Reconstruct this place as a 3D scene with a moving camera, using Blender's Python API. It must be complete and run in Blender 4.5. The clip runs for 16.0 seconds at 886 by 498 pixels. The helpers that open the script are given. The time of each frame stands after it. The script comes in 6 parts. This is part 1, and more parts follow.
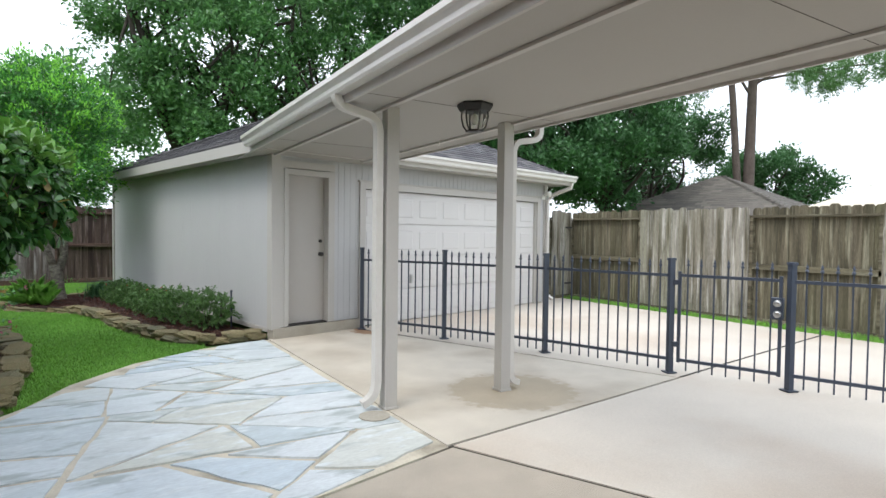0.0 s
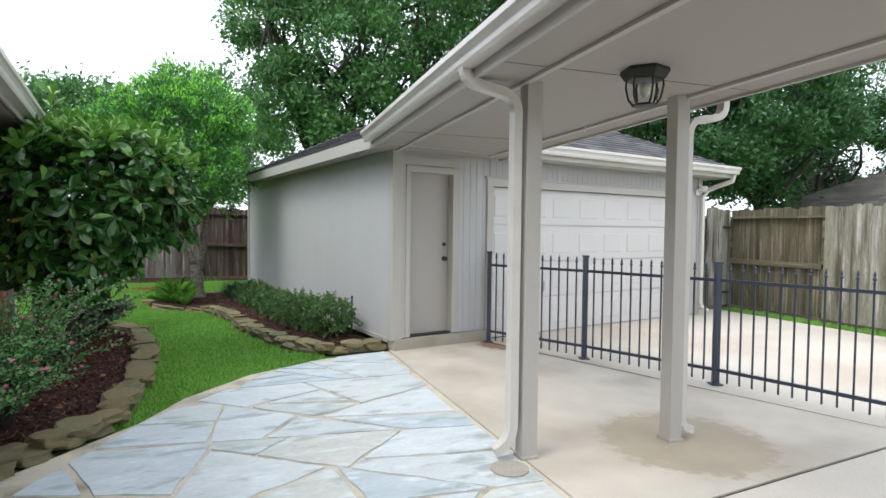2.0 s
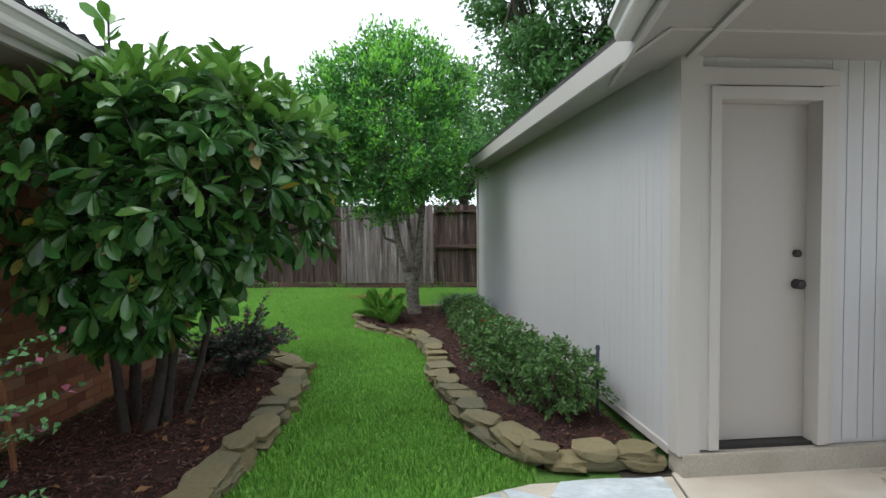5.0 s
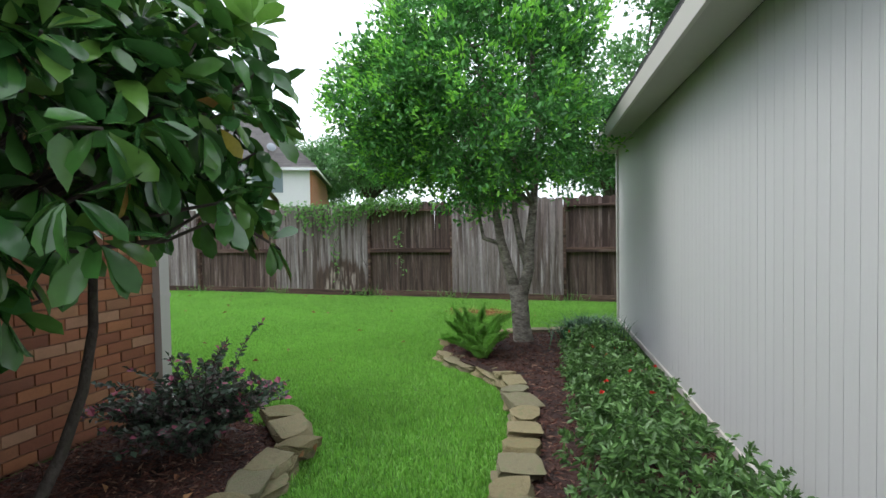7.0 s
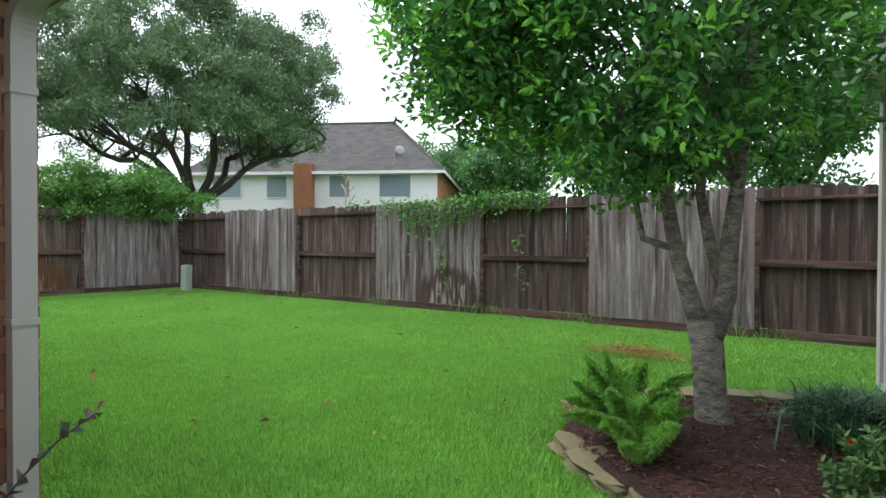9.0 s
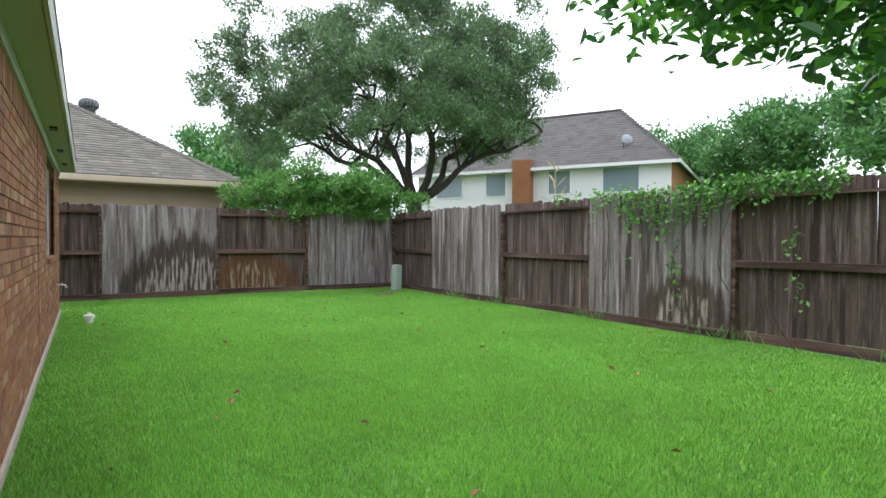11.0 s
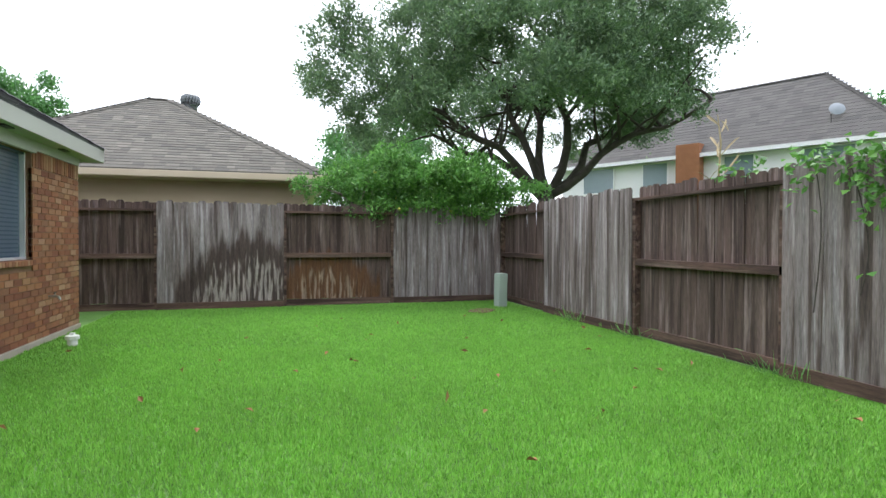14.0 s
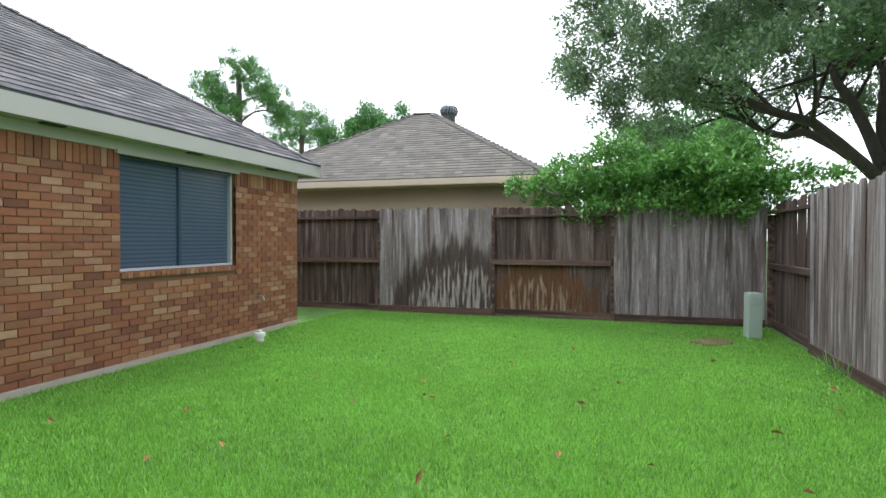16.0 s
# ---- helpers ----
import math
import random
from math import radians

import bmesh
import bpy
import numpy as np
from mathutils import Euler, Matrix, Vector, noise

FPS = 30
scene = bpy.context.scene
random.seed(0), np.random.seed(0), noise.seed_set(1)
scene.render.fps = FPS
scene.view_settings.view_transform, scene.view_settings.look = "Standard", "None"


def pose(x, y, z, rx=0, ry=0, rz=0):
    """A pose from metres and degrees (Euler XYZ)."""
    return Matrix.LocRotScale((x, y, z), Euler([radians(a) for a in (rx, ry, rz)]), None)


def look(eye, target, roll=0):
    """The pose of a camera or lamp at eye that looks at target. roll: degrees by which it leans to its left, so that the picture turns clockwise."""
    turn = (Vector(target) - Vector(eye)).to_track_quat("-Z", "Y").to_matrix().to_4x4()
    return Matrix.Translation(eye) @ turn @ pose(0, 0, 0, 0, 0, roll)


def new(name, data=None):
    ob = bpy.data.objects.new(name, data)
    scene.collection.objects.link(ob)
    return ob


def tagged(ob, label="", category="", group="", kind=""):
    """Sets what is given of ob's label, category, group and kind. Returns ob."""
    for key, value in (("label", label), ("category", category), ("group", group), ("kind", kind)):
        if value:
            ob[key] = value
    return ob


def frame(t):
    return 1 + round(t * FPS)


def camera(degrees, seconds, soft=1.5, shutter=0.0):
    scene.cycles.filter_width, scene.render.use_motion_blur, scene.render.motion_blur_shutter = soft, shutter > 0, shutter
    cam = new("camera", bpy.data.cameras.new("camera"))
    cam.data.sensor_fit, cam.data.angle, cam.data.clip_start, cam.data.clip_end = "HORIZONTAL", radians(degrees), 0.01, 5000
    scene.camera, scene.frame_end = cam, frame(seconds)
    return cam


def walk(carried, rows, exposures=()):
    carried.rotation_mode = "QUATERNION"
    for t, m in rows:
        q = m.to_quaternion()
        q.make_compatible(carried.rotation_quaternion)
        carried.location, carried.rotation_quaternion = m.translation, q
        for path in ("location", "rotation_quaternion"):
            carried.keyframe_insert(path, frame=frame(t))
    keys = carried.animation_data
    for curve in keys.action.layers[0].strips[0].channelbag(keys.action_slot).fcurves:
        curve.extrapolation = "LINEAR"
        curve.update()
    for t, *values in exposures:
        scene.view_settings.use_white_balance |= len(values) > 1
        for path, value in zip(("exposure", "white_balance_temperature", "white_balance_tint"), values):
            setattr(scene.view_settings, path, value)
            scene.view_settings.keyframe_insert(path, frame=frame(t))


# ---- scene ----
cam = camera(77.0, 16.0)
PATH = [
    (0, (0.636, 1.801, 1.434), (1.749, 3.461, 1.373), 0.7),
    (0.5, (0.617, 1.865, 1.437), (1.649, 3.578, 1.377), 0.7),
    (1, (0.613, 1.997, 1.473), (1.563, 3.756, 1.411), 0.7),
    (1.5, (0.74, 2.278, 1.459), (1.613, 4.076, 1.392), 0.7),
    (2, (0.952, 2.624, 1.481), (1.68, 4.486, 1.409), 0.6),
    (2.5, (1.22, 3.028, 1.473), (1.766, 4.95, 1.405), 0.3),
    (3, (1.369, 3.479, 1.47), (1.777, 5.436, 1.395), 0.2),
    (3.5, (1.458, 3.988, 1.449), (1.706, 5.971, 1.373), 0.1),
    (4, (1.602, 4.54, 1.469), (1.706, 6.535, 1.389), -0.0),
    (4.5, (1.695, 5.149, 1.473), (1.659, 7.147, 1.392), -0.2),
    (7, (1.895, 8.236, 1.375), (1.193, 10.108, 1.31), -1.0),
    (7.5, (1.686, 8.851, 1.265), (0.896, 10.688, 1.22), -0.2),
    (8, (1.454, 9.521, 1.309), (0.552, 11.306, 1.257), -0.3),
    (8.5, (1.256, 10.057, 1.279), (0.245, 11.783, 1.242), 0.1),
    (9, (1.076, 10.585, 1.252), (-0.055, 12.235, 1.225), 0.2),
    (9.5, (0.913, 11.135, 1.334), (-0.428, 12.618, 1.289), -0.3),
    (10, (0.759, 11.505, 1.293), (-0.737, 12.832, 1.25), -0.2),
    (12.5, (-1.102, 12.857, 1.254), (-2.928, 13.673, 1.226), 0.3),
    (13, (-1.467, 13.371, 1.24), (-3.324, 14.114, 1.214), 0.2),
    (13.5, (-1.759, 13.903, 1.267), (-3.645, 14.568, 1.24), 0.1),
    (14, (-2.106, 14.419, 1.251), (-4.027, 14.974, 1.224), 0.1),
    (14.5, (-2.426, 14.931, 1.271), (-4.407, 15.206, 1.242), 0.1),
    (15, (-2.781, 15.527, 1.328), (-4.78, 15.475, 1.295), 0.1),
    (15.5, (-3.04, 16.022, 1.364), (-5.008, 15.671, 1.327), 0.2),
    (16, (-3.261, 16.633, 1.384), (-5.17, 16.037, 1.351), 0.1),
]
walk(cam, [(t, look(eye, target, roll)) for t, eye, target, roll in PATH], [(0, 0.64), (2, 0.66), (3, 0.45), (3.5, 0.40), (4.5, 0.44), (7, 0.84), (8.5, 0.80), (10, 0.93), (12.5, 1.03), (16, 1.02)])

# ---- light: a bright overcast sky ----
world = bpy.data.worlds.new("sky")
scene.world = world
world.use_nodes = True
wn = world.node_tree
wn.nodes.clear()
sky = wn.nodes.new("ShaderNodeTexSky")
sky.sky_type = "NISHITA"
sky.sun_disc = False
sky.sun_elevation, sky.sun_rotation = radians(57), radians(255)
sky.air_density, sky.dust_density, sky.ozone_density = 1.0, 6.0, 1.0
cloud = wn.nodes.new("ShaderNodeMix")
cloud.data_type = "RGBA"
cloud.inputs[0].default_value = 0.86
cloud.inputs[7].default_value = (12.0, 12.9, 14.3, 1)
wn.links.new(sky.outputs[0], cloud.inputs[6])
wbg = wn.nodes.new("ShaderNodeBackground")
wbg.inputs[1].default_value = 0.1
wn.links.new(cloud.outputs[2], wbg.inputs[0])
wout = wn.nodes.new("ShaderNodeOutputWorld")
wn.links.new(wbg.outputs[0], wout.inputs[0])
sun_data = bpy.data.lights.new("sun", "SUN")
sun_data.energy, sun_data.angle, sun_data.color = 1.0, radians(25), (1.0, 0.985, 0.96)
sun = new("sun", sun_data)
sun.matrix_world = look((0, 0, 30), (19, 5, 0))

# ---- materials ----


def mat(name, base, rough=0.6, metal=0.0, vary=0.15, scale=6.0, fine=60.0, bump=0.2, depth=0.004, island=0.0, obj=0.0, second=None, stretch=(1, 1, 1),
        stain=None, stain_scale=1.5, stain_amount=0.5, translucent=0.0, spec=0.5, clear=0.0, stain_from=0.5, stain_to=0.72, pale=None, splash=()):
    """A surface with a base colour, broad and fine variation, relief, optional stains and variation piece by piece."""
    m = bpy.data.materials.new(name)
    m.use_nodes = True
    t = m.node_tree
    b = t.nodes["Principled BSDF"]
    out = t.nodes["Material Output"]
    b.inputs["Roughness"].default_value, b.inputs["Metallic"].default_value = rough, metal
    b.inputs["Specular IOR Level"].default_value = spec
    b.inputs["Coat Weight"].default_value = clear
    co = t.nodes.new("ShaderNodeTexCoord")
    mp = t.nodes.new("ShaderNodeMapping")
    mp.inputs["Scale"].default_value = stretch
    t.links.new(co.outputs["Object"], mp.inputs["Vector"])
    if obj:
        shift = t.nodes.new("ShaderNodeVectorMath")
        shift.operation = "SCALE"
        shift.inputs[0].default_value = (31.0, 17.0, 43.0)
        t.links.new(t.nodes.new("ShaderNodeObjectInfo").outputs["Random"], shift.inputs["Scale"])
        t.links.new(shift.outputs[0], mp.inputs["Location"])

    def tex(s, detail=4):
        n = t.nodes.new("ShaderNodeTexNoise")
        n.inputs["Scale"].default_value, n.inputs["Detail"].default_value = s, detail
        t.links.new(mp.outputs[0], n.inputs["Vector"])
        return n.outputs["Fac"]

    def math_(op, a, c):
        n = t.nodes.new("ShaderNodeMath")
        n.operation = op
        for k, v in ((0, a), (1, c)):
            if isinstance(v, (int, float)):
                n.inputs[k].default_value = v
            else:
                t.links.new(v, n.inputs[k])
        return n.outputs[0]

    def mix(f, a, c, kind="MIX"):
        n = t.nodes.new("ShaderNodeMix")
        n.data_type, n.blend_type = "RGBA", kind
        for k, v in ((0, f), (6, a), (7, c)):
            if isinstance(v, (int, float)):
                n.inputs[k].default_value = v
            elif isinstance(v, tuple):
                n.inputs[k].default_value = (*v, 1)
            else:
                t.links.new(v, n.inputs[k])
        return n.outputs[2]

    big, small = tex(scale), tex(fine, 3)
    col = base
    if second:
        if island or obj:
            src = t.nodes.new("ShaderNodeNewGeometry").outputs["Random Per Island"] if island else t.nodes.new("ShaderNodeObjectInfo").outputs["Random"]
            ramp = t.nodes.new("ShaderNodeValToRGB")
            stops = [base] + list(second)
            for k in range(len(stops) - 2):
                ramp.color_ramp.elements.new(0.5)
            for k, c in enumerate(stops):
                ramp.color_ramp.elements[k].position = k / (len(stops) - 1)
                ramp.color_ramp.elements[k].color = (*c, 1)
            t.links.new(src, ramp.inputs[0])
            col = ramp.outputs[0]
        else:
            f = t.nodes.new("ShaderNodeMapRange")
            f.inputs[1].default_value, f.inputs[2].default_value = 0.38, 0.62
            t.links.new(big, f.inputs[0])
            col = mix(f.outputs[0], base, second[0])
    if stain:
        f = t.nodes.new("ShaderNodeMapRange")
        f.inputs[1].default_value, f.inputs[2].default_value, f.inputs[4].default_value = stain_from, stain_to, stain_amount
        t.links.new(tex(stain_scale, 6), f.inputs[0])
        col = mix(f.outputs[0], col, stain)
    if pale:
        f = t.nodes.new("ShaderNodeMapRange")
        f.inputs[1].default_value, f.inputs[2].default_value, f.inputs[4].default_value = 0.54, 0.66, 0.8
        t.links.new(tex(stain_scale * 1.9, 5), f.inputs[0])
        col = mix(f.outputs[0], col, pale)
    for place, radius, wet, bleached in splash:
        # an old sprinkler stain: a dark arch with bleached streaks inside
        pos = t.nodes.new("ShaderNodeNewGeometry").outputs["Position"]
        gap = t.nodes.new("ShaderNodeVectorMath")
        gap.operation = "DISTANCE"
        gap.inputs[1].default_value = place
        t.links.new(pos, gap.inputs[0])
        runs = t.nodes.new("ShaderNodeVectorMath")
        runs.operation = "MULTIPLY"
        runs.inputs[1].default_value = (11.0, 11.0, 1.3)
        t.links.new(pos, runs.inputs[0])
        drip = t.nodes.new("ShaderNodeTexNoise")
        drip.inputs["Scale"].default_value, drip.inputs["Detail"].default_value = 1.0, 4
        t.links.new(runs.outputs[0], drip.inputs["Vector"])
        far = math_("ADD", gap.outputs["Value"], math_("MULTIPLY", math_("SUBTRACT", drip.outputs["Fac"], 0.5), radius * 0.7))
        for r0, r1, most, tint in ((radius, radius * 0.84, 0.9, wet), (radius * 0.66, radius * 0.56, 0.8, bleached)):
            f = t.nodes.new("ShaderNodeMapRange")
            f.inputs[1].default_value, f.inputs[2].default_value, f.inputs[4].default_value = r0, r1, most
            t.links.new(far, f.inputs[0])
            amount = f.outputs[0]
            if tint is bleached:
                streak = t.nodes.new("ShaderNodeTexNoise")
                streak.inputs["Scale"].default_value, streak.inputs["Detail"].default_value = 1.7, 5
                t.links.new(runs.outputs[0], streak.inputs["Vector"])
                thin = t.nodes.new("ShaderNodeMapRange")
                thin.inputs[1].default_value, thin.inputs[2].default_value = 0.46, 0.58
                t.links.new(streak.outputs["Fac"], thin.inputs[0])
                amount = math_("MULTIPLY", amount, thin.outputs[0])
            col = mix(amount, col, tint)
    v = math_("ADD", math_("MULTIPLY", math_("SUBTRACT", big, 0.5), 2 * vary), math_("MULTIPLY", math_("SUBTRACT", small, 0.5), 2 * vary))
    v = math_("ADD", v, 1.0)
    cv = t.nodes.new("ShaderNodeCombineColor")
    for k in range(3):
        t.links.new(v, cv.inputs[k])
    col = mix(1.0, col, cv.outputs[0], "MULTIPLY")
    t.links.new(col, b.inputs["Base Color"])
    if bump:
        bp = t.nodes.new("ShaderNodeBump")
        bp.inputs["Strength"].default_value, bp.inputs["Distance"].default_value = bump, depth
        t.links.new(math_("ADD", small, big), bp.inputs["Height"])
        t.links.new(bp.outputs[0], b.inputs["Normal"])
    if translucent:
        tr = t.nodes.new("ShaderNodeBsdfTranslucent")
        t.links.new(col, tr.inputs["Color"])
        ms = t.nodes.new("ShaderNodeMixShader")
        ms.inputs[0].default_value = translucent
        t.links.new(b.outputs[0], ms.inputs[1])
        t.links.new(tr.outputs[0], ms.inputs[2])
        t.links.new(ms.outputs[0], out.inputs[0])
    return m


M_LAWN = mat("lawn soil", (0.076, 0.173, 0.029), 0.9, vary=0.3, scale=1.2, fine=40, bump=0.6, depth=0.02, second=[(0.101, 0.230, 0.038)])
M_BLADE = mat("grass blade", (0.119, 0.277, 0.040), 0.5, vary=0.22, scale=0.7, fine=6, bump=0, island=1, second=[(0.198, 0.455, 0.064), (0.232, 0.526, 0.075), (0.291, 0.532, 0.104)], translucent=0.3)
M_SLAB = mat("concrete slab", (0.575, 0.53, 0.45), 0.75, vary=0.18, scale=2.4, fine=120, bump=0.25, depth=0.002, stain=(0.44, 0.385, 0.305), stain_scale=0.8, stain_amount=0.7, stain_from=0.48, stain_to=0.62,
             splash=[((3.98, 5.62, 0.0), 0.62, (0.40, 0.34, 0.25), (0.42, 0.36, 0.27)), ((4.3, 9.0, 0.0), 0.35, (0.30, 0.16, 0.08), (0.36, 0.24, 0.15))])
M_DRIVE = mat("driveway concrete", (0.60, 0.55, 0.48), 0.8, vary=0.18, scale=0.9, fine=130, bump=0.25, depth=0.002, stain=(0.50, 0.40, 0.31), stain_scale=0.5, stain_amount=0.75)
M_AGG = mat("pebble concrete", (0.45, 0.40, 0.33), 0.85, vary=0.35, scale=2.0, fine=170, bump=0.8, depth=0.006)
M_JOINT = mat("dark joint", (0.05, 0.045, 0.035), 0.95, vary=0.3)
M_MORTAR = mat("flagstone mortar", (0.60, 0.55, 0.45), 0.9, vary=0.25, scale=3, fine=90, bump=0.4, stain=(0.22, 0.19, 0.14), stain_scale=2.5, stain_amount=0.85)
M_FLAG = mat("bluestone", (0.608, 0.655, 0.684), 0.42, vary=0.2, scale=3.2, fine=26, bump=0.45, depth=0.004, obj=1, stretch=(1, 2.6, 1),
             second=[(0.630, 0.684, 0.714), (0.495, 0.583, 0.649), (0.630, 0.666, 0.667), (0.477, 0.564, 0.620), (0.576, 0.592, 0.545), (0.603, 0.675, 0.714)], stain=(0.324, 0.379, 0.376), stain_scale=2.2, stain_amount=0.75, stain_from=0.55, stain_to=0.64, pale=(0.675, 0.731, 0.761))
M_WALL = mat("painted siding", (0.50, 0.505, 0.505), 0.62, vary=0.035, scale=1.0, fine=30, bump=0.12, depth=0.002, stretch=(3, 3, 0.5), stain=(0.48, 0.475, 0.46), stain_scale=0.35, stain_amount=0.25)
M_TRIM = mat("painted trim", (0.485, 0.468, 0.435), 0.5, vary=0.03, scale=2.0, fine=50, bump=0.08, depth=0.001)
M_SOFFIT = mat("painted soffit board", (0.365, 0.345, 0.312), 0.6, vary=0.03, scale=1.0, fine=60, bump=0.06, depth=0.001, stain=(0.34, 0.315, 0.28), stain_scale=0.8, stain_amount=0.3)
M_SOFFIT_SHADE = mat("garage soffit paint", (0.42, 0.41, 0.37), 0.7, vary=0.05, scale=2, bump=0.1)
M_GUTTER = mat("enamelled gutter", (0.66, 0.64, 0.60), 0.3, vary=0.04, scale=3.0, fine=40, bump=0.04, depth=0.001, stain=(0.45, 0.42, 0.37), stain_scale=3, stain_amount=0.35)
M_GDOOR = mat("white garage door", (0.66, 0.65, 0.63), 0.5, vary=0.025, scale=1.2, fine=70, bump=0.1, depth=0.001)
M_DOOR = mat("beige door paint", (0.43, 0.405, 0.37), 0.5, vary=0.03, scale=1.5, fine=60, bump=0.06, depth=0.001)
M_PLINTH = mat("weathered plinth", (0.40, 0.37, 0.31), 0.9, vary=0.25, scale=3, fine=60, bump=0.5, stain=(0.22, 0.2, 0.15), stain_scale=3)
M_IRON = mat("slate blue iron paint", (0.045, 0.058, 0.085), 0.38, vary=0.15, scale=8, fine=80, bump=0.1, depth=0.001, spec=0.5)
M_BLACK = mat("black metal", (0.02, 0.019, 0.018), 0.45, vary=0.2)
M_CHROME = mat("brushed steel", (0.55, 0.55, 0.55), 0.28, metal=1.0, vary=0.1)
M_SHINGLE = mat("dark asphalt shingle", (0.07, 0.07, 0.078), 0.95, vary=0.4, scale=3, fine=220, bump=0.7, depth=0.004, island=1, second=[(0.115, 0.112, 0.12), (0.055, 0.054, 0.062), (0.16, 0.152, 0.155), (0.08, 0.078, 0.085)])
M_SHINGLE_TAN = mat("tan asphalt shingle", (0.115, 0.103, 0.090), 0.95, vary=0.2, scale=2, fine=120, bump=0.6, depth=0.004, island=1, second=[(0.144, 0.130, 0.113), (0.094, 0.088, 0.078), (0.174, 0.157, 0.137)])
M_SHINGLE_MAUVE = mat("mauve asphalt shingle", (0.095, 0.086, 0.086), 0.95, vary=0.2, scale=2, fine=80, bump=0.5, island=1, second=[(0.114, 0.106, 0.102), (0.080, 0.075, 0.074)])
M_TANWALL = mat("tan siding", (0.42, 0.33, 0.23), 0.7, vary=0.05, scale=1.5)
M_TANTRIM = mat("tan trim", (0.50, 0.41, 0.30), 0.6, vary=0.04)
M_WHITESIDE = mat("white lap siding", (0.76, 0.72, 0.76), 0.65, vary=0.03)
M_BRICK = mat("red brown brick", (0.275, 0.103, 0.051), 0.85, vary=0.22, scale=9, fine=70, bump=0.5, depth=0.004, obj=1, stretch=(1, 1, 2),
              second=[(0.314, 0.121, 0.060), (0.176, 0.062, 0.036), (0.351, 0.182, 0.095), (0.271, 0.099, 0.048), (0.420, 0.245, 0.150), (0.242, 0.084, 0.044), (0.332, 0.138, 0.062), (0.195, 0.068, 0.040), (0.314, 0.143, 0.070)])
M_BRICK_REST = mat("red brown brickwork", (0.256, 0.095, 0.047), 0.85, vary=0.22, scale=9, fine=70, bump=0.5, depth=0.004, island=1, stretch=(1, 1, 2),
                   second=[(0.320, 0.123, 0.061), (0.179, 0.063, 0.037), (0.359, 0.185, 0.097), (0.276, 0.101, 0.049), (0.420, 0.245, 0.150), (0.247, 0.085, 0.045), (0.339, 0.140, 0.063), (0.199, 0.069, 0.041), (0.320, 0.146, 0.071)])
M_BRICK_FAR = mat("orange brick", (0.336, 0.136, 0.064), 0.85, vary=0.2, scale=5, island=1, second=[(0.384, 0.160, 0.080), (0.288, 0.112, 0.056)])
M_BMORTAR = mat("brick mortar", (0.221, 0.119, 0.078), 0.95, vary=0.25, scale=6, fine=80, bump=0.5)
M_FOUND = mat("foundation concrete", (0.42, 0.36, 0.30), 0.9, vary=0.2, scale=3, bump=0.4)
M_SCREEN = mat("solar screen glass", (0.055, 0.085, 0.13), 0.16, vary=0.06, scale=3, bump=0, spec=0.6)
M_BLIND = mat("window blind", (0.088, 0.122, 0.17), 0.25, vary=0.05, bump=0)
M_FARGLASS = mat("far window", (0.20, 0.24, 0.28), 0.25, vary=0.05, bump=0)
M_ALU = mat("pale aluminium", (0.62, 0.63, 0.65), 0.4, metal=0.3, vary=0.05)
M_MULCH = mat("bark mulch", (0.029, 0.012, 0.009), 0.95, vary=0.5, scale=7, fine=55, bump=1.0, depth=0.03, second=[(0.051, 0.020, 0.014)])
M_CHIP = mat("bark chips", (0.086, 0.031, 0.020), 0.9, vary=0.3, bump=0.2, island=1, second=[(0.121, 0.044, 0.029), (0.039, 0.016, 0.012), (0.149, 0.060, 0.041), (0.055, 0.021, 0.015), (0.276, 0.160, 0.110)])
M_STONE = mat("sandstone edging", (0.217, 0.181, 0.096), 0.9, vary=0.35, scale=5, fine=40, bump=0.8, depth=0.012, obj=1, second=[(0.267, 0.220, 0.117), (0.178, 0.165, 0.105), (0.297, 0.241, 0.128), (0.198, 0.160, 0.074)], stain=(0.099, 0.132, 0.054), stain_scale=5, stain_amount=0.6)
M_BARK = mat("grey mottled bark", (0.345, 0.310, 0.259), 0.9, vary=0.8, scale=9, fine=34, bump=1.0, depth=0.02, stretch=(1, 1, 2.2), second=[(0.115, 0.098, 0.081)])
M_BARK_DARK = mat("dark bark", (0.055, 0.045, 0.038), 0.95, vary=0.4, scale=6, fine=30, bump=0.8, depth=0.02)
M_PINEBARK = mat("pine bark", (0.109, 0.083, 0.072), 0.95, vary=0.4, scale=3, fine=20, bump=0.9, depth=0.03)
M_LEAF = mat("privet leaf", (0.045, 0.143, 0.041), 0.3, vary=0.2, scale=1.2, fine=3, bump=0, island=1, second=[(0.068, 0.225, 0.054), (0.112, 0.352, 0.070), (0.054, 0.173, 0.046), (0.150, 0.450, 0.081), (0.072, 0.225, 0.059)], translucent=0.22)
M_NEWLEAF = mat("new leaf", (0.213, 0.559, 0.067), 0.4, vary=0.15, scale=2, bump=0, island=1, second=[(0.293, 0.665, 0.094), (0.160, 0.480, 0.053)], translucent=0.4)
M_MAG = mat("magnolia leaf", (0.027, 0.088, 0.024), 0.24, vary=0.25, scale=5, fine=30, bump=0.1, depth=0.002, island=1, second=[(0.040, 0.123, 0.030), (0.060, 0.170, 0.032), (0.031, 0.100, 0.024), (0.102, 0.216, 0.038)], translucent=0.12, clear=0.15)
M_MAGNEW = mat("young magnolia leaf", (0.10, 0.25, 0.04), 0.3, vary=0.2, scale=5, bump=0, island=1, second=[(0.14, 0.30, 0.05), (0.085, 0.21, 0.035)], translucent=0.25)
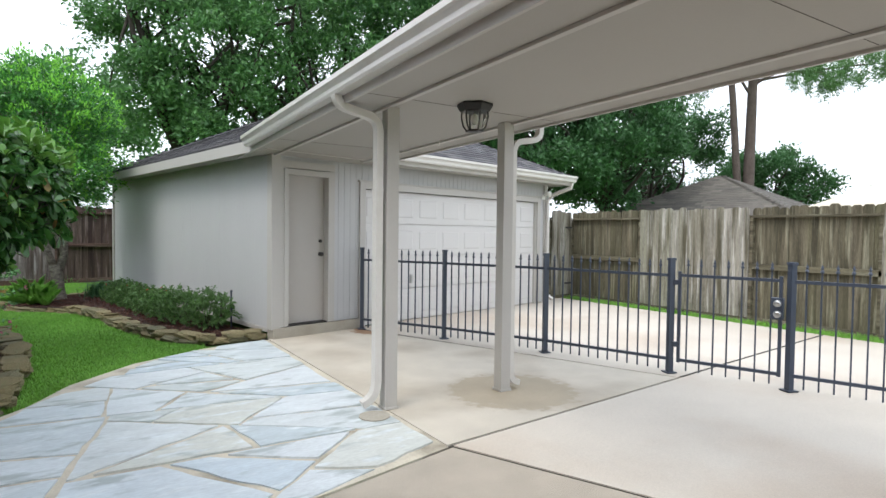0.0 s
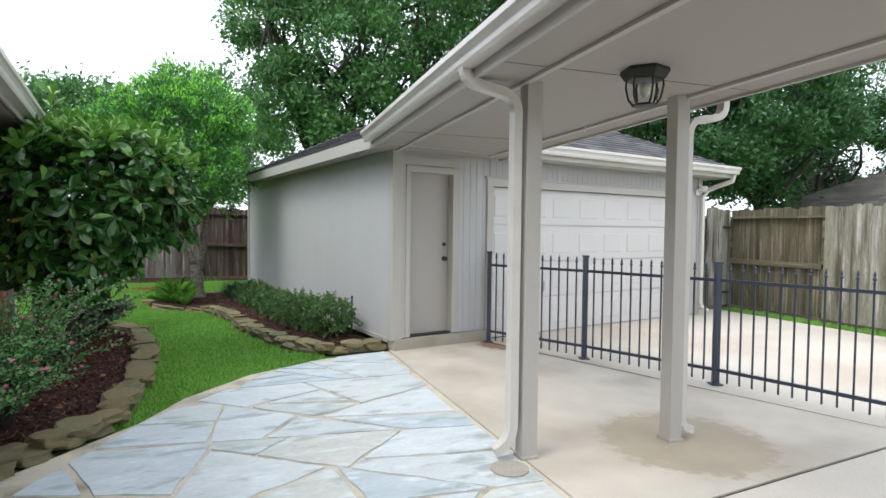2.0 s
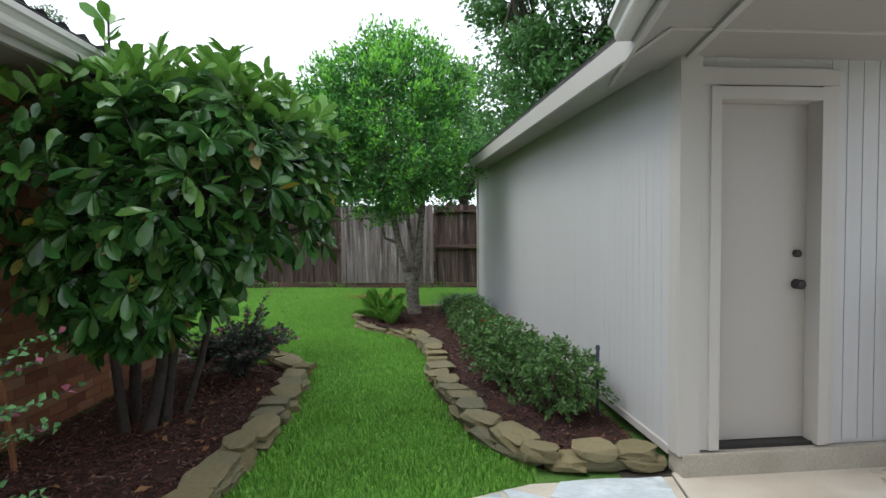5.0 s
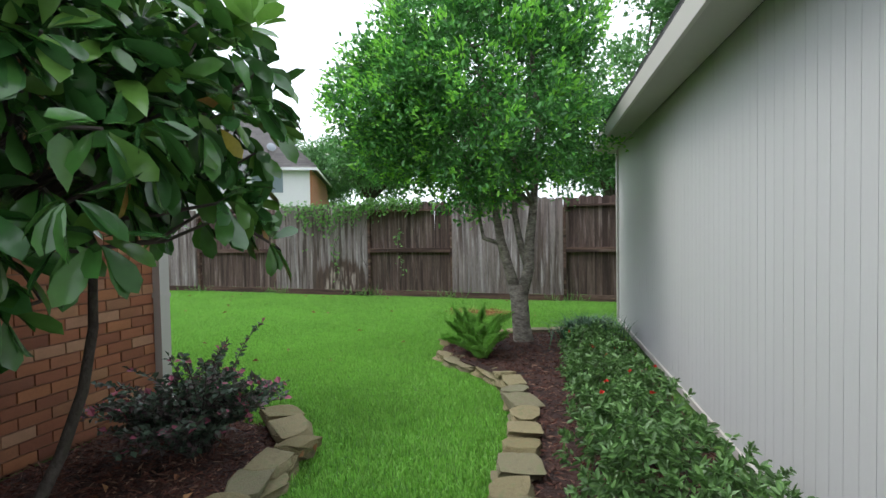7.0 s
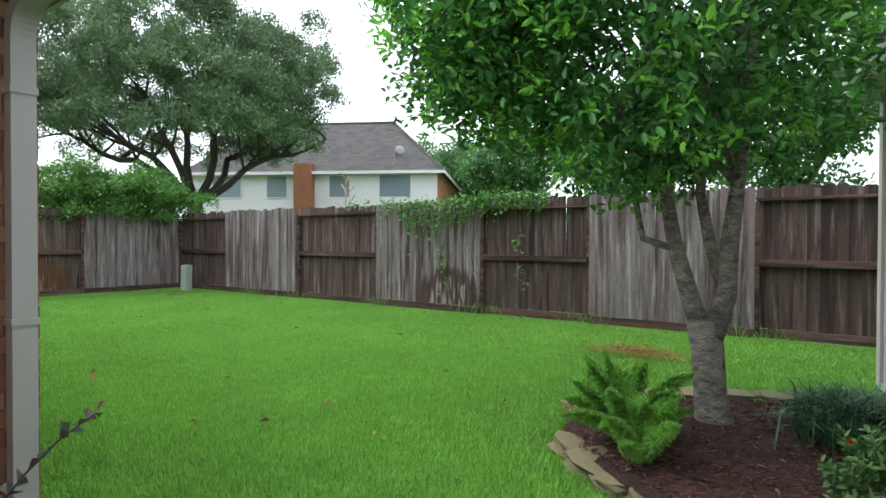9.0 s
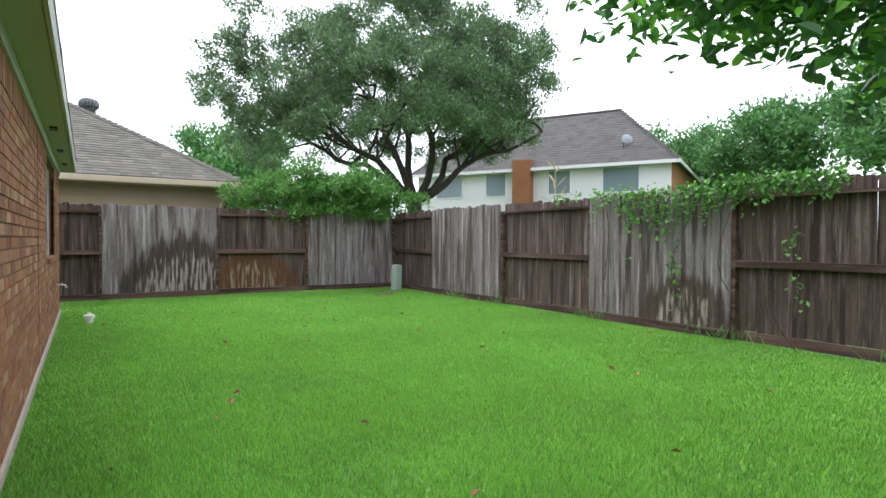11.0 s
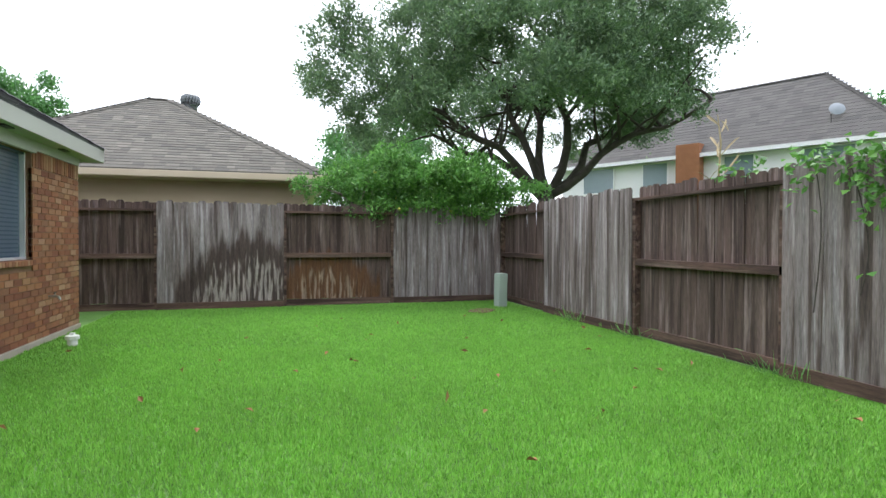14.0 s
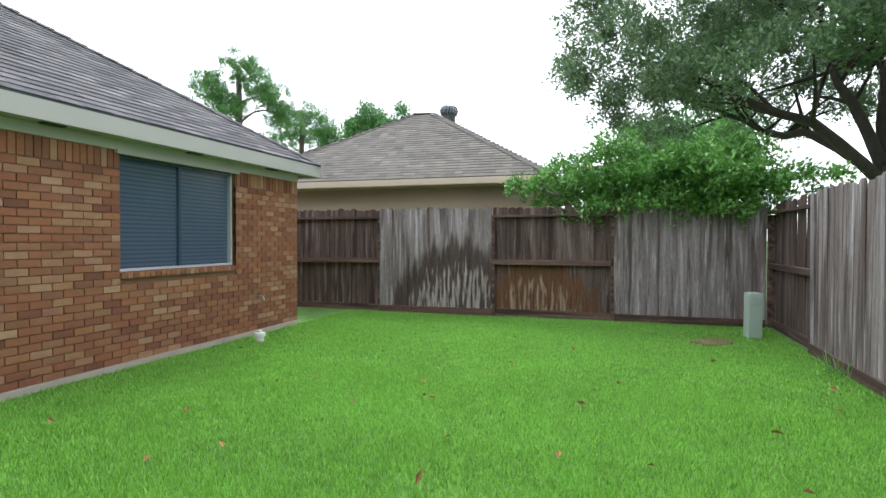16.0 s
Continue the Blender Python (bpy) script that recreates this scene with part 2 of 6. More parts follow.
M_MAGOLD = mat("yellowing magnolia leaf", (0.30, 0.26, 0.03), 0.4, vary=0.3, scale=12, bump=0, island=1, second=[(0.25, 0.12, 0.04), (0.20, 0.24, 0.04)], stain=(0.16, 0.06, 0.025), stain_scale=9)
M_OAK = mat("live oak leaf", (0.094, 0.156, 0.083), 0.45, vary=0.2, scale=0.6, fine=2, bump=0, island=1, second=[(0.133, 0.215, 0.110), (0.180, 0.277, 0.121), (0.103, 0.175, 0.100)], translucent=0.25)
M_BACKLEAF = mat("woodland leaf", (0.067, 0.165, 0.059), 0.45, vary=0.2, scale=0.5, fine=2, bump=0, island=1, second=[(0.098, 0.235, 0.077), (0.147, 0.329, 0.095), (0.077, 0.182, 0.067)], translucent=0.25)
M_DARKLEAF = mat("dark woodland leaf", (0.045, 0.121, 0.048), 0.5, vary=0.2, scale=0.5, fine=2, bump=0, island=1, second=[(0.064, 0.161, 0.056), (0.081, 0.209, 0.072)], translucent=0.25)
M_NEEDLE = mat("pine needles", (0.108, 0.231, 0.077), 0.6, vary=0.2, bump=0, island=1, second=[(0.139, 0.293, 0.092), (0.085, 0.185, 0.069)], translucent=0.2)
M_CITRUS = mat("citrus leaf", (0.075, 0.203, 0.044), 0.35, vary=0.2, scale=1, bump=0, island=1, second=[(0.128, 0.307, 0.065), (0.188, 0.413, 0.085), (0.068, 0.165, 0.042)], translucent=0.25)
M_SHRUB = mat("azalea leaf", (0.065, 0.142, 0.040), 0.42, vary=0.2, scale=3, bump=0, island=1, second=[(0.094, 0.203, 0.058), (0.152, 0.304, 0.084), (0.061, 0.124, 0.038)], translucent=0.2)
M_ARCH = mat("arching shrub leaf", (0.090, 0.234, 0.072), 0.42, vary=0.2, scale=3, bump=0, island=1, second=[(0.120, 0.306, 0.090), (0.084, 0.210, 0.072), (0.168, 0.396, 0.108)], translucent=0.2)
M_PURPLE = mat("purple tinted leaf", (0.052, 0.090, 0.058), 0.4, vary=0.2, scale=3, bump=0, island=1, second=[(0.075, 0.125, 0.078), (0.060, 0.098, 0.064), (0.135, 0.075, 0.088), (0.058, 0.088, 0.062)], translucent=0.15)
M_PINK = mat("pink flower", (0.42, 0.12, 0.19), 0.6, vary=0.2, bump=0, translucent=0.2)
M_RED = mat("red flower", (0.62, 0.02, 0.015), 0.5, vary=0.15, bump=0)
M_FERN = mat("foxtail fern", (0.157, 0.364, 0.064), 0.5, vary=0.2, scale=3, bump=0, island=1, second=[(0.230, 0.491, 0.085), (0.322, 0.640, 0.121)], translucent=0.3)
M_LIRIOPE = mat("monkey grass", (0.043, 0.128, 0.051), 0.4, vary=0.2, scale=3, bump=0, island=1, second=[(0.060, 0.170, 0.068)], translucent=0.2)
M_UTIL = mat("pale green utility enamel", (0.36, 0.43, 0.37), 0.45, vary=0.08, scale=3)
M_PVC = mat("white plastic", (0.78, 0.78, 0.74), 0.4, vary=0.04)
M_DEADLEAF = mat("dry leaf", (0.25, 0.10, 0.04), 0.8, vary=0.3, bump=0, island=1, second=[(0.32, 0.17, 0.07), (0.16, 0.06, 0.03)])
M_STRAW = mat("pine straw", (0.30, 0.13, 0.05), 0.9, vary=0.3, bump=0, island=1, second=[(0.36, 0.17, 0.07), (0.22, 0.09, 0.04)])
M_DRYSTALK = mat("dry corn stalk", (0.331, 0.259, 0.144), 0.8, vary=0.25, scale=8, bump=0.1)
M_DISH = mat("grey dish enamel", (0.24, 0.26, 0.29), 0.4, vary=0.05)
M_CLAY = mat("bare clay soil", (0.17, 0.095, 0.06), 0.95, vary=0.3, scale=6, fine=50, bump=0.6, depth=0.01)
M_VENT = mat("weathered vent metal", (0.16, 0.17, 0.18), 0.5, metal=0.4, vary=0.15)
M_CREAM = mat("cream canvas", (0.62, 0.55, 0.44), 0.8, vary=0.05)
M_FRUIT = mat("green fruit", (0.42, 0.45, 0.08), 0.4, vary=0.1, bump=0)


def wood(name, cols, dark, pale, obj=1, splash=(), grain=(9, 9, 0.55)):
    return mat(name, cols[0], 0.9, vary=0.8, scale=2.2, fine=22, bump=0.6, depth=0.004, obj=obj, second=cols[1:], stretch=grain, stain=dark, stain_scale=0.9, stain_amount=0.92, stain_from=0.47, stain_to=0.60, pale=pale, splash=splash)


M_FENCE = wood("weathered grey cedar", [(0.178, 0.142, 0.137), (0.217, 0.182, 0.178), (0.154, 0.118, 0.110), (0.197, 0.167, 0.162), (0.244, 0.206, 0.203)], (0.065, 0.044, 0.037), (0.352, 0.317, 0.322),
               splash=[((-13.3, 13.85, 0.0), 1.45, (0.050, 0.030, 0.024), (0.40, 0.34, 0.31)), ((-4.5, 18.95, 0.1), 0.75, (0.065, 0.038, 0.028), (0.389, 0.317, 0.282))])
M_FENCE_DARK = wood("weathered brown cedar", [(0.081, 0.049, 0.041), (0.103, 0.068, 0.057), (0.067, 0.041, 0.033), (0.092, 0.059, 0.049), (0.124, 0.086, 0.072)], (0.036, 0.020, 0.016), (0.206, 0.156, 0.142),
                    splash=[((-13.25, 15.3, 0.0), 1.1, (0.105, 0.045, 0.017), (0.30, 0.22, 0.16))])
M_RAIL = wood("cedar rail", [(0.098, 0.055, 0.041), (0.121, 0.071, 0.054), (0.081, 0.043, 0.032)], (0.040, 0.021, 0.016), (0.172, 0.114, 0.090), grain=(0.55, 9, 9))
M_FENCE_E = wood("mossy grey cedar", [(0.214, 0.201, 0.165), (0.258, 0.241, 0.201), (0.179, 0.165, 0.129), (0.231, 0.227, 0.173), (0.293, 0.275, 0.241)], (0.076, 0.067, 0.040), (0.404, 0.392, 0.356))
M_FENCE_E_DARK = wood("mossy brown cedar", [(0.114, 0.102, 0.064), (0.136, 0.117, 0.079), (0.094, 0.083, 0.053), (0.121, 0.114, 0.064)], (0.053, 0.046, 0.027), (0.238, 0.227, 0.162))
M_RAIL_E = wood("mossy cedar rail", [(0.114, 0.102, 0.064), (0.136, 0.117, 0.079), (0.094, 0.083, 0.053)], (0.053, 0.046, 0.027), (0.200, 0.192, 0.136), grain=(0.55, 9, 9))

# ---- building helpers ----


def thing(name, m, label, category, group="", kind=""):
    ob = new(name)
    ob.empty_display_size = 0.1
    ob.matrix_basis = m
    return tagged(ob, label, category, group, kind)


def mesh_of(name, bm, smooth=False):
    me = bpy.data.meshes.new(name)
    bm.to_mesh(me)
    bm.free()
    if smooth:
        me.shade_smooth()
    return me


def part(name, bm, material, parent=None, label="", m=None, smooth=False, kind=""):
    me = bm if isinstance(bm, bpy.types.Mesh) else mesh_of(name, bm, smooth)
    if not me.materials:
        me.materials.append(material)
    ob = new(name, me)
    ob.parent = parent
    if m is not None:
        ob.matrix_basis = m
    return tagged(ob, label, kind=kind)


def box(bm, x0, x1, y0, y1, z0, z1, bevel=0.0):
    geo = bmesh.ops.create_cube(bm, size=1)
    for v in geo["verts"]:
        v.co = Vector((x0 + (v.co.x + 0.5) * (x1 - x0), y0 + (v.co.y + 0.5) * (y1 - y0), z0 + (v.co.z + 0.5) * (z1 - z0)))
    if bevel:
        es = list({e for v in geo["verts"] for e in v.link_edges})
        bmesh.ops.bevel(bm, geom=es, offset=bevel, segments=2, affect="EDGES", profile=0.7)
    return bm


def boxes(*rows, bevel=0.0):
    bm = bmesh.new()
    for r in rows:
        box(bm, *r, bevel=bevel)
    return bm


def tube(bm, pts, radii, sides=8, cap=True):
    """A tapered tube along points."""
    pts = [Vector(p) for p in pts]
    rings = []
    for i, p in enumerate(pts):
        d = (pts[min(i + 1, len(pts) - 1)] - pts[max(i - 1, 0)]).normalized()
        a = d.orthogonal().normalized() if i == 0 else (rings_a - d * rings_a.dot(d)).normalized()
        rings_a = a
        b = d.cross(a)
        r = radii[i] if isinstance(radii, (list, tuple)) else radii
        rings.append([bm.verts.new(p + (a * math.cos(k * 2 * math.pi / sides) + b * math.sin(k * 2 * math.pi / sides)) * r) for k in range(sides)])
    for r0, r1 in zip(rings, rings[1:]):
        for k in range(sides):
            bm.faces.new((r0[k], r0[(k + 1) % sides], r1[(k + 1) % sides], r1[k]))
    if cap:
        bm.faces.new(rings[-1])
        bm.faces.new(list(reversed(rings[0])))
    return bm


def profile(bm, outline, p0, p1, side, up=(0, 0, 1)):
    """Sweeps an outline of (sideways, up) pairs straight from p0 to p1."""
    p0, p1, side, up = Vector(p0), Vector(p1), Vector(side), Vector(up)
    a = [bm.verts.new(p0 + side * s + up * h) for s, h in outline]
    b = [bm.verts.new(p1 + side * s + up * h) for s, h in outline]
    n = len(outline)
    for k in range(n):
        bm.faces.new((a[k], a[(k + 1) % n], b[(k + 1) % n], b[k]))
    bm.faces.new(list(reversed(a)))
    bm.faces.new(b)
    bmesh.ops.recalc_face_normals(bm, faces=bm.faces)
    return bm


def slab(bm, pts, z0, z1):
    """A flat block over a plan outline."""
    lo = [bm.verts.new((x, y, z0)) for x, y in pts]
    hi = [bm.verts.new((x, y, z1)) for x, y in pts]
    n = len(pts)
    bm.faces.new(hi)
    bm.faces.new(list(reversed(lo)))
    for k in range(n):
        bm.faces.new((lo[k], lo[(k + 1) % n], hi[(k + 1) % n], hi[k]))
    bmesh.ops.recalc_face_normals(bm, faces=bm.faces)
    return bm


def soup(name, verts, faces_per, material, smooth=False):
    """A mesh from numpy: verts (n, k, 3) for n like pieces, faces_per the index tuples of one piece."""
    n, k, _ = verts.shape
    me = bpy.data.meshes.new(name)
    f = np.array([i for face in faces_per for i in face], dtype=np.int32)
    ln = np.array([len(face) for face in faces_per], dtype=np.int32)
    loops = (f[None, :] + (np.arange(n, dtype=np.int32) * k)[:, None]).ravel()
    totals = np.tile(ln, n)
    starts = np.concatenate(([0], np.cumsum(totals)[:-1])).astype(np.int32)
    me.vertices.add(n * k)
    me.vertices.foreach_set("co", verts.astype(np.float32).ravel())
    me.loops.add(len(loops))
    me.loops.foreach_set("vertex_index", loops.astype(np.int32))
    me.polygons.add(len(totals))
    me.polygons.foreach_set("loop_start", starts)
    me.polygons.foreach_set("loop_total", totals.astype(np.int32))
    me.update(calc_edges=True)
    me.validate()
    if smooth:
        me.shade_smooth()
    else:
        me.shade_flat()
    me.materials.append(material)
    return me


def unit(v):
    return v / np.maximum(np.linalg.norm(v, axis=-1, keepdims=True), 1e-9)


def leaf_mesh(name, base, dirs, length, width, material, fold=0.25, rng=None, big=False):
    """Leaves: base points, directions, lengths and widths; folded blades, with more outline where they are large."""
    n = len(base)
    rng = rng or np.random.default_rng(1)
    d = unit(dirs)
    side = unit(np.cross(d, unit(rng.normal(size=(n, 3)) * 0.6 + np.array([0, 0, 1.0]))))
    nor = np.cross(side, d)
    L, W = np.broadcast_to(length, n)[:, None], np.broadcast_to(width, n)[:, None]
    if big == "round":
        c1, c2 = base + d * L * 0.28 + nor * W * fold, base + d * L * 0.7 + nor * W * fold * 0.8
        v = np.stack([base, c1 + side * W * 0.44, c2 + side * W * 0.42, base + d * L, c2 - side * W * 0.42, c1 - side * W * 0.44], 1)
        return soup(name, v, [(0, 1, 2, 3), (0, 3, 4, 5)], material)
    if not big:
        v = np.stack([base, base + d * L * 0.55 + side * W * 0.5 + nor * W * fold, base + d * L, base + d * L * 0.55 - side * W * 0.5 + nor * W * fold], 1)
        return soup(name, v, [(0, 1, 2), (0, 2, 3)], material)
    rows = [base]
    for f, w, droop in ((0.25, 0.27, 0.02), (0.58, 0.5, -0.01), (0.85, 0.40, -0.06)):
        c = base + d * L * f + nor * L * droop
        rows += [c + side * W * w + nor * W * fold * 0.8, c, c - side * W * w + nor * W * fold * 0.8]
    rows.append(base + d * L - nor * L * 0.11)
    v = np.stack(rows, 1)
    return soup(name, v, [(0, 1, 2), (0, 2, 3), (1, 4, 5, 2), (2, 5, 6, 3), (4, 7, 8, 5), (5, 8, 9, 6), (7, 10, 8), (8, 10, 9)], material, True)


def inside(x, y, poly):
    """Which of the points lie in a plan outline."""
    hit = np.zeros(len(x), bool)
    n = len(poly)
    for i in range(n):
        (x0, y0), (x1, y1) = poly[i], poly[(i + 1) % n]
        c = (y0 > y) != (y1 > y)
        hit ^= c & (x < (x1 - x0) * (y - y0) / ((y1 - y0) or 1e-9) + x0)
    return hit

# ---- ground and paving ----
G = pose(2.84, 9.10, 0, 0, 0, 10.8)          # the garage's corner
C = pose(2.78, 5.77, 0, 0, 0, -2.5)          # the covered walk's first post
PATIO = [(-1.2, 5.4), (-0.25, 6.55), (0.35, 7.3), (0.62, 7.85), (1.18, 8.48), (1.96, 8.92), (2.785, 9.07), (2.73, 4.83), (1.7, 4.62), (0.6, 4.28), (-0.9, 3.9)]
BED_R = [(2.8, 9.22), (2.05, 9.15), (1.66, 9.68), (1.25, 10.9), (1.08, 11.97), (0.82, 12.75), (0.5, 13.2), (-0.3, 13.85), (-0.45, 14.5), (0.1, 15.3), (0.9, 15.75), (1.55, 15.6)]
BED_L = [(-0.9, 5.9), (-0.28, 6.68), (0.13, 7.24), (0.2, 8.36), (0.1, 9.7), (-0.14, 11.05), (-0.6, 11.5), (-1.66, 11.6), (-1.4, 9.0), (-1.15, 7.0)]
FENCE_Q = [(4.18, 9.2), (4.81, 7.98), (5.38, 6.65), (5.82, 5.27), (6.16, 4.26), (6.62, 2.85), (7.05, 1.4)]

bm = bmesh.new()
vs = [[bm.verts.new((x, y, -0.02)) for x in (-1500, -60, -14, 4, 12, 60, 1500)] for y in (-1500, -60, -6, 8, 19, 60, 1500)]
for r0, r1 in zip(vs, vs[1:]):
    for k in range(6):
        bm.faces.new((r0[k], r0[k + 1], r1[k + 1], r1[k]))
tagged(part("ground", bm, M_LAWN), "green lawn ground reaching away past the fences", "ground", kind="structure")

tagged(part("pavement", slab(bmesh.new(), [(2.74, 4.86), (5.70, 5.10), (4.10, 9.30), (2.8, 9.12)], -0.1, 0.0), M_SLAB), "beige concrete slab under the covered walk with damp stains", "concrete slab", kind="structure")
tagged(part("driveway", slab(bmesh.new(), [(2.78, 4.84), (3.6, 2.9), (4.6, -7), (9.9, -7), (9.75, 10.9), (9.0, 10.6), (4.16, 9.36), (5.74, 5.08)], -0.1, -0.004), M_DRIVE), "pale beige concrete driveway with a long joint", "driveway", kind="structure")
tagged(part("path", slab(bmesh.new(), [(-0.9, 3.85), (0.6, 4.26), (1.7, 4.60), (2.755, 4.815), (3.585, 2.87), (4.585, -7), (0, -7)], -0.1, -0.006), M_AGG), "exposed pebble concrete path beside the flagstones", "path", kind="structure")
tagged(part("joint", slab(bmesh.new(), [(2.5, 9.25), (2.5, 4.5), (0, 3.5), (0, -7), (9.9, -7), (9.75, 10.88), (8.9, 10.55), (4.0, 9.4)], -0.1, -0.012), M_JOINT), "dark expansion joint between concrete slabs", "joint", kind="structure")
for pts in ([(5.75, 5.085), (9.8, 5.42), (9.8, 5.45), (5.75, 5.115)],):
    tagged(part("joint", slab(bmesh.new(), pts, -0.08, -0.001), M_JOINT), "dark expansion joint across the driveway", "joint", kind="structure")
patio = tagged(part("patio", slab(bmesh.new(), PATIO, -0.1, -0.002), M_MORTAR), "sandy mortar bed between blue grey flagstones", "patio", kind="structure")


def split(poly, a, b):
    """Cuts a convex outline by the line a-b into two."""
    sides = ([], [])
    n = len(poly)
    f = lambda p: (b[0] - a[0]) * (p[1] - a[1]) - (b[1] - a[1]) * (p[0] - a[0])
    for i in range(n):
        p, q = poly[i], poly[(i + 1) % n]
        fp, fq = f(p), f(q)
        sides[0 if fp >= 0 else 1].append(p)
        if fp * fq < 0:
            t = fp / (fp - fq)
            c = (p[0] + (q[0] - p[0]) * t, p[1] + (q[1] - p[1]) * t)
            sides[0].append(c)
            sides[1].append(c)
    return sides


def area(poly):
    return abs(sum(p[0] * q[1] - q[0] * p[1] for p, q in zip(poly, poly[1:] + poly[:1]))) / 2


def shrink(poly, d):
    """Moves every side of a convex outline inwards."""
    if sum(p[0] * q[1] - q[0] * p[1] for p, q in zip(poly, poly[1:] + poly[:1])) < 0:
        poly = poly[::-1]
    out = poly
    for p, q in zip(poly, poly[1:] + poly[:1]):
        l = math.hypot(q[0] - p[0], q[1] - p[1])
        if l < 1e-5:
            continue
        nx, ny = -(q[1] - p[1]) / l * d, (q[0] - p[0]) / l * d
        out = split(out, (p[0] + nx, p[1] + ny), (q[0] + nx, q[1] + ny))[0]
        if len(out) < 3:
            return []
    return out


rnd = random.Random(5)


def shatter(poly, limit):
    if area(poly) < limit * rnd.uniform(0.5, 1.5):
        return [poly]
    cx, cy = sum(p[0] for p in poly) / len(poly), sum(p[1] for p in poly) / len(poly)
    xs, ys = [p[0] for p in poly], [p[1] for p in poly]
    # cut across the longer way, at a slant
    sxx, syy, sxy = sum((x - cx) ** 2 for x in xs), sum((y - cy) ** 2 for y in ys), sum((x - cx) * (y - cy) for x, y in zip(xs, ys))
    ang = 0.5 * math.atan2(2 * sxy, sxx - syy) + math.pi / 2 + rnd.uniform(-0.42, 0.42)
    px, py = cx + rnd.uniform(-0.1, 0.1), cy + rnd.uniform(-0.1, 0.1)
    a, b = split(poly, (px, py), (px + math.cos(ang), py + math.sin(ang)))
    if len(a) < 3 or len(b) < 3:
        return [poly]
    return shatter(a, limit) + shatter(b, limit)


flags = []
LAY = math.radians(-17)                       # the stones lie mostly this way, longer than wide


def laid(p, back=False):
    c, w = math.cos(LAY), math.sin(LAY)
    if back:
        u, v = p[0] * 1.6, p[1]
        return (c * u - w * v, w * u + c * v)
    return ((c * p[0] + w * p[1]) / 1.6, -w * p[0] + c * p[1])


for strip in shatter([laid(p) for p in ((-2, 3.6), (2.70, 4.4), (2.73, 9.4), (-2, 9.4))], 0.30):
    poly = [laid(p, True) for p in strip]
    for p, q in zip(PATIO, PATIO[1:] + PATIO[:1]):
        if len(poly) > 2:
            poly = split(poly, q, p)[0]
    poly = shrink(poly, rnd.uniform(0.010, 0.034)) if len(poly) > 2 else []
    if len(poly) > 2 and area(poly) > 0.012:
        flags.append(poly)
for poly in flags:
    rough_edge = []
    for p, q in zip(poly, poly[1:] + poly[:1]):
        l = math.hypot(q[0] - p[0], q[1] - p[1])
        n = max(1, int(l / 0.13))
        for k in range(n):
            t = k / n
            w = 0.0 if k == 0 else rnd.uniform(-0.014, 0.012)
            rough_edge.append((p[0] + (q[0] - p[0]) * t - (q[1] - p[1]) / max(l, 1e-3) * w, p[1] + (q[1] - p[1]) * t + (q[0] - p[0]) / max(l, 1e-3) * w))
    cx, cy = sum(p[0] for p in rough_edge) / len(rough_edge), sum(p[1] for p in rough_edge) / len(rough_edge)
    top = 0.006 + rnd.uniform(0, 0.006)
    part("flagstone", slab(bmesh.new(), [(x - cx, y - cy) for x, y in rough_edge], -0.03, 0.0), M_FLAG, patio, m=Matrix.Translation((cx, cy, top)) @ pose(0, 0, 0, rnd.uniform(-0.3, 0.3), rnd.uniform(-0.3, 0.3), 0))

# ---- fences of cedar pickets ----
FENCE_GEO = {}


def picket_mesh(k, material):
    key = (k, material.name)
    if key not in FENCE_GEO:
        r = random.Random(k)
        w, h = 0.1415 - 0.0015 * (k % 3), 1.865 + r.uniform(-0.02, 0.012)
        bm = bmesh.new()
        e = 0.022 + 0.01 * r.random()
        out = [(-w / 2, 0), (w / 2, 0), (w / 2, h - e), (w / 2 - e, h), (-w / 2 + e, h), (-w / 2, h - e)]
        f = [bm.verts.new((x, -0.008, z)) for x, z in out]
        g = [bm.verts.new((x, 0.008, z)) for x, z in out]
        bm.faces.new(f)
        bm.faces.new(list(reversed(g)))
        for i in range(6):
            bm.faces.new((f[(i + 1) % 6], f[i], g[i], g[(i + 1) % 6]))
        me = mesh_of("picket", bm)
        me.materials.append(material)
        FENCE_GEO[key] = me
    return FENCE_GEO[key]


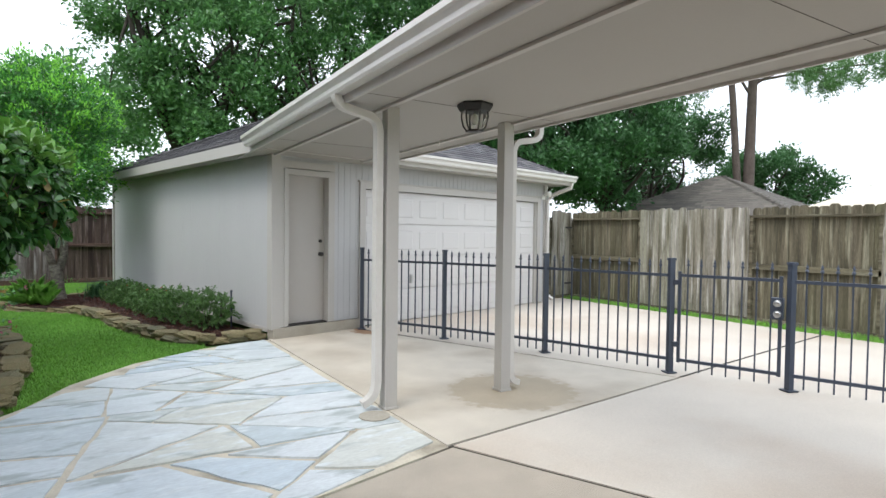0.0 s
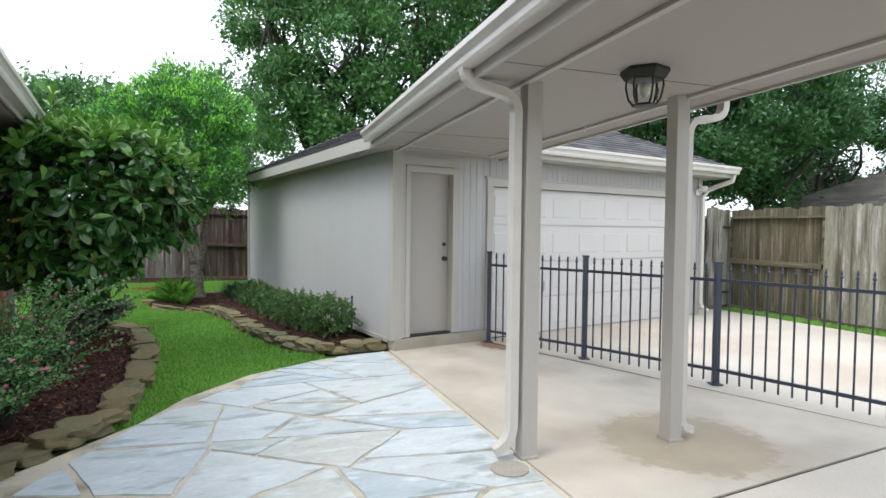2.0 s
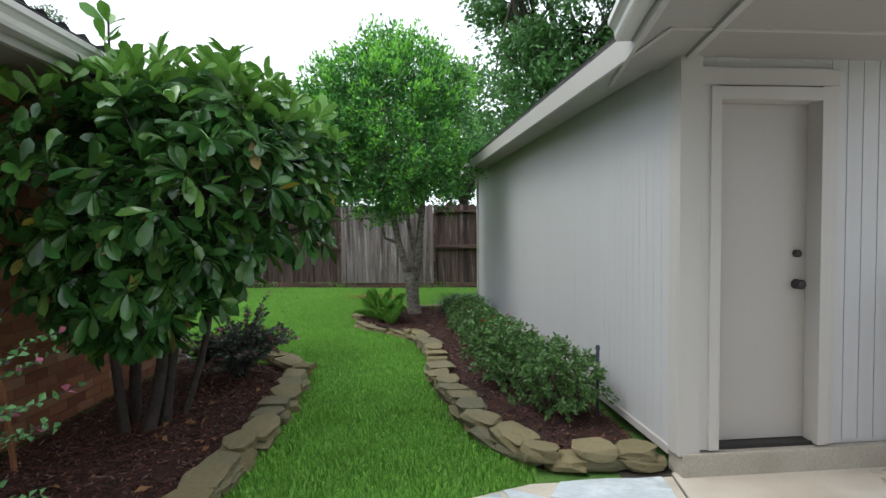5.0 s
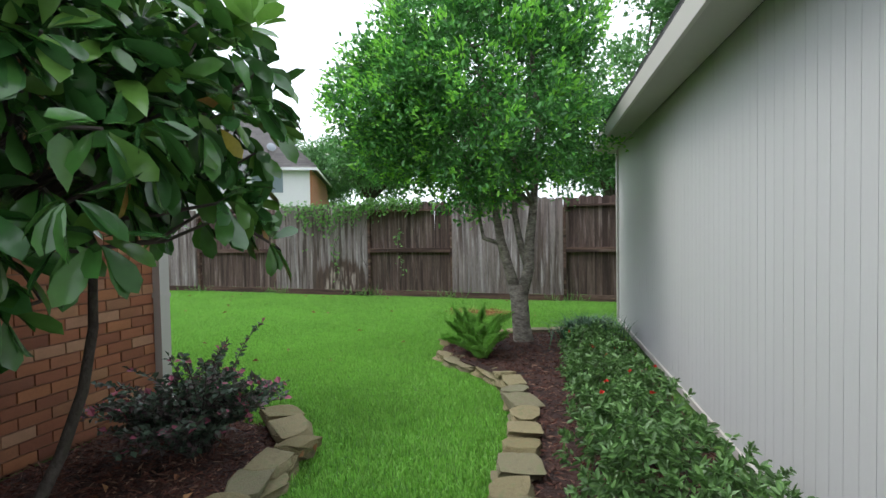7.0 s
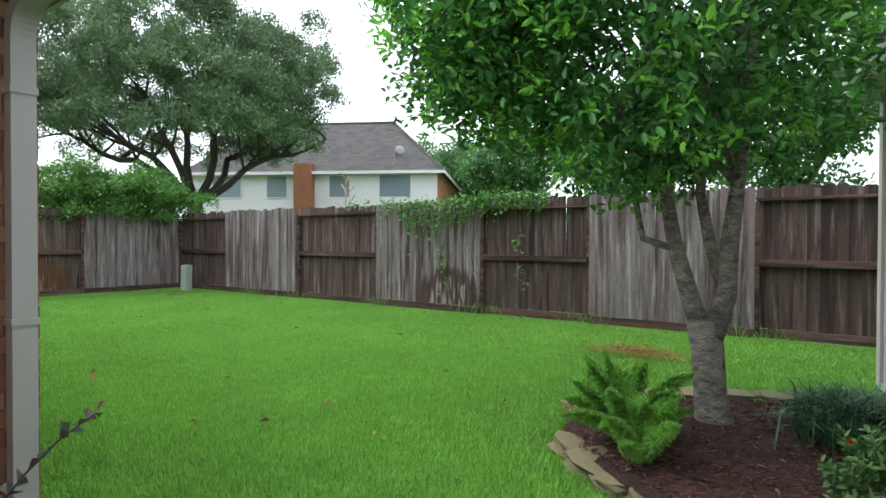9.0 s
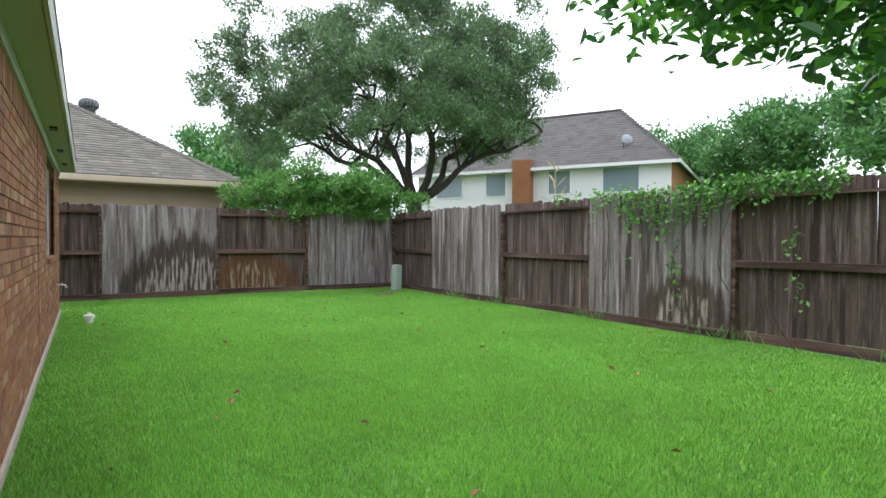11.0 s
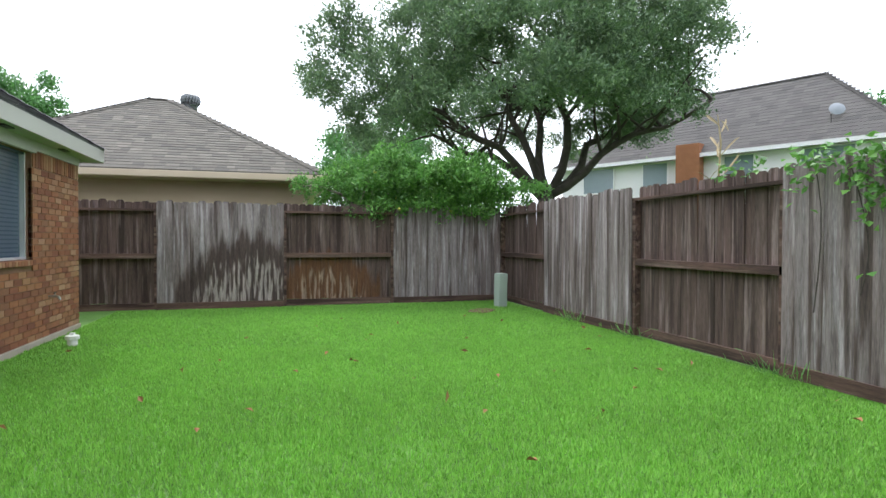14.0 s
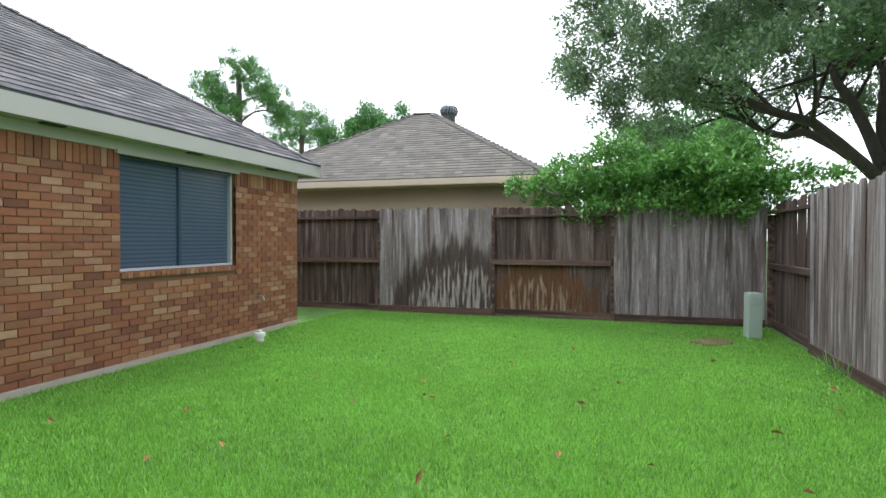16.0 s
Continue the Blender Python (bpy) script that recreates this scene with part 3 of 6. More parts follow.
def cedar_fence(start, end, bays, label, light, dark, rail_mat, z=0.0):
    """bays: (from, to, front) along the fence from start, front: pickets on the near side, hiding the rails. Local x runs along, -y is the near side."""
    s, e = Vector(start), Vector(end)
    ang = math.degrees(math.atan2(e.y - s.y, e.x - s.x))
    f = thing("fence", pose(s.x, s.y, z, 0, 0, ang), label, "fence", "yard fences")
    r = random.Random(int(s.x * 7 + s.y))
    for a, b, front in bays:
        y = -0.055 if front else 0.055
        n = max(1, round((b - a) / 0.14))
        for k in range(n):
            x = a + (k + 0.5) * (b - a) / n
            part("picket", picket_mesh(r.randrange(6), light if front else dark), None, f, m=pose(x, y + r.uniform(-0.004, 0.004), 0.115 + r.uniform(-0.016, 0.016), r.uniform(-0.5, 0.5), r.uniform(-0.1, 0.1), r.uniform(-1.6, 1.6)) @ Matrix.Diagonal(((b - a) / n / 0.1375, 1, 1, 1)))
        part("rot_board", boxes((a + 0.004, b - 0.004, -0.085 if front else 0.015, -0.045 if front else 0.055, 0.0, 0.122), bevel=0.004), rail_mat, f)
        for zc, hh in ((0.98, 0.045), (1.78, 0.045)):
            part("rail", boxes((a + 0.006, b - 0.006, -0.04, 0.04, zc - hh, zc + hh), bevel=0.006) if zc < 1.7 else boxes((a + 0.006, b - 0.006, -0.045, 0.04, 1.795, 1.835), bevel=0.004), rail_mat, f)
        part("post", boxes((a - 0.05, a + 0.05, -0.045 if not front else -0.04, 0.045, 0.0, 1.79), bevel=0.005), rail_mat, f)
    return f


NX = [-13.25, -11.14, -8.56, -6.23, -3.85, -1.91, 0.32, 2.6, 4.9]
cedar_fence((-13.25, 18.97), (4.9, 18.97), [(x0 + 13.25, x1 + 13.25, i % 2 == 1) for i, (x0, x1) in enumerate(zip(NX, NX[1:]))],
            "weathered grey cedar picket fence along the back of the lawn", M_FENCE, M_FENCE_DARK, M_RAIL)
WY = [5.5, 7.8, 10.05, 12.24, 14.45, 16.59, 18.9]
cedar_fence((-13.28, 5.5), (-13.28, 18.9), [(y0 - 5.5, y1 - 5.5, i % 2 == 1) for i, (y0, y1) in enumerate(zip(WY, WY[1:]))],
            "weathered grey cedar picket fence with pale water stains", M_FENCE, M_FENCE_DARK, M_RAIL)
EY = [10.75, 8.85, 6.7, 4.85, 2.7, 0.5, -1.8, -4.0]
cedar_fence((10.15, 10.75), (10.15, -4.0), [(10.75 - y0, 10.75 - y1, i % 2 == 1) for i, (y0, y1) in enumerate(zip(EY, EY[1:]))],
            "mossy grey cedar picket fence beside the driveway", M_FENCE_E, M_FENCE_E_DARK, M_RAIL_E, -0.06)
gate = cedar_fence((9.45, 10.72), (10.1, 10.72), [(0.0, 0.62, True)], "grey cedar gate beside the garage", M_FENCE_E, M_FENCE_E_DARK, M_RAIL_E, -0.05)
gate.name = "wooden_gate"
tagged(gate, category="gate", group="side gates")
for z in (0.35, 1.6):
    part("hinge", boxes((0.42, 0.62, -0.075, -0.066, z, z + 0.04)), M_BLACK, gate, "black strap hinge")

# ---- the detached garage ----
GW, GD, GH = 6.12, 7.35, 2.46
garage = thing("garage", G, "grey painted grooved-siding garage with a dark hip roof", "garage")
T = 0.12
# front wall with openings: side door and garage door
DU0, DU1, DZ0, DZ1 = 0.20, 0.84, 0.15, 2.18
RU0, RU1, RZ1 = 1.48, 5.80, 2.06


def grooved(bm, length, z0, z1, step, groove=0.006, deep=0.004, skip=()):
    """Siding in the xz plane facing -y with upright grooves."""
    x = 0.0
    while x < length - 1e-6:
        x1 = min(x + step, length)
        c = (x + x1) / 2
        zz = z0
        for a, b, top in skip:
            if a < c < b:
                zz = top
        if zz < z1:
            box(bm, x + groove / 2, x1 - groove / 2, -deep, 0, zz, z1)
        x = x1
    return bm


front = boxes((0, DU0, 0, T, 0.14, GH), (DU0, DU1, 0, T, DZ1, GH), (DU1, RU0, 0, T, 0.14, GH), (RU0, RU1, 0, T, RZ1, GH), (RU1, GW, 0, T, 0.02, GH))
w_front = part("wall_front", front, M_WALL, garage)
part("siding", grooved(bmesh.new(), 1.44, 0.16, GH - 0.01, 0.1015, skip=((0.0, DU1 + 0.12, 2.4),)), M_WALL, w_front, m=pose(0, -0.001, 0))
sd = bmesh.new()
grooved(sd, RU1 - RU0 + 0.16, 2.18, GH - 0.01, 0.1015)
part("siding", sd, M_WALL, w_front, m=pose(RU0 - 0.04, -0.001, 0))
part("siding", grooved(bmesh.new(), GW - RU1 - 0.1, 0.04, GH - 0.01, 0.1015), M_WALL, w_front, m=pose(RU1 + 0.1, -0.001, 0))
w_side = part("wall_side", boxes((-T, 0, 0, GD, 0.10, GH)), M_WALL, garage, m=pose(T, 0.0, 0))
part("siding", grooved(bmesh.new(), GD - 0.1, 0.13, GH - 0.01, 0.1015, 0.003, 0.0009), M_WALL, w_side, m=pose(-T - 0.001, GD - 0.01, 0, 0, 0, -90))
part("base_board", boxes((-0.022, -0.004, 0.1, GD, 0.08, 0.13)), M_TRIM, w_side, m=pose(-T, 0, 0))
part("wall_back", boxes((0, GW, GD - T, GD, 0.1, GH)), M_WALL, garage)
part("wall_right", boxes((GW - T, GW, 0.001, GD, 0.0, GH)), M_WALL, garage)
for u0, u1, v0, v1 in ((-0.03, 0.1, -0.035, -0.004), (-0.03, -0.002, -0.004, 0.09)):
    part("corner_board", boxes((u0, u1, v0, v1, 0.12, GH - 0.004), bevel=0.003), M_TRIM, garage)
part("corner_board", boxes((-0.028, -0.002, GD - 0.07, GD + 0.02, 0.1, GH - 0.004), bevel=0.003), M_TRIM, garage)
part("corner_board", boxes((GW - 0.09, GW + 0.02, -0.03, -0.002, 0.02, GH - 0.004), bevel=0.003), M_TRIM, garage)
part("plinth", boxes((-0.01, RU0 - 0.1, -0.05, T, -0.02, 0.135), bevel=0.012), M_PLINTH, garage, "stained concrete plinth under the side door")
# side door: outer casing, inner stop, slab, lock and knob
door = part("door", boxes((DU0 - 0.0, DU1, 0.075, 0.115, DZ0 + 0.012, DZ1)), M_DOOR, garage, "plain beige closed side door")
part("threshold", boxes((DU0, DU1, 0.0, 0.1, 0.135, 0.158)), M_BLACK, garage)
for r in ((DU0 - 0.13, DU0 - 0.0, -0.03, 0.0, 0.15, 2.26), (DU1, DU1 + 0.1, -0.03, 0.0, 0.15, 2.26), (DU0 - 0.13, DU1 + 0.1, -0.031, 0.0, 2.26, 2.36),
          (DU0 - 0.05, DU0 + 0.012, -0.045, 0.075, 0.15, 2.18), (DU1 - 0.012, DU1 + 0.05, -0.045, 0.075, 0.15, 2.18), (DU0 - 0.05, DU1 + 0.05, -0.046, 0.075, 2.175, 2.25)):
    part("door_casing", boxes(r, bevel=0.004), M_TRIM, garage)
for z, rr, ll in ((1.10, 0.030, 0.055), (1.285, 0.024, 0.025)):
    kb = bmesh.new()
    tube(kb, [(0, 0, 0), (0, -0.012, 0), (0, -0.013, 0), (0, -ll * 0.5, 0), (0, -ll * 0.6, 0), (0, -ll, 0), (0, -ll - 0.006, 0)], [rr, rr, rr * 0.45, rr * 0.45, rr * 0.95, rr * 0.95, rr * 0.5], 14)
    part("knob" if z < 1.2 else "deadbolt", kb, M_BLACK, door, "dark bronze", pose(DU1 - 0.075, 0.075, z), True)
# overhead door of four rows of raised panels
gd = part("garage_door", boxes((RU0, RU1, 0.07, 0.10, 0.0, RZ1)), M_GDOOR, garage, "white closed overhead door with raised panels")
rows_n, cols_n = 4, 8
for r in range(rows_n):
    z0, z1 = 0.01 + r * RZ1 / rows_n, 0.004 + (r + 1) * RZ1 / rows_n - 0.012
    part("section", boxes((RU0 + 0.004, RU1 - 0.004, 0.048, 0.07, z0, z1), bevel=0.004), M_GDOOR, gd)
    for c in range(cols_n):
        w = (RU1 - RU0) / cols_n
        x0 = RU0 + c * w + 0.07
        pb = boxes((x0, x0 + w - 0.14, 0.040, 0.0485, z0 + 0.10, z1 - 0.10))
        for v in pb.verts:
            if v.co.y < 0.045:
                v.co.x += 0.016 if v.co.x < x0 + w / 2 - 0.07 else -0.016
                v.co.z += 0.016 if v.co.z < (z0 + z1) / 2 else -0.016
        part("raised_panel", pb, M_GDOOR, gd)
part("pull_handle", boxes((RU0 + 0.95, RU0 + 0.98, 0.0, 0.045, 0.60, 0.74), bevel=0.005), M_CHROME, gd, "small steel pull handle")
for r in ((RU0 - 0.10, RU0 + 0.0, -0.035, 0.06, 0.0, RZ1 + 0.10), (RU1, RU1 + 0.10, -0.035, 0.06, 0.0, RZ1 + 0.10), (RU0, RU1, -0.035, 0.06, RZ1, RZ1 + 0.10),
          (RU0 + 0.0, RU0 + 0.03, 0.0, 0.055, 0.0, RZ1), (RU1 - 0.03, RU1, 0.0, 0.055, 0.0, RZ1), (RU0 - 0.13, RU1 + 0.13, -0.05, -0.002, RZ1 + 0.10, RZ1 + 0.125)):
    part("door_frame", boxes(r, bevel=0.004), M_TRIM, garage)


def shingle_face(verts, corner, along, upslope, height, left, right, tab=0.30, course=0.14, thick=0.010, rng=None):
    """Shingle tabs on one roof plane. left/right: where each course starts and ends along the eave, as functions of the way up the slope."""
    corner, along, upslope = np.array(corner, float), unit(np.array(along, float)), unit(np.array(upslope, float))
    nor = np.cross(along, upslope)
    if nor[2] < 0:
        nor = -nor
    n = int(height / course) + 1
    for k in range(n):
        h = k * course
        u, u1 = left(h) - rng.uniform(0, tab), right(h)
        while u < u1:
            w = tab * rng.uniform(0.6, 1.25)
            a, b = max(u, left(h)), min(u + w - 0.005, right(h))
            u += w
            if b - a < 0.02:
                continue
            lift = thick * rng.uniform(0.85, 1.15)
            h0, h1 = h - rng.uniform(0, 0.004), h + course * 1.12
            p = [corner + along * s + upslope * hh + nor * o for s, hh, o in ((a, h0, lift), (b, h0, lift), (b, h1, 0.002), (a, h1, 0.002), (a, h0, -0.004), (b, h0, -0.004))]
            verts.append(p)


def hip_roof(name, parent, x0, x1, y0, y1, z, slope, material, tab=0.30, course=0.14, seed=1, fascia=None, sides="nsew"):
    """A hip roof over a rectangle in the parent's frame: deck, shingles, ridge caps."""
    rng = np.random.default_rng(seed)
    w, d = x1 - x0, y1 - y0
    run = min(w, d) / 2
    top = z + run * slope
    if w <= d:
        r0, r1 = ((x0 + x1) / 2, y0 + run, top), ((x0 + x1) / 2, y1 - run, top)
    else:
        r0, r1 = (x0 + run, (y0 + y1) / 2, top), (x1 - run, (y0 + y1) / 2, top)
    bm = bmesh.new()
    c = [bm.verts.new((x, y, zz)) for zz in (z - 0.02, z - 0.004) for x, y in ((x0, y0), (x1, y0), (x1, y1), (x0, y1))]
    a, b = bm.verts.new((r0[0], r0[1], top - 0.004)), bm.verts.new((r1[0], r1[1], top - 0.004))
    bm.faces.new((c[3], c[2], c[1], c[0]))
    for k in range(4):
        bm.faces.new((c[k], c[(k + 1) % 4], c[4 + (k + 1) % 4], c[4 + k]))
    if w <= d:
        for f in ((c[4], c[5], a), (c[5], c[6], b, a), (c[6], c[7], b), (c[7], c[4], a, b)):
            bm.faces.new(f)
    else:
        for f in ((c[4], c[5], b, a), (c[5], c[6], b), (c[6], c[7], a, b), (c[7], c[4], a)):
            bm.faces.new(f)
    bmesh.ops.recalc_face_normals(bm, faces=bm.faces)
    roof = part(name, bm, material, parent)
    L = math.hypot(1, slope)
    sv = []
    for key, corner, al, up, length in (("s", (x0, y0, z), (1, 0, 0), (0, 1, slope), w), ("n", (x1, y1, z), (-1, 0, 0), (0, -1, slope), w),
                                        ("e", (x1, y0, z), (0, 1, 0), (-1, 0, slope), d), ("w", (x0, y1, z), (0, -1, 0), (1, 0, slope), d)):
        if key in sides:
            shingle_face(sv, corner, al, up, run * L, lambda h: h / L, lambda h, q=length: q - h / L, tab, course, 0.012, rng)
    if sv:
        part("shingles", soup("shingles", np.array(sv), [(0, 1, 2, 3), (4, 5, 1, 0)], material), material, roof, kind="stuff")
    caps = []
    ends = [((x0, y0, z), r0), ((x1, y0, z), r0 if w <= d else r1), ((x1, y1, z), r1), ((x0, y1, z), r1 if w <= d else r0), (r0, r1)]
    for p, q in ends:
        p, q = np.array(p, float), np.array(q, float)
        l = np.linalg.norm(q - p)
        if l < 0.3:
            continue
        t = (q - p) / l
        sd_ = unit(np.cross(t, (0, 0, 1.0)))
        upv = np.cross(sd_, t)
        for k in range(int(l / 0.2)):
            b0, b1 = p + t * (k * 0.2), p + t * (k * 0.2 + 0.24)
            caps.append([b0 - sd_ * 0.13 - upv * 0.02, b0 + upv * 0.035, b0 + sd_ * 0.13 - upv * 0.02, b1 + sd_ * 0.13 - upv * 0.035, b1 + upv * 0.02, b1 - sd_ * 0.13 - upv * 0.035])
    part("ridge_cap", soup("ridge_cap", np.array(caps), [(0, 1, 4, 5), (1, 2, 3, 4)], material), material, roof, kind="stuff")
    return roof


K_GUTTER = [(0.0, 0.0), (0.075, 0.0), (0.085, 0.02), (0.088, 0.05), (0.105, 0.075), (0.12, 0.085), (0.12, 0.12), (0.108, 0.122), (0.106, 0.098), (0.0, 0.098)]
EZ = 2.58
hip_roof("roof", garage, -0.32, GW + 0.25, -0.47, GD + 0.1, EZ, 0.48, M_SHINGLE, seed=3)
for r in ((-0.29, -0.035, -0.44, GD + 0.07, 2.43, 2.445), (-0.034, GW + 0.22, -0.44, -0.06, 2.43, 2.445), (GW + 0.03, GW + 0.22, -0.05, GD + 0.07, 2.43, 2.445)):
    part("soffit", boxes(r), M_SOFFIT_SHADE, garage)
for r in ((-0.32, -0.295, -0.47, GD + 0.09, 2.41, EZ - 0.021), (-0.294, GW + 0.24, -0.47, -0.445, 2.41, EZ - 0.021), (GW + 0.225, GW + 0.25, -0.444, GD + 0.07, 2.41, EZ - 0.021), (-0.294, GW + 0.224, GD + 0.075, GD + 0.1, 2.41, EZ - 0.021)):
    part("fascia", boxes(r, bevel=0.003), M_TRIM, garage)
part("gutter", profile(bmesh.new(), K_GUTTER, (1.0, -0.472, 2.47), (GW + 0.27, -0.472, 2.47), (0, -1, 0)), M_GUTTER, garage, "white enamelled gutter")


def downspout(name, parent, pts, w=0.066, material=None, label="ribbed enamelled downspout"):
    bm = bmesh.new()
    tube(bm, pts, [w * 0.62] * len(pts), 4)
    return part(name, bm, material or M_GUTTER, parent, label)


downspout("downspout", garage, [(GW + 0.16, -0.52, 2.46), (GW + 0.16, -0.5, 2.36), (GW + 0.06, -0.12, 2.22), (GW - 0.03, -0.075, 2.1), (GW - 0.03, -0.075, 0.25), (GW - 0.03, -0.10, 0.15), (GW - 0.03, -0.22, 0.08)])
fl = part("flood_light", boxes((GW - 0.2, GW - 0.1, -0.06, -0.03, 2.12, 2.22), bevel=0.01), M_PVC, garage, "white motion light under the eave")
hb = bmesh.new()
tube(hb, [(GW - 0.15, -0.06, 2.2), (GW - 0.14, -0.12, 2.24), (GW - 0.13, -0.20, 2.22)], [0.02, 0.045, 0.06], 10)
part("lamp_head", hb, M_PVC, fl, smooth=True)

# ---- the covered walk between garage and house ----
walkway = thing("covered_walkway", C, "beige painted covered walkway roof on two posts", "covered walkway")
SZ = 2.42
Y0, Y1 = -8.0, 3.9
part("roof", boxes((-0.40, 1.47, Y0, Y1, SZ + 0.15, SZ + 0.19)), M_SHINGLE, walkway)
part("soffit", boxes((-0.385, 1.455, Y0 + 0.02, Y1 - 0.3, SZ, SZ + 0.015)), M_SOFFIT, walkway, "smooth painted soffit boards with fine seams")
for x in (-0.06, 1.17):
    part("soffit_trim", boxes((x - 0.02, x + 0.02, Y0 + 0.03, 3.35, SZ - 0.022, SZ - 0.001), bevel=0.004), M_TRIM, walkway)
for y in (-5.2, -2.75, -0.35, 2.05):
    part("seam", boxes((-0.36, 1.43, y - 0.001, y + 0.001, SZ - 0.0025, SZ - 0.0005)), M_JOINT, walkway)
for x0, x1, sgn in ((-0.41, -0.386, -1), (1.456, 1.48, 1)):
    part("fascia", boxes((x0, x1, Y0, Y1, SZ - 0.02, SZ + 0.16), bevel=0.003), M_TRIM, walkway)
    xs = x0 - 0.002 if sgn < 0 else x1 + 0.002
    part("gutter", profile(bmesh.new(), K_GUTTER, (xs, Y0, SZ + 0.04), (xs, 3.12 if sgn < 0 else 2.6, SZ + 0.04), (sgn, 0, 0)), M_GUTTER, walkway, "enamelled gutter")
for x, y in ((0, 0), (1.13, -0.035)):
    p = part("post", boxes((x - 0.053, x + 0.053, y - 0.053, y + 0.053, 0.0, SZ), bevel=0.006), M_TRIM, walkway, "square painted post")
    part("post_base", boxes((x - 0.062, x + 0.062, y - 0.062, y + 0.062, 0.0, 0.02), bevel=0.004), M_TRIM, p)


def rect_pipe(bm, pts, w, d):
    """A rectangular pipe through points in one upright plane (x sideways)."""
    pts = [Vector(p) for p in pts]
    prev = None
    for i, p in enumerate(pts):
        t = (pts[min(i + 1, len(pts) - 1)] - pts[max(i - 1, 0)]).normalized()
        a = Vector((0, 1, 0))
        b = t.cross(a).normalized()
        ringv = [bm.verts.new(p + a * s * w + b * q * d) for s, q in ((-1, -1), (1, -1), (1, 1), (-1, 1))]
        if prev:
            for k in range(4):
                bm.faces.new((prev[k], prev[(k + 1) % 4], ringv[(k + 1) % 4], ringv[k]))
        else:
            bm.faces.new(list(reversed(ringv)))
        prev = ringv
    bm.faces.new(prev)
    bmesh.ops.recalc_face_normals(bm, faces=bm.faces)
    return bm


def bend(p, q, r, n=6):
    """Points on a rounded bend from p by the corner q to r."""
    p, q, r = Vector(p), Vector(q), Vector(r)
    return [p * (1 - t) ** 2 + q * 2 * t * (1 - t) + r * t * t for t in (k / n for k in range(n + 1))]


ds = [(-0.46, 0.0, 2.50), (-0.46, 0.0, 2.47)] + bend((-0.46, 0, 2.46), (-0.45, 0, 2.385), (-0.36, 0, 2.37)) + bend((-0.24, 0, 2.345), (-0.11, 0, 2.33), (-0.108, 0, 2.22)) + [(-0.108, 0, 0.3)] + bend((-0.108, 0, 0.24), (-0.108, 0, 0.10), (-0.23, 0, 0.06))
part("downspout", rect_pipe(bmesh.new(), ds, 0.038, 0.028), M_GUTTER, walkway, "enamelled downspout with a curved foot")
ds = [(1.53, -0.03, 2.46), (1.53, -0.03, 2.40)] + bend((1.53, -0.03, 2.38), (1.52, -0.03, 2.30), (1.42, -0.03, 2.29)) + bend((1.32, -0.03, 2.275), (1.22, -0.03, 2.26), (1.215, -0.03, 2.16)) + [(1.215, -0.03, 0.2)] + bend((1.215, -0.03, 0.16), (1.215, -0.03, 0.07), (1.315, -0.03, 0.05))
part("downspout", rect_pipe(bmesh.new(), ds, 0.034, 0.025), M_GUTTER, walkway, "enamelled downspout with a curved foot")
for x, zz in ((-0.108, 1.75), (1.215, 1.4)):
    part("strap", boxes((x - 0.031, x + 0.031, -0.041, 0.041, zz, zz + 0.022)), M_GUTTER, walkway)
part("hook", tube(bmesh.new(), [(1.05, 1.0, SZ - 0.02), (1.05, 1.0, SZ - 0.06), (1.05, 1.02, SZ - 0.075), (1.05, 1.035, SZ - 0.06)], 0.006, 6), M_GUTTER, walkway)

# ceiling lantern under the soffit
lamp = thing("ceiling_lantern", C @ pose(0.47, -0.50, SZ), "black six-sided lantern with clear glass under the soffit", "ceiling light")


def six(bm, rings):
    prev = None
    for r, z in rings:
        ringv = [bm.verts.new((r * math.cos(k * math.pi / 3 + 0.3), r * math.sin(k * math.pi / 3 + 0.3), z)) for k in range(6)]
        if prev:
            for k in range(6):
                bm.faces.new((prev[k], ringv[k], ringv[(k + 1) % 6], prev[(k + 1) % 6]))
        prev = ringv
    return bm


M_GLASS = bpy.data.materials.new("clear lantern glass")
M_GLASS.use_nodes = True
gb = M_GLASS.node_tree.nodes["Principled BSDF"]
gb.inputs["Base Color"].default_value, gb.inputs["Roughness"].default_value, gb.inputs["Transmission Weight"].default_value, gb.inputs["IOR"].default_value = (0.9, 0.92, 0.9, 1), 0.04, 1.0, 1.05
part("canopy", six(bmesh.new(), [(0.001, -0.001), (0.135, -0.001), (0.14, -0.02), (0.115, -0.06), (0.10, -0.065), (0.001, -0.066)]), M_BLACK, lamp)
part("glass", six(bmesh.new(), [(0.098, -0.066), (0.10, -0.10), (0.085, -0.17), (0.06, -0.205)]), M_GLASS, lamp)
for k in range(6):
    a = k * math.pi / 3 + 0.3
    part("rib", tube(bmesh.new(), [(r * math.cos(a), r * math.sin(a), z) for r, z in ((0.10, -0.062), (0.104, -0.10), (0.089, -0.17), (0.062, -0.208))], 0.006, 5), M_BLACK, lamp)
part("foot_ring", six(bmesh.new(), [(0.055, -0.20), (0.07, -0.202), (0.07, -0.214), (0.02, -0.218), (0.001, -0.218)]), M_BLACK, lamp)
bb = bmesh.new()
bmesh.ops.create_uvsphere(bb, u_segments=12, v_segments=8, radius=0.03)
for v in bb.verts:
    v.co = Vector((v.co.x, v.co.y, v.co.z * 1.5 - 0.12))
part("bulb", bb, M_PVC, lamp, "white unlit bulb", smooth=True)

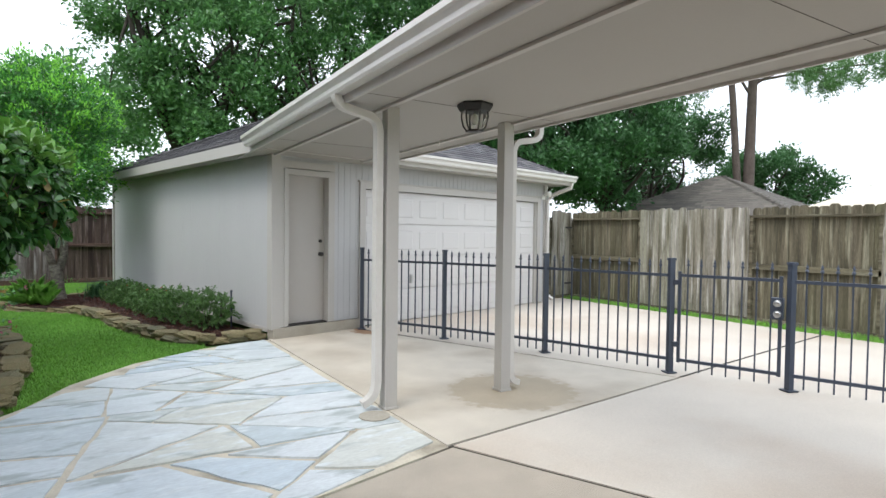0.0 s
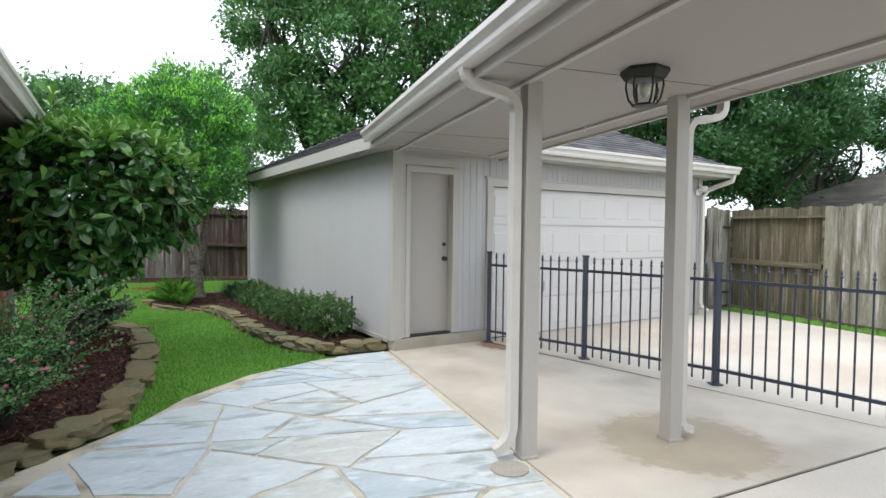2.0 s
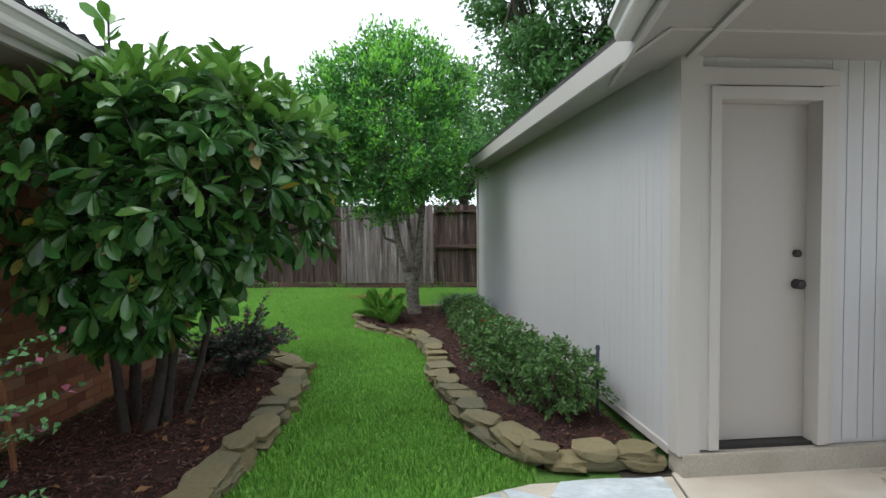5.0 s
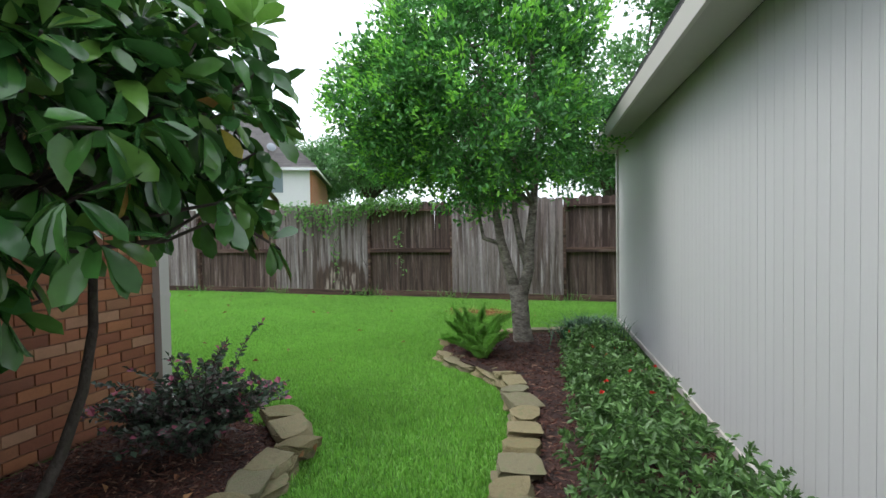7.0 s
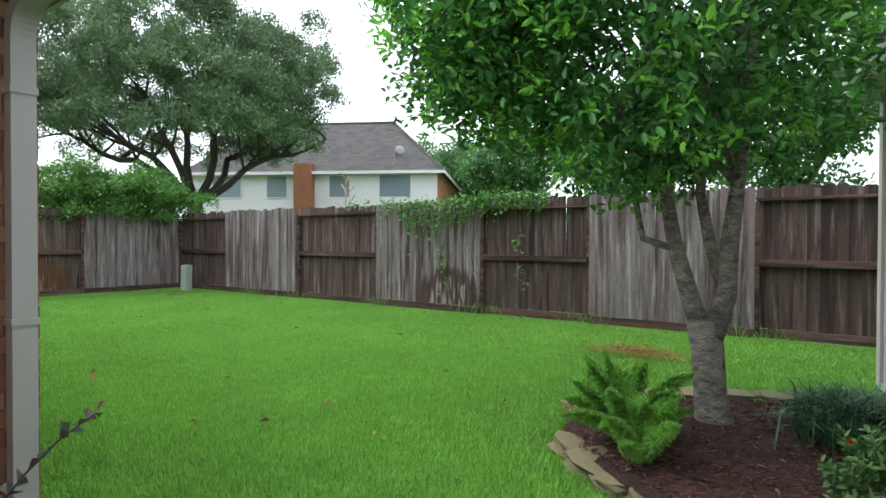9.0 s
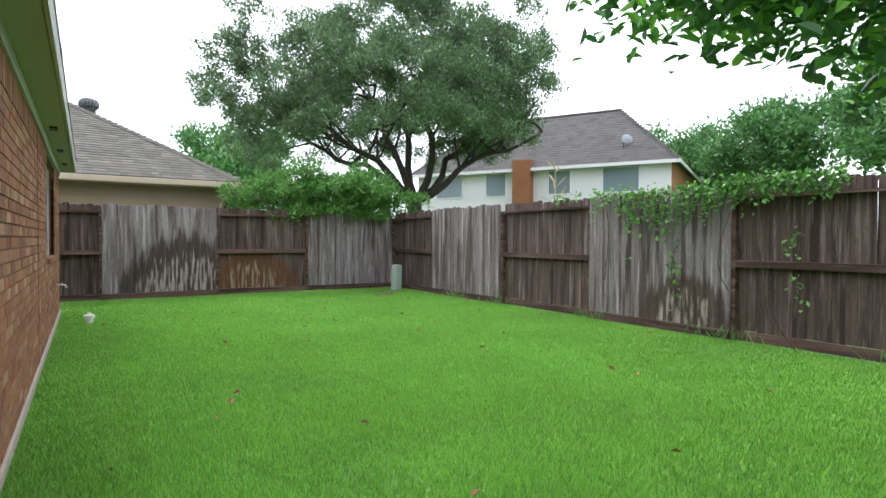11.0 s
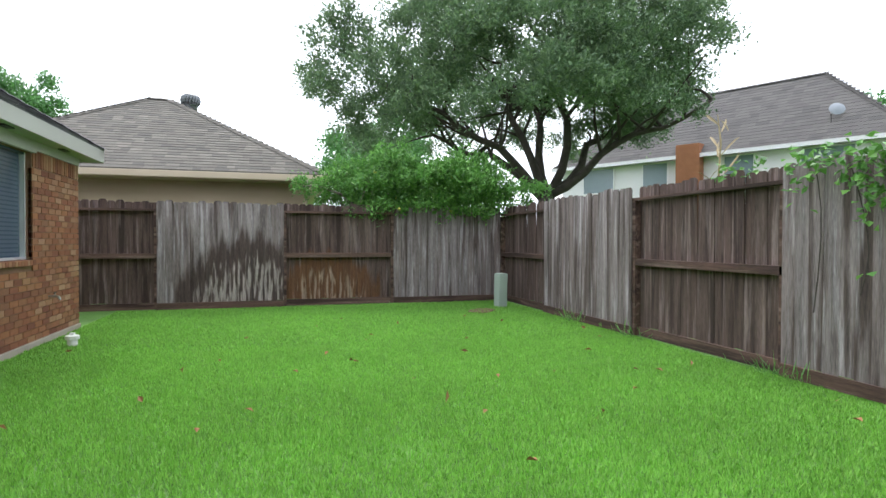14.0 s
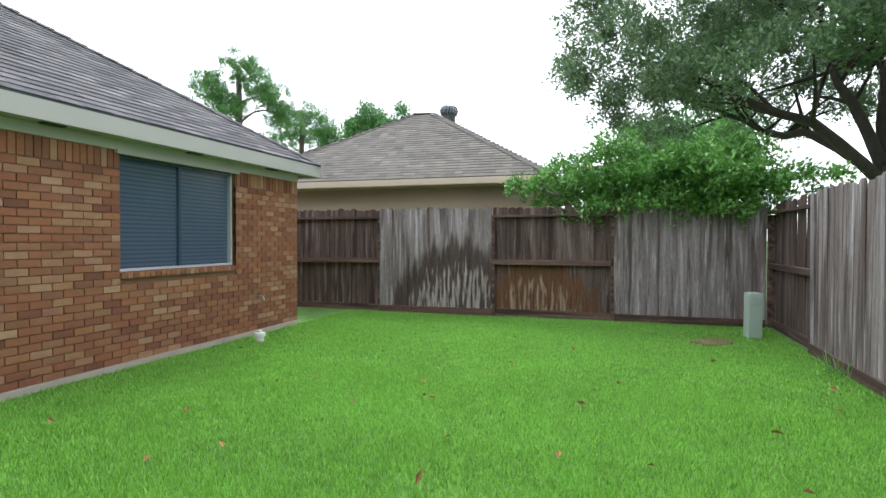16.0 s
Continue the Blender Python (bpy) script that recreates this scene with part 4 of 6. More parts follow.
# ---- the iron fence and its gate ----
iron = thing("iron_fence", pose(0, 0, 0), "slate blue wrought-iron fence with spear finials", "iron fence")
PICK = bmesh.new()
box(PICK, -0.007, 0.007, -0.007, 0.007, 0.0, 1.06)
tube(PICK, [(0, 0, 1.05), (0, 0, 1.075), (0, 0, 1.076), (0, 0, 1.09), (0, 0, 1.105), (0, 0, 1.12), (0, 0, 1.155)], [0.008, 0.008, 0.016, 0.018, 0.008, 0.014, 0.001], 6)
PICK = mesh_of("picket", PICK)
PICK.materials.append(M_IRON)
POSTM = boxes((-0.027, 0.027, -0.027, 0.027, 0.0, 1.17), (-0.033, 0.033, -0.033, 0.033, 1.17, 1.195), (-0.055, 0.055, -0.055, 0.055, 0.0, 0.012))
POSTM = mesh_of("post", POSTM)
POSTM.materials.append(M_IRON)
for q in FENCE_Q:
    part("post", POSTM, M_IRON, iron, m=pose(*q, 0, 0, 0, -22))
gate_i = None
for i, (a, b) in enumerate(zip(FENCE_Q, FENCE_Q[1:])):
    l = math.hypot(b[0] - a[0], b[1] - a[1])
    ang = math.degrees(math.atan2(b[1] - a[1], b[0] - a[0]))
    m = pose(*a, 0, 0, 0, ang)
    if i == 3:
        gate_i = thing("iron_gate", m, "slate blue iron gate with a steel lock box", "gate")
        for r in ((0.07, 0.10, -0.015, 0.015, 0.12, 1.06), (l - 0.10, l - 0.07, -0.015, 0.015, 0.12, 1.06), (0.07, l - 0.07, -0.014, 0.014, 1.005, 1.035), (0.07, l - 0.07, -0.014, 0.014, 0.13, 0.16)):
            part("gate_frame", boxes(r), M_IRON, gate_i)
        n = 7
        for k in range(n):
            part("picket", PICK, M_IRON, gate_i, m=pose(0.1 + (k + 0.5) * (l - 0.2) / n, 0, 0.04))
        lk = part("lock_box", boxes((l - 0.16, l - 0.055, -0.045, 0.03, 0.66, 0.86), bevel=0.006), M_IRON, gate_i)
        for z in (0.71, 0.81):
            kb = bmesh.new()
            tube(kb, [(l - 0.105, -0.045, z), (l - 0.105, -0.075, z), (l - 0.105, -0.085, z)], [0.034, 0.032, 0.02], 14)
            part("lock_knob", kb, M_CHROME, lk, "round steel knob", smooth=True)
        for z in (0.28, 0.92):
            part("hinge", boxes((0.02, 0.09, -0.02, 0.02, z, z + 0.05)), M_IRON, gate_i)
        continue
    part("rail", boxes((0.02, l - 0.02, -0.014, 0.014, 1.0, 1.03)), M_IRON, iron, m=m)
    part("rail", boxes((0.02, l - 0.02, -0.014, 0.014, 0.13, 0.16)), M_IRON, iron, m=m)
    n = round(l / 0.112)
    for k in range(1, n):
        part("picket", PICK, M_IRON, iron, m=m @ pose(k * l / n, 0, 0.03))

# ---- the brick house ----
NE, NW, SW, SE = Vector((-1.72, 11.56)), Vector((-11.34, 11.58)), Vector((-11.3, -7.5)), Vector((0.3, -7.5))
HZ = 2.44
house = thing("house", pose(0, 0, 0), "red brown brick house with a dark shingled hip roof", "house")
WX0, WX1, WZ0, WZ1 = -9.80, -7.90, 1.03, 2.29
th = 0.22
def holed_wall(xs, zs, y0, y1):
    """A wall in the xz plane with one opening through it: xs and zs name its ends and the opening's."""
    bm = bmesh.new()
    v = {(i, k, j): bm.verts.new((x, y, z)) for i, x in enumerate(xs) for k, y in enumerate((y0, y1)) for j, z in enumerate(zs)}
    solid = {(i, j) for i in range(3) for j in range(3)} - {(1, 1)}
    for i, j in solid:
        for k in (0, 1):
            bm.faces.new((v[i, k, j], v[i + 1, k, j], v[i + 1, k, j + 1], v[i, k, j + 1]))
        for di, dj, p, q in ((-1, 0, (i, j), (i, j + 1)), (1, 0, (i + 1, j), (i + 1, j + 1)), (0, -1, (i, j), (i + 1, j)), (0, 1, (i, j + 1), (i + 1, j + 1))):
            if (i + di, j + dj) not in solid:
                bm.faces.new((v[p[0], 0, p[1]], v[q[0], 0, q[1]], v[q[0], 1, q[1]], v[p[0], 1, p[1]]))
    bmesh.ops.recalc_face_normals(bm, faces=bm.faces)
    return bm


part("wall_north", holed_wall((NW.x + 0.02, WX0, WX1, NE.x - 0.02), (0.06, WZ0 - 0.06, WZ1, HZ), NW.y - th, NW.y - 0.012), M_BMORTAR, house)
part("foundation", boxes((NW.x - 0.02, NE.x + 0.03, NW.y - 0.3, NW.y + 0.02, -0.05, 0.055), bevel=0.01), M_FOUND, house)
east = (NE - SE)
ea = math.degrees(math.atan2(-east.y, -east.x))
EM = pose(NE.x, NE.y, 0, 0, 0, ea)           # local x runs south along the east wall, +y is outwards
el = east.length
part("wall_east", boxes((0.02, el, -th, -0.012, 0.0, HZ)), M_BMORTAR, house, m=EM)
part("wall_west", boxes((NW.x, NW.x + th, SW.y, NW.y - th, 0.0, HZ)), M_BMORTAR, house)
part("wall_south", boxes((SW.x, SE.x, SW.y, SW.y + th, 0.0, HZ)), M_BMORTAR, house)
EAVE = -1.24                                  # the east eave at the north end; it runs along the slanting wall
SLANT = 0.155
house_roof = hip_roof("roof", house, NW.x - 0.36, EAVE, -8.0, 11.82, 2.63, 0.62, M_SHINGLE, seed=8, sides="ne")
for ob in [house_roof] + list(house_roof.children):
    for v in ob.data.vertices:
        v.co.x += SLANT * (11.82 - v.co.y) * (v.co.x - NW.x + 0.36) / (EAVE - NW.x + 0.36)
part("eave_soffit", boxes((NW.x - 0.33, EAVE - 0.03, NW.y + 0.005, 11.79, 2.44, 2.455)), M_SOFFIT_SHADE, house)
part("eave_soffit", slab(bmesh.new(), [(NE.x - 0.1, NW.y), (EAVE - 0.02, NW.y), (EAVE - 0.02 + SLANT * 19.8, -8.0), (SE.x - 0.1, -8.0)], 2.44, 2.455), M_SOFFIT_SHADE, house)
EAVE_M = pose(EAVE, 11.82, 0, 0, 0, -90 + math.degrees(math.atan(SLANT)))
part("frieze", boxes((NW.x, NE.x, NW.y - 0.01, NW.y + 0.018, 2.33, 2.439)), M_TRIM, house)
for r in ((NW.x - 0.36, EAVE + 0.02, 11.795, 11.82, 2.43, 2.615), (NW.x - 0.36, NW.x - 0.335, -8, 11.794, 2.43, 2.615)):
    part("fascia", boxes(r, bevel=0.004), M_TRIM, house)
part("fascia", boxes((0.0, 20.0, -0.025, 0.0, 2.43, 2.615), bevel=0.004), M_TRIM, house, m=EAVE_M)
part("gutter", profile(bmesh.new(), K_GUTTER, (0.0, 0.002, 2.48), (20.0, 0.002, 2.48), (0, 1, 0)), M_GUTTER, house, "enamelled gutter", EAVE_M)
for x in (-10.6, -9.0, -7.2):
    part("vent", boxes((x, x + 0.22, 11.65, 11.72, 2.425, 2.4395)), M_BLACK, house, "small dark soffit vent")
ds = [(EAVE + 0.06, 11.50, 2.49), (EAVE + 0.06, 11.50, 2.44)] + bend((EAVE + 0.06, 11.50, 2.42), (EAVE + 0.05, 11.50, 2.33), (EAVE - 0.08, 11.50, 2.30)) + bend((-1.52, 11.50, 2.23), (-1.663, 11.50, 2.20), (-1.668, 11.50, 2.08)) + [(-1.668, 11.50, 0.25)] + bend((-1.668, 11.50, 0.2), (-1.668, 11.50, 0.08), (-1.54, 11.50, 0.05))
part("downspout", rect_pipe(bmesh.new(), ds, 0.045, 0.036), M_TRIM, house, "beige painted downspout")
for z in (0.9, 1.85):
    part("strap", boxes((-1.712, -1.625, 11.45, 11.55, z, z + 0.03)), M_TRIM, house)
part("brick_joint", boxes((-6.42, -6.405, NW.y - 0.01, NW.y + 0.0065, 0.06, 2.33)), mat("joint sealant", (0.30, 0.10, 0.055), 0.8), house, "red upright expansion joint")
win = part("window", boxes((WX0 + 0.02, WX1 - 0.02, NW.y - 0.135, NW.y - 0.125, WZ0 + 0.02, WZ1 - 0.02)), M_SCREEN, house, "dark blue window with closed blinds behind a solar screen")
for r in ((WX0, WX0 + 0.03, NW.y - 0.14, NW.y - 0.07, WZ0, WZ1), (WX1 - 0.03, WX1, NW.y - 0.14, NW.y - 0.07, WZ0, WZ1), (WX0 + 0.03, WX1 - 0.03, NW.y - 0.14, NW.y - 0.07, WZ0, WZ0 + 0.03),
          (WX0 + 0.03, WX1 - 0.03, NW.y - 0.14, NW.y - 0.07, WZ1 - 0.03, WZ1)):
    part("window_frame", boxes(r, bevel=0.003), M_ALU if r[5] < 1.5 or r[1] < WX0 + 0.1 else M_SCREEN, win)
part("mullion", boxes((-8.87, -8.83, NW.y - 0.14, NW.y - 0.085, WZ0 + 0.03, WZ1 - 0.03), bevel=0.003), M_SCREEN, win)
for k in range(24):
    z = WZ0 + 0.05 + k * (WZ1 - WZ0 - 0.1) / 24
    part("blind_slat", boxes((WX0 + 0.035, WX1 - 0.035, NW.y - 0.124, NW.y - 0.121, z, z + 0.034)), M_BLIND, win)
for r in ((WX0 - 0.05, WX1 + 0.05, NW.y - 0.01, NW.y + 0.03, WZ1 + 0.002, WZ1 + 0.05),):
    part("window_head", boxes(r, bevel=0.004), M_TRIM, win)

# the western neighbour's low house
nb = thing("house", pose(-18.5, 11.3, 0), "tan neighbouring house with a weathered shingled hip roof", "house")
part("wall", boxes((-3.3, 3.3, -3.6, 3.6, 0, 2.6)), M_TANWALL, nb)
for k in range(6):
    z = 1.55 + k * 0.18
    part("siding_board", boxes((3.3, 3.315, -3.6, 3.6, z, z + 0.17)), M_TANWALL, nb)
hip_roof("roof", nb, -3.85, 3.85, -4.1, 4.1, 2.72, 0.60, M_SHINGLE_TAN, tab=0.26, course=0.15, seed=5, sides="es")
for r in ((3.8, 3.9, -4.15, 4.15, 2.56, 2.70), (-3.9, 3.9, 4.1, 4.17, 2.56, 2.70), (-3.9, 3.9, -4.17, -4.1, 2.56, 2.70)):
    part("gutter", boxes(r, bevel=0.02), M_TANTRIM, nb)
part("soffit", boxes((-3.85, 3.8, -4.1, 4.1, 2.55, 2.57)), M_TANTRIM, nb)
part("downspout", tube(bmesh.new(), [(3.84, 3.75, 2.55), (3.8, 3.75, 2.42), (3.42, 3.65, 2.25), (3.38, 3.62, 2.1), (3.38, 3.62, 0.0)], 0.055, 6), M_TANTRIM, nb)
turb = part("roof_vent", tube(bmesh.new(), [(0, 0, -0.45), (0, 0, 0.02), (0, 0, 0.05), (0, 0, 0.06)], [0.19, 0.17, 0.19, 0.16], 16), M_VENT, nb, "grey metal turbine roof vent", pose(0.0, 0.75, 4.86), True)
for k in range(18):
    a = k * 2 * math.pi / 18
    part("blade", tube(bmesh.new(), [(r * math.cos(a + w), r * math.sin(a + w), z) for r, w, z in ((0.17, 0, 0.05), (0.225, 0.08, 0.12), (0.235, 0.16, 0.19), (0.21, 0.24, 0.26), (0.12, 0.32, 0.32))], 0.034, 4), M_VENT, turb)
part("dome", tube(bmesh.new(), [(0, 0, 0.10), (0, 0, 0.26), (0, 0, 0.30), (0, 0, 0.335), (0, 0, 0.35)], [0.19, 0.19, 0.17, 0.10, 0.02], 16), M_VENT, turb, smooth=True)

# the two-storey house behind the back fence
h2 = thing("house", pose(-16.21, 35.24, 0, 0, 0, 28), "white two-storey house with a brick chimney and mauve roof", "house")
part("wall", boxes((-14.05, 0, 0.0, 6, 0, 4.95), (-7, 0, 6, 12.5, 0, 4.95)), M_WHITESIDE, h2, "white lap-sided wall")
part("side_wall", boxes((0.002, 0.12, 0.0, 12.5, 0, 4.95)), M_BRICK_FAR, h2, "orange brick side wall")
for k in range(18):
    z = 2.05 + k * 0.16
    part("siding_board", boxes((-14.05, -8.0, -0.02, -0.002, z, z + 0.145), (-6.75, -0.02, -0.02, -0.002, z, z + 0.145)), M_WHITESIDE, h2)
for x0, x1 in ((-3.17, -1.47), (-5.98, -4.86), (-9.58, -8.44), (-12.75, -11.1)):
    w = part("window", boxes((x0, x1, -0.05, -0.021, 3.68, 4.84)), M_FARGLASS, h2, "shaded upstairs window")
    part("window_frame", boxes((x0 - 0.05, x0, -0.07, -0.021, 3.63, 4.89), (x1, x1 + 0.05, -0.07, -0.021, 3.63, 4.89), (x0, x1, -0.07, -0.021, 3.63, 3.68), (x0, x1, -0.07, -0.021, 4.84, 4.89)), M_WHITESIDE, w)
    part("window_rail", boxes((x0, x1, -0.06, -0.05, 4.24, 4.29)), M_FARGLASS, w)
ch = part("chimney", boxes((-7.85, -6.85, -0.5, 0.3, 0, 5.5)), M_BRICK_FAR, h2, "orange brick chimney")
for k in range(36):
    z = 2.4 + k * 0.085
    part("brick_course", boxes((-7.86, -6.84, -0.512, -0.5, z, z + 0.07)), M_BRICK_FAR, ch)
hip_roof("roof", h2, -7.5, 0.4, 5.2, 12.9, 5.05, 0.5, M_SHINGLE_MAUVE, tab=0.5, course=0.22, seed=19, sides="e")
hip_roof("roof", h2, -14.45, 0.4, -0.4, 6.4, 5.05, 0.98, M_SHINGLE_MAUVE, tab=0.5, course=0.22, seed=9, sides="se")
part("fascia", boxes((-14.45, 0.42, -0.45, -0.4, 4.90, 5.06)), M_WHITESIDE, h2)
part("fascia", boxes((0.4, 0.45, -0.4, 12.9, 4.90, 5.06)), M_WHITESIDE, h2)
dish = thing("satellite_dish", h2.matrix_basis @ pose(-2.3, 0.3, 5.8) @ Matrix.Diagonal((0.6, 0.6, 0.6, 1)), "grey satellite dish on the neighbour's roof", "satellite dish")
db = bmesh.new()
bmesh.ops.create_uvsphere(db, u_segments=18, v_segments=12, radius=0.9)
bmesh.ops.delete(db, geom=[v for v in db.verts if v.co.z < 0.72], context="VERTS")
part("reflector", db, M_DISH, dish, m=pose(0.0, 0.78, 0.5, 65, 0, 25), smooth=True)
part("mast", tube(bmesh.new(), [(0, 0.1, -0.15), (0, 0.1, 0.35), (0, -0.02, 0.5)], 0.025, 6), M_BLACK, dish)
part("feed_arm", tube(bmesh.new(), [(0, 0.0, 0.35), (0.15, -0.45, 0.45)], 0.02, 6), M_BLACK, dish)

# the eastern neighbour's roof beyond the driveway
eh = thing("house", pose(25.8, 16.2, 0, 0, 0, 10), "far house with a grey brown shingled roof", "house")
part("wall", boxes((-3.9, 3.9, -4.6, 4.6, 0, 2.1)), M_TANWALL, eh)
hip_roof("roof", eh, -4.3, 4.3, -4.4, 4.4, 2.12, 0.48, M_SHINGLE_TAN, tab=0.5, course=0.2, seed=6, sides="ws")
eh2 = thing("house", pose(33, 9.0, 0, 0, 0, 10), "far house with a low brown roof", "house")
part("wall", boxes((-4, 4, -4.6, 4.6, 0, 2.0)), M_TANWALL, eh2)
hip_roof("roof", eh2, -4.6, 4.6, -5.0, 5.0, 2.0, 0.30, M_SHINGLE_TAN, tab=0.6, course=0.25, seed=7, sides="ws")
um = thing("patio_umbrella", pose(13.6, 6.2, 0), "cream canvas umbrella behind the side fence", "umbrella")
ub = bmesh.new()
bmesh.ops.create_cone(ub, segments=8, radius1=1.5, radius2=0.06, depth=0.55, cap_ends=False)
part("canopy", ub, M_CREAM, um, m=pose(0, 0, 2.15))
part("pole", tube(bmesh.new(), [(0, 0, -0.02), (0, 0, 2.45)], 0.025, 8), M_PVC, um)

# ---- trees ----


def clumps(rng, n, centre, radii, hollow=0.35, bump=0.25, flat=0.0):
    """Places for tufts of leaves within an uneven egg of the given size."""
    d = unit(rng.normal(size=(n * 3, 3)))
    if flat:
        d = d[d[:, 2] > -flat]
    d = d[:n]
    lump = np.array([noise.noise(Vector(q) * 2.3 + Vector(centre)) for q in d])
    r = (hollow + (1 - hollow) * rng.random(len(d)) ** 0.6) * (1 + bump * lump)
    return np.array(centre) + d * r[:, None] * np.array(radii), d


def masses(rng, n, centre, radii, hollow, bump, flat, each, size):
    """Tufts gathered in rounded masses, with gaps between the masses."""
    big, out = clumps(rng, n, centre, radii, hollow, bump, flat)
    s = size * rng.uniform(0.6, 1.25, len(big))
    d = unit(rng.normal(size=(len(big) * each, 3)))
    d[:, 2] = np.abs(d[:, 2]) * 1.1 - 0.35
    return np.repeat(big, each, 0) + d * np.repeat(s, each)[:, None] * np.array([1, 1, 0.75]), unit(d + np.repeat(out, each, 0) * 0.5), big


def foliage(rng, cl, out, per, spread, length, width, up=0.3):
    """Leaves gathered about the tufts: base points, directions, lengths, widths."""
    n = len(cl) * per
    base = np.repeat(cl, per, 0) + rng.normal(size=(n, 3)) * spread
    d = np.repeat(out, per, 0) * 0.6 + rng.normal(size=(n, 3)) * 0.75 + np.array([0, 0, up])
    s = rng.uniform(0.65, 1.2, n)
    return base, d, length * s, width * s


def limb(bm, p, q, r0, r1, rng, sag=0.15, n=6, sides=7):
    p, q = np.array(p, float), np.array(q, float)
    l = np.linalg.norm(q - p)
    off = rng.normal(size=3) * l * 0.09
    pts = [p + (q - p) * t + off * math.sin(t * math.pi) + np.array([0, 0, sag * l]) * math.sin(t * math.pi) for t in np.linspace(0, 1, n)]
    tube(bm, [tuple(x) for x in pts], [r0 + (r1 - r0) * t for t in np.linspace(0, 1, n)], sides)
    return pts


def tree(name, label, base, fork, trunk_r, crown, radii, n_tufts, per, spread, leaf, mats, bark, seed, limbs=9, hollow=0.35, tips=0.0, tip_mat=None, flat=0.0, bump=0.3, category="tree", group="", twigs=3, up=0.3):
    rng = np.random.default_rng(seed)
    t = thing(name, pose(*base), label, category, group)
    crown, fork = np.array(crown, float) - np.array(base), np.array(fork, float) - np.array(base)
    cl, out, big = masses(rng, n_tufts // 9, crown, radii, hollow, bump, flat, 9, 0.22 * sum(radii) / 3)
    bm = bmesh.new()
    tube(bm, [(0, 0, -0.1), tuple(fork * 0.1 + np.array([0, 0, 0.02])), tuple(fork * 0.4 + rng.normal(size=3) * trunk_r * 0.3), tuple(fork * 0.7 + rng.normal(size=3) * trunk_r * 0.3), tuple(fork)],
         [trunk_r * 1.5, trunk_r * 1.12, trunk_r, trunk_r * 0.95, trunk_r * 0.85], 12)
    trunk = part("trunk", bm, bark, t, smooth=True)
    order = np.argsort(rng.random(len(cl)))
    for k in range(limbs):
        target = crown + (cl[order[k]] - crown) * 0.88
        lb = bmesh.new()
        pts = limb(lb, fork * rng.uniform(0.85, 1.0), target, trunk_r * 0.55, trunk_r * 0.1, rng, 0.08, 7)
        for j in range(twigs):
            q = cl[order[(limbs + k * twigs + j) % len(cl)]]
            s = pts[3 + j % 3]
            limb(lb, s, s + (q - s) * 0.75, trunk_r * 0.24, trunk_r * 0.05, rng, 0.04, 5, 5)
        part("limb", lb, bark, trunk, smooth=True)
    n = len(mats)
    for i, m in enumerate(mats):
        b, d, L, W = foliage(rng, cl[i::n], out[i::n], per, spread, leaf[0], leaf[1], up)
        part("crown", leaf_mesh("crown", b, d, L, W, m, rng=rng), m, t)
    if tips:
        sel = np.argsort(-(np.linalg.norm((cl - crown) / np.array(radii), axis=1)))[:int(len(cl) * tips)]
        q = cl[sel] + out[sel] * spread * 1.2
        b, d, L, W = foliage(rng, q, out[sel] + np.array([0, 0, 0.5]), 9, spread * 0.45, leaf[0] * 1.1, leaf[1] * 1.0, 0.5)
        part("new_growth", leaf_mesh("new_growth", b, d, L, W, tip_mat, rng=rng), tip_mat, t, "bright young leaves")
    return t


# the small tree in the bed by the garage
lig = thing("privet_tree", pose(0.48, 14.68, 0), "rounded glossy green privet tree with a forked mottled trunk", "tree")
rng = np.random.default_rng(21)
bm = bmesh.new()
tube(bm, [(0.02, 0, -0.1), (0, 0, 0.02), (-0.03, 0, 0.25), (-0.05, 0, 0.55), (-0.08, 0, 0.72)], [0.16, 0.125, 0.105, 0.105, 0.10], 14)
ltrunk = part("trunk", bm, M_BARK, lig, smooth=True)
stems = ([(-0.08, 0, 0.62), (-0.17, 0.01, 0.9), (-0.27, 0.02, 1.25), (-0.33, 0.0, 1.65), (-0.45, 0.1, 2.5), (-0.5, 0.0, 3.4)], [(-0.02, 0, 0.62), (0.06, 0.02, 0.9), (0.08, 0.0, 1.25), (0.12, 0.05, 1.65), (0.2, 0.0, 2.6), (0.1, 0.1, 3.6)],
         [(0.04, 0.02, 0.95), (-0.05, 0.05, 1.25), (-0.12, 0.1, 1.6), (-0.1, 0.3, 2.4)], [(-0.25, 0.02, 1.2), (-0.48, 0.0, 1.28), (-0.52, 0.0, 1.5), (-0.58, 0.05, 1.7)])
for s, r in zip(stems, (0.07, 0.075, 0.045, 0.028)):
    part("limb", tube(bmesh.new(), s, [r * (1 - 0.13 * k) for k in range(len(s))], 10), M_BARK, ltrunk, smooth=True)
lc, lr = np.array([-0.36, -0.3, 2.98]), np.array([1.30, 1.26, 1.40])
cl, out = clumps(rng, 860, lc, lr, 0.5, 0.38)
lobe = clumps(rng, 230, (-1.28, -0.72, 2.75), (0.72, 0.7, 0.80), 0.3, 0.4)[0]
cl = np.concatenate([cl, lobe])
taper = 1 - 0.22 * np.clip((cl[:, 2] - 3.2) / 1.5, 0, 1)
cl[:, :2] = (cl[:, :2] - lc[:2]) * taper[:, None] + lc[:2]
cl = cl[cl[:, 2] > 1.55]
out = unit(cl - lc)
for k in range(26):
    q = cl[rng.integers(len(cl))]
    s0 = np.array(stems[k % 2][3 + k % 3])
    lb = bmesh.new()
    limb(lb, s0, s0 + (q - s0) * 0.85, 0.026, 0.005, rng, 0.05, 6, 6)
    part("twig", lb, M_BARK, ltrunk, smooth=True)
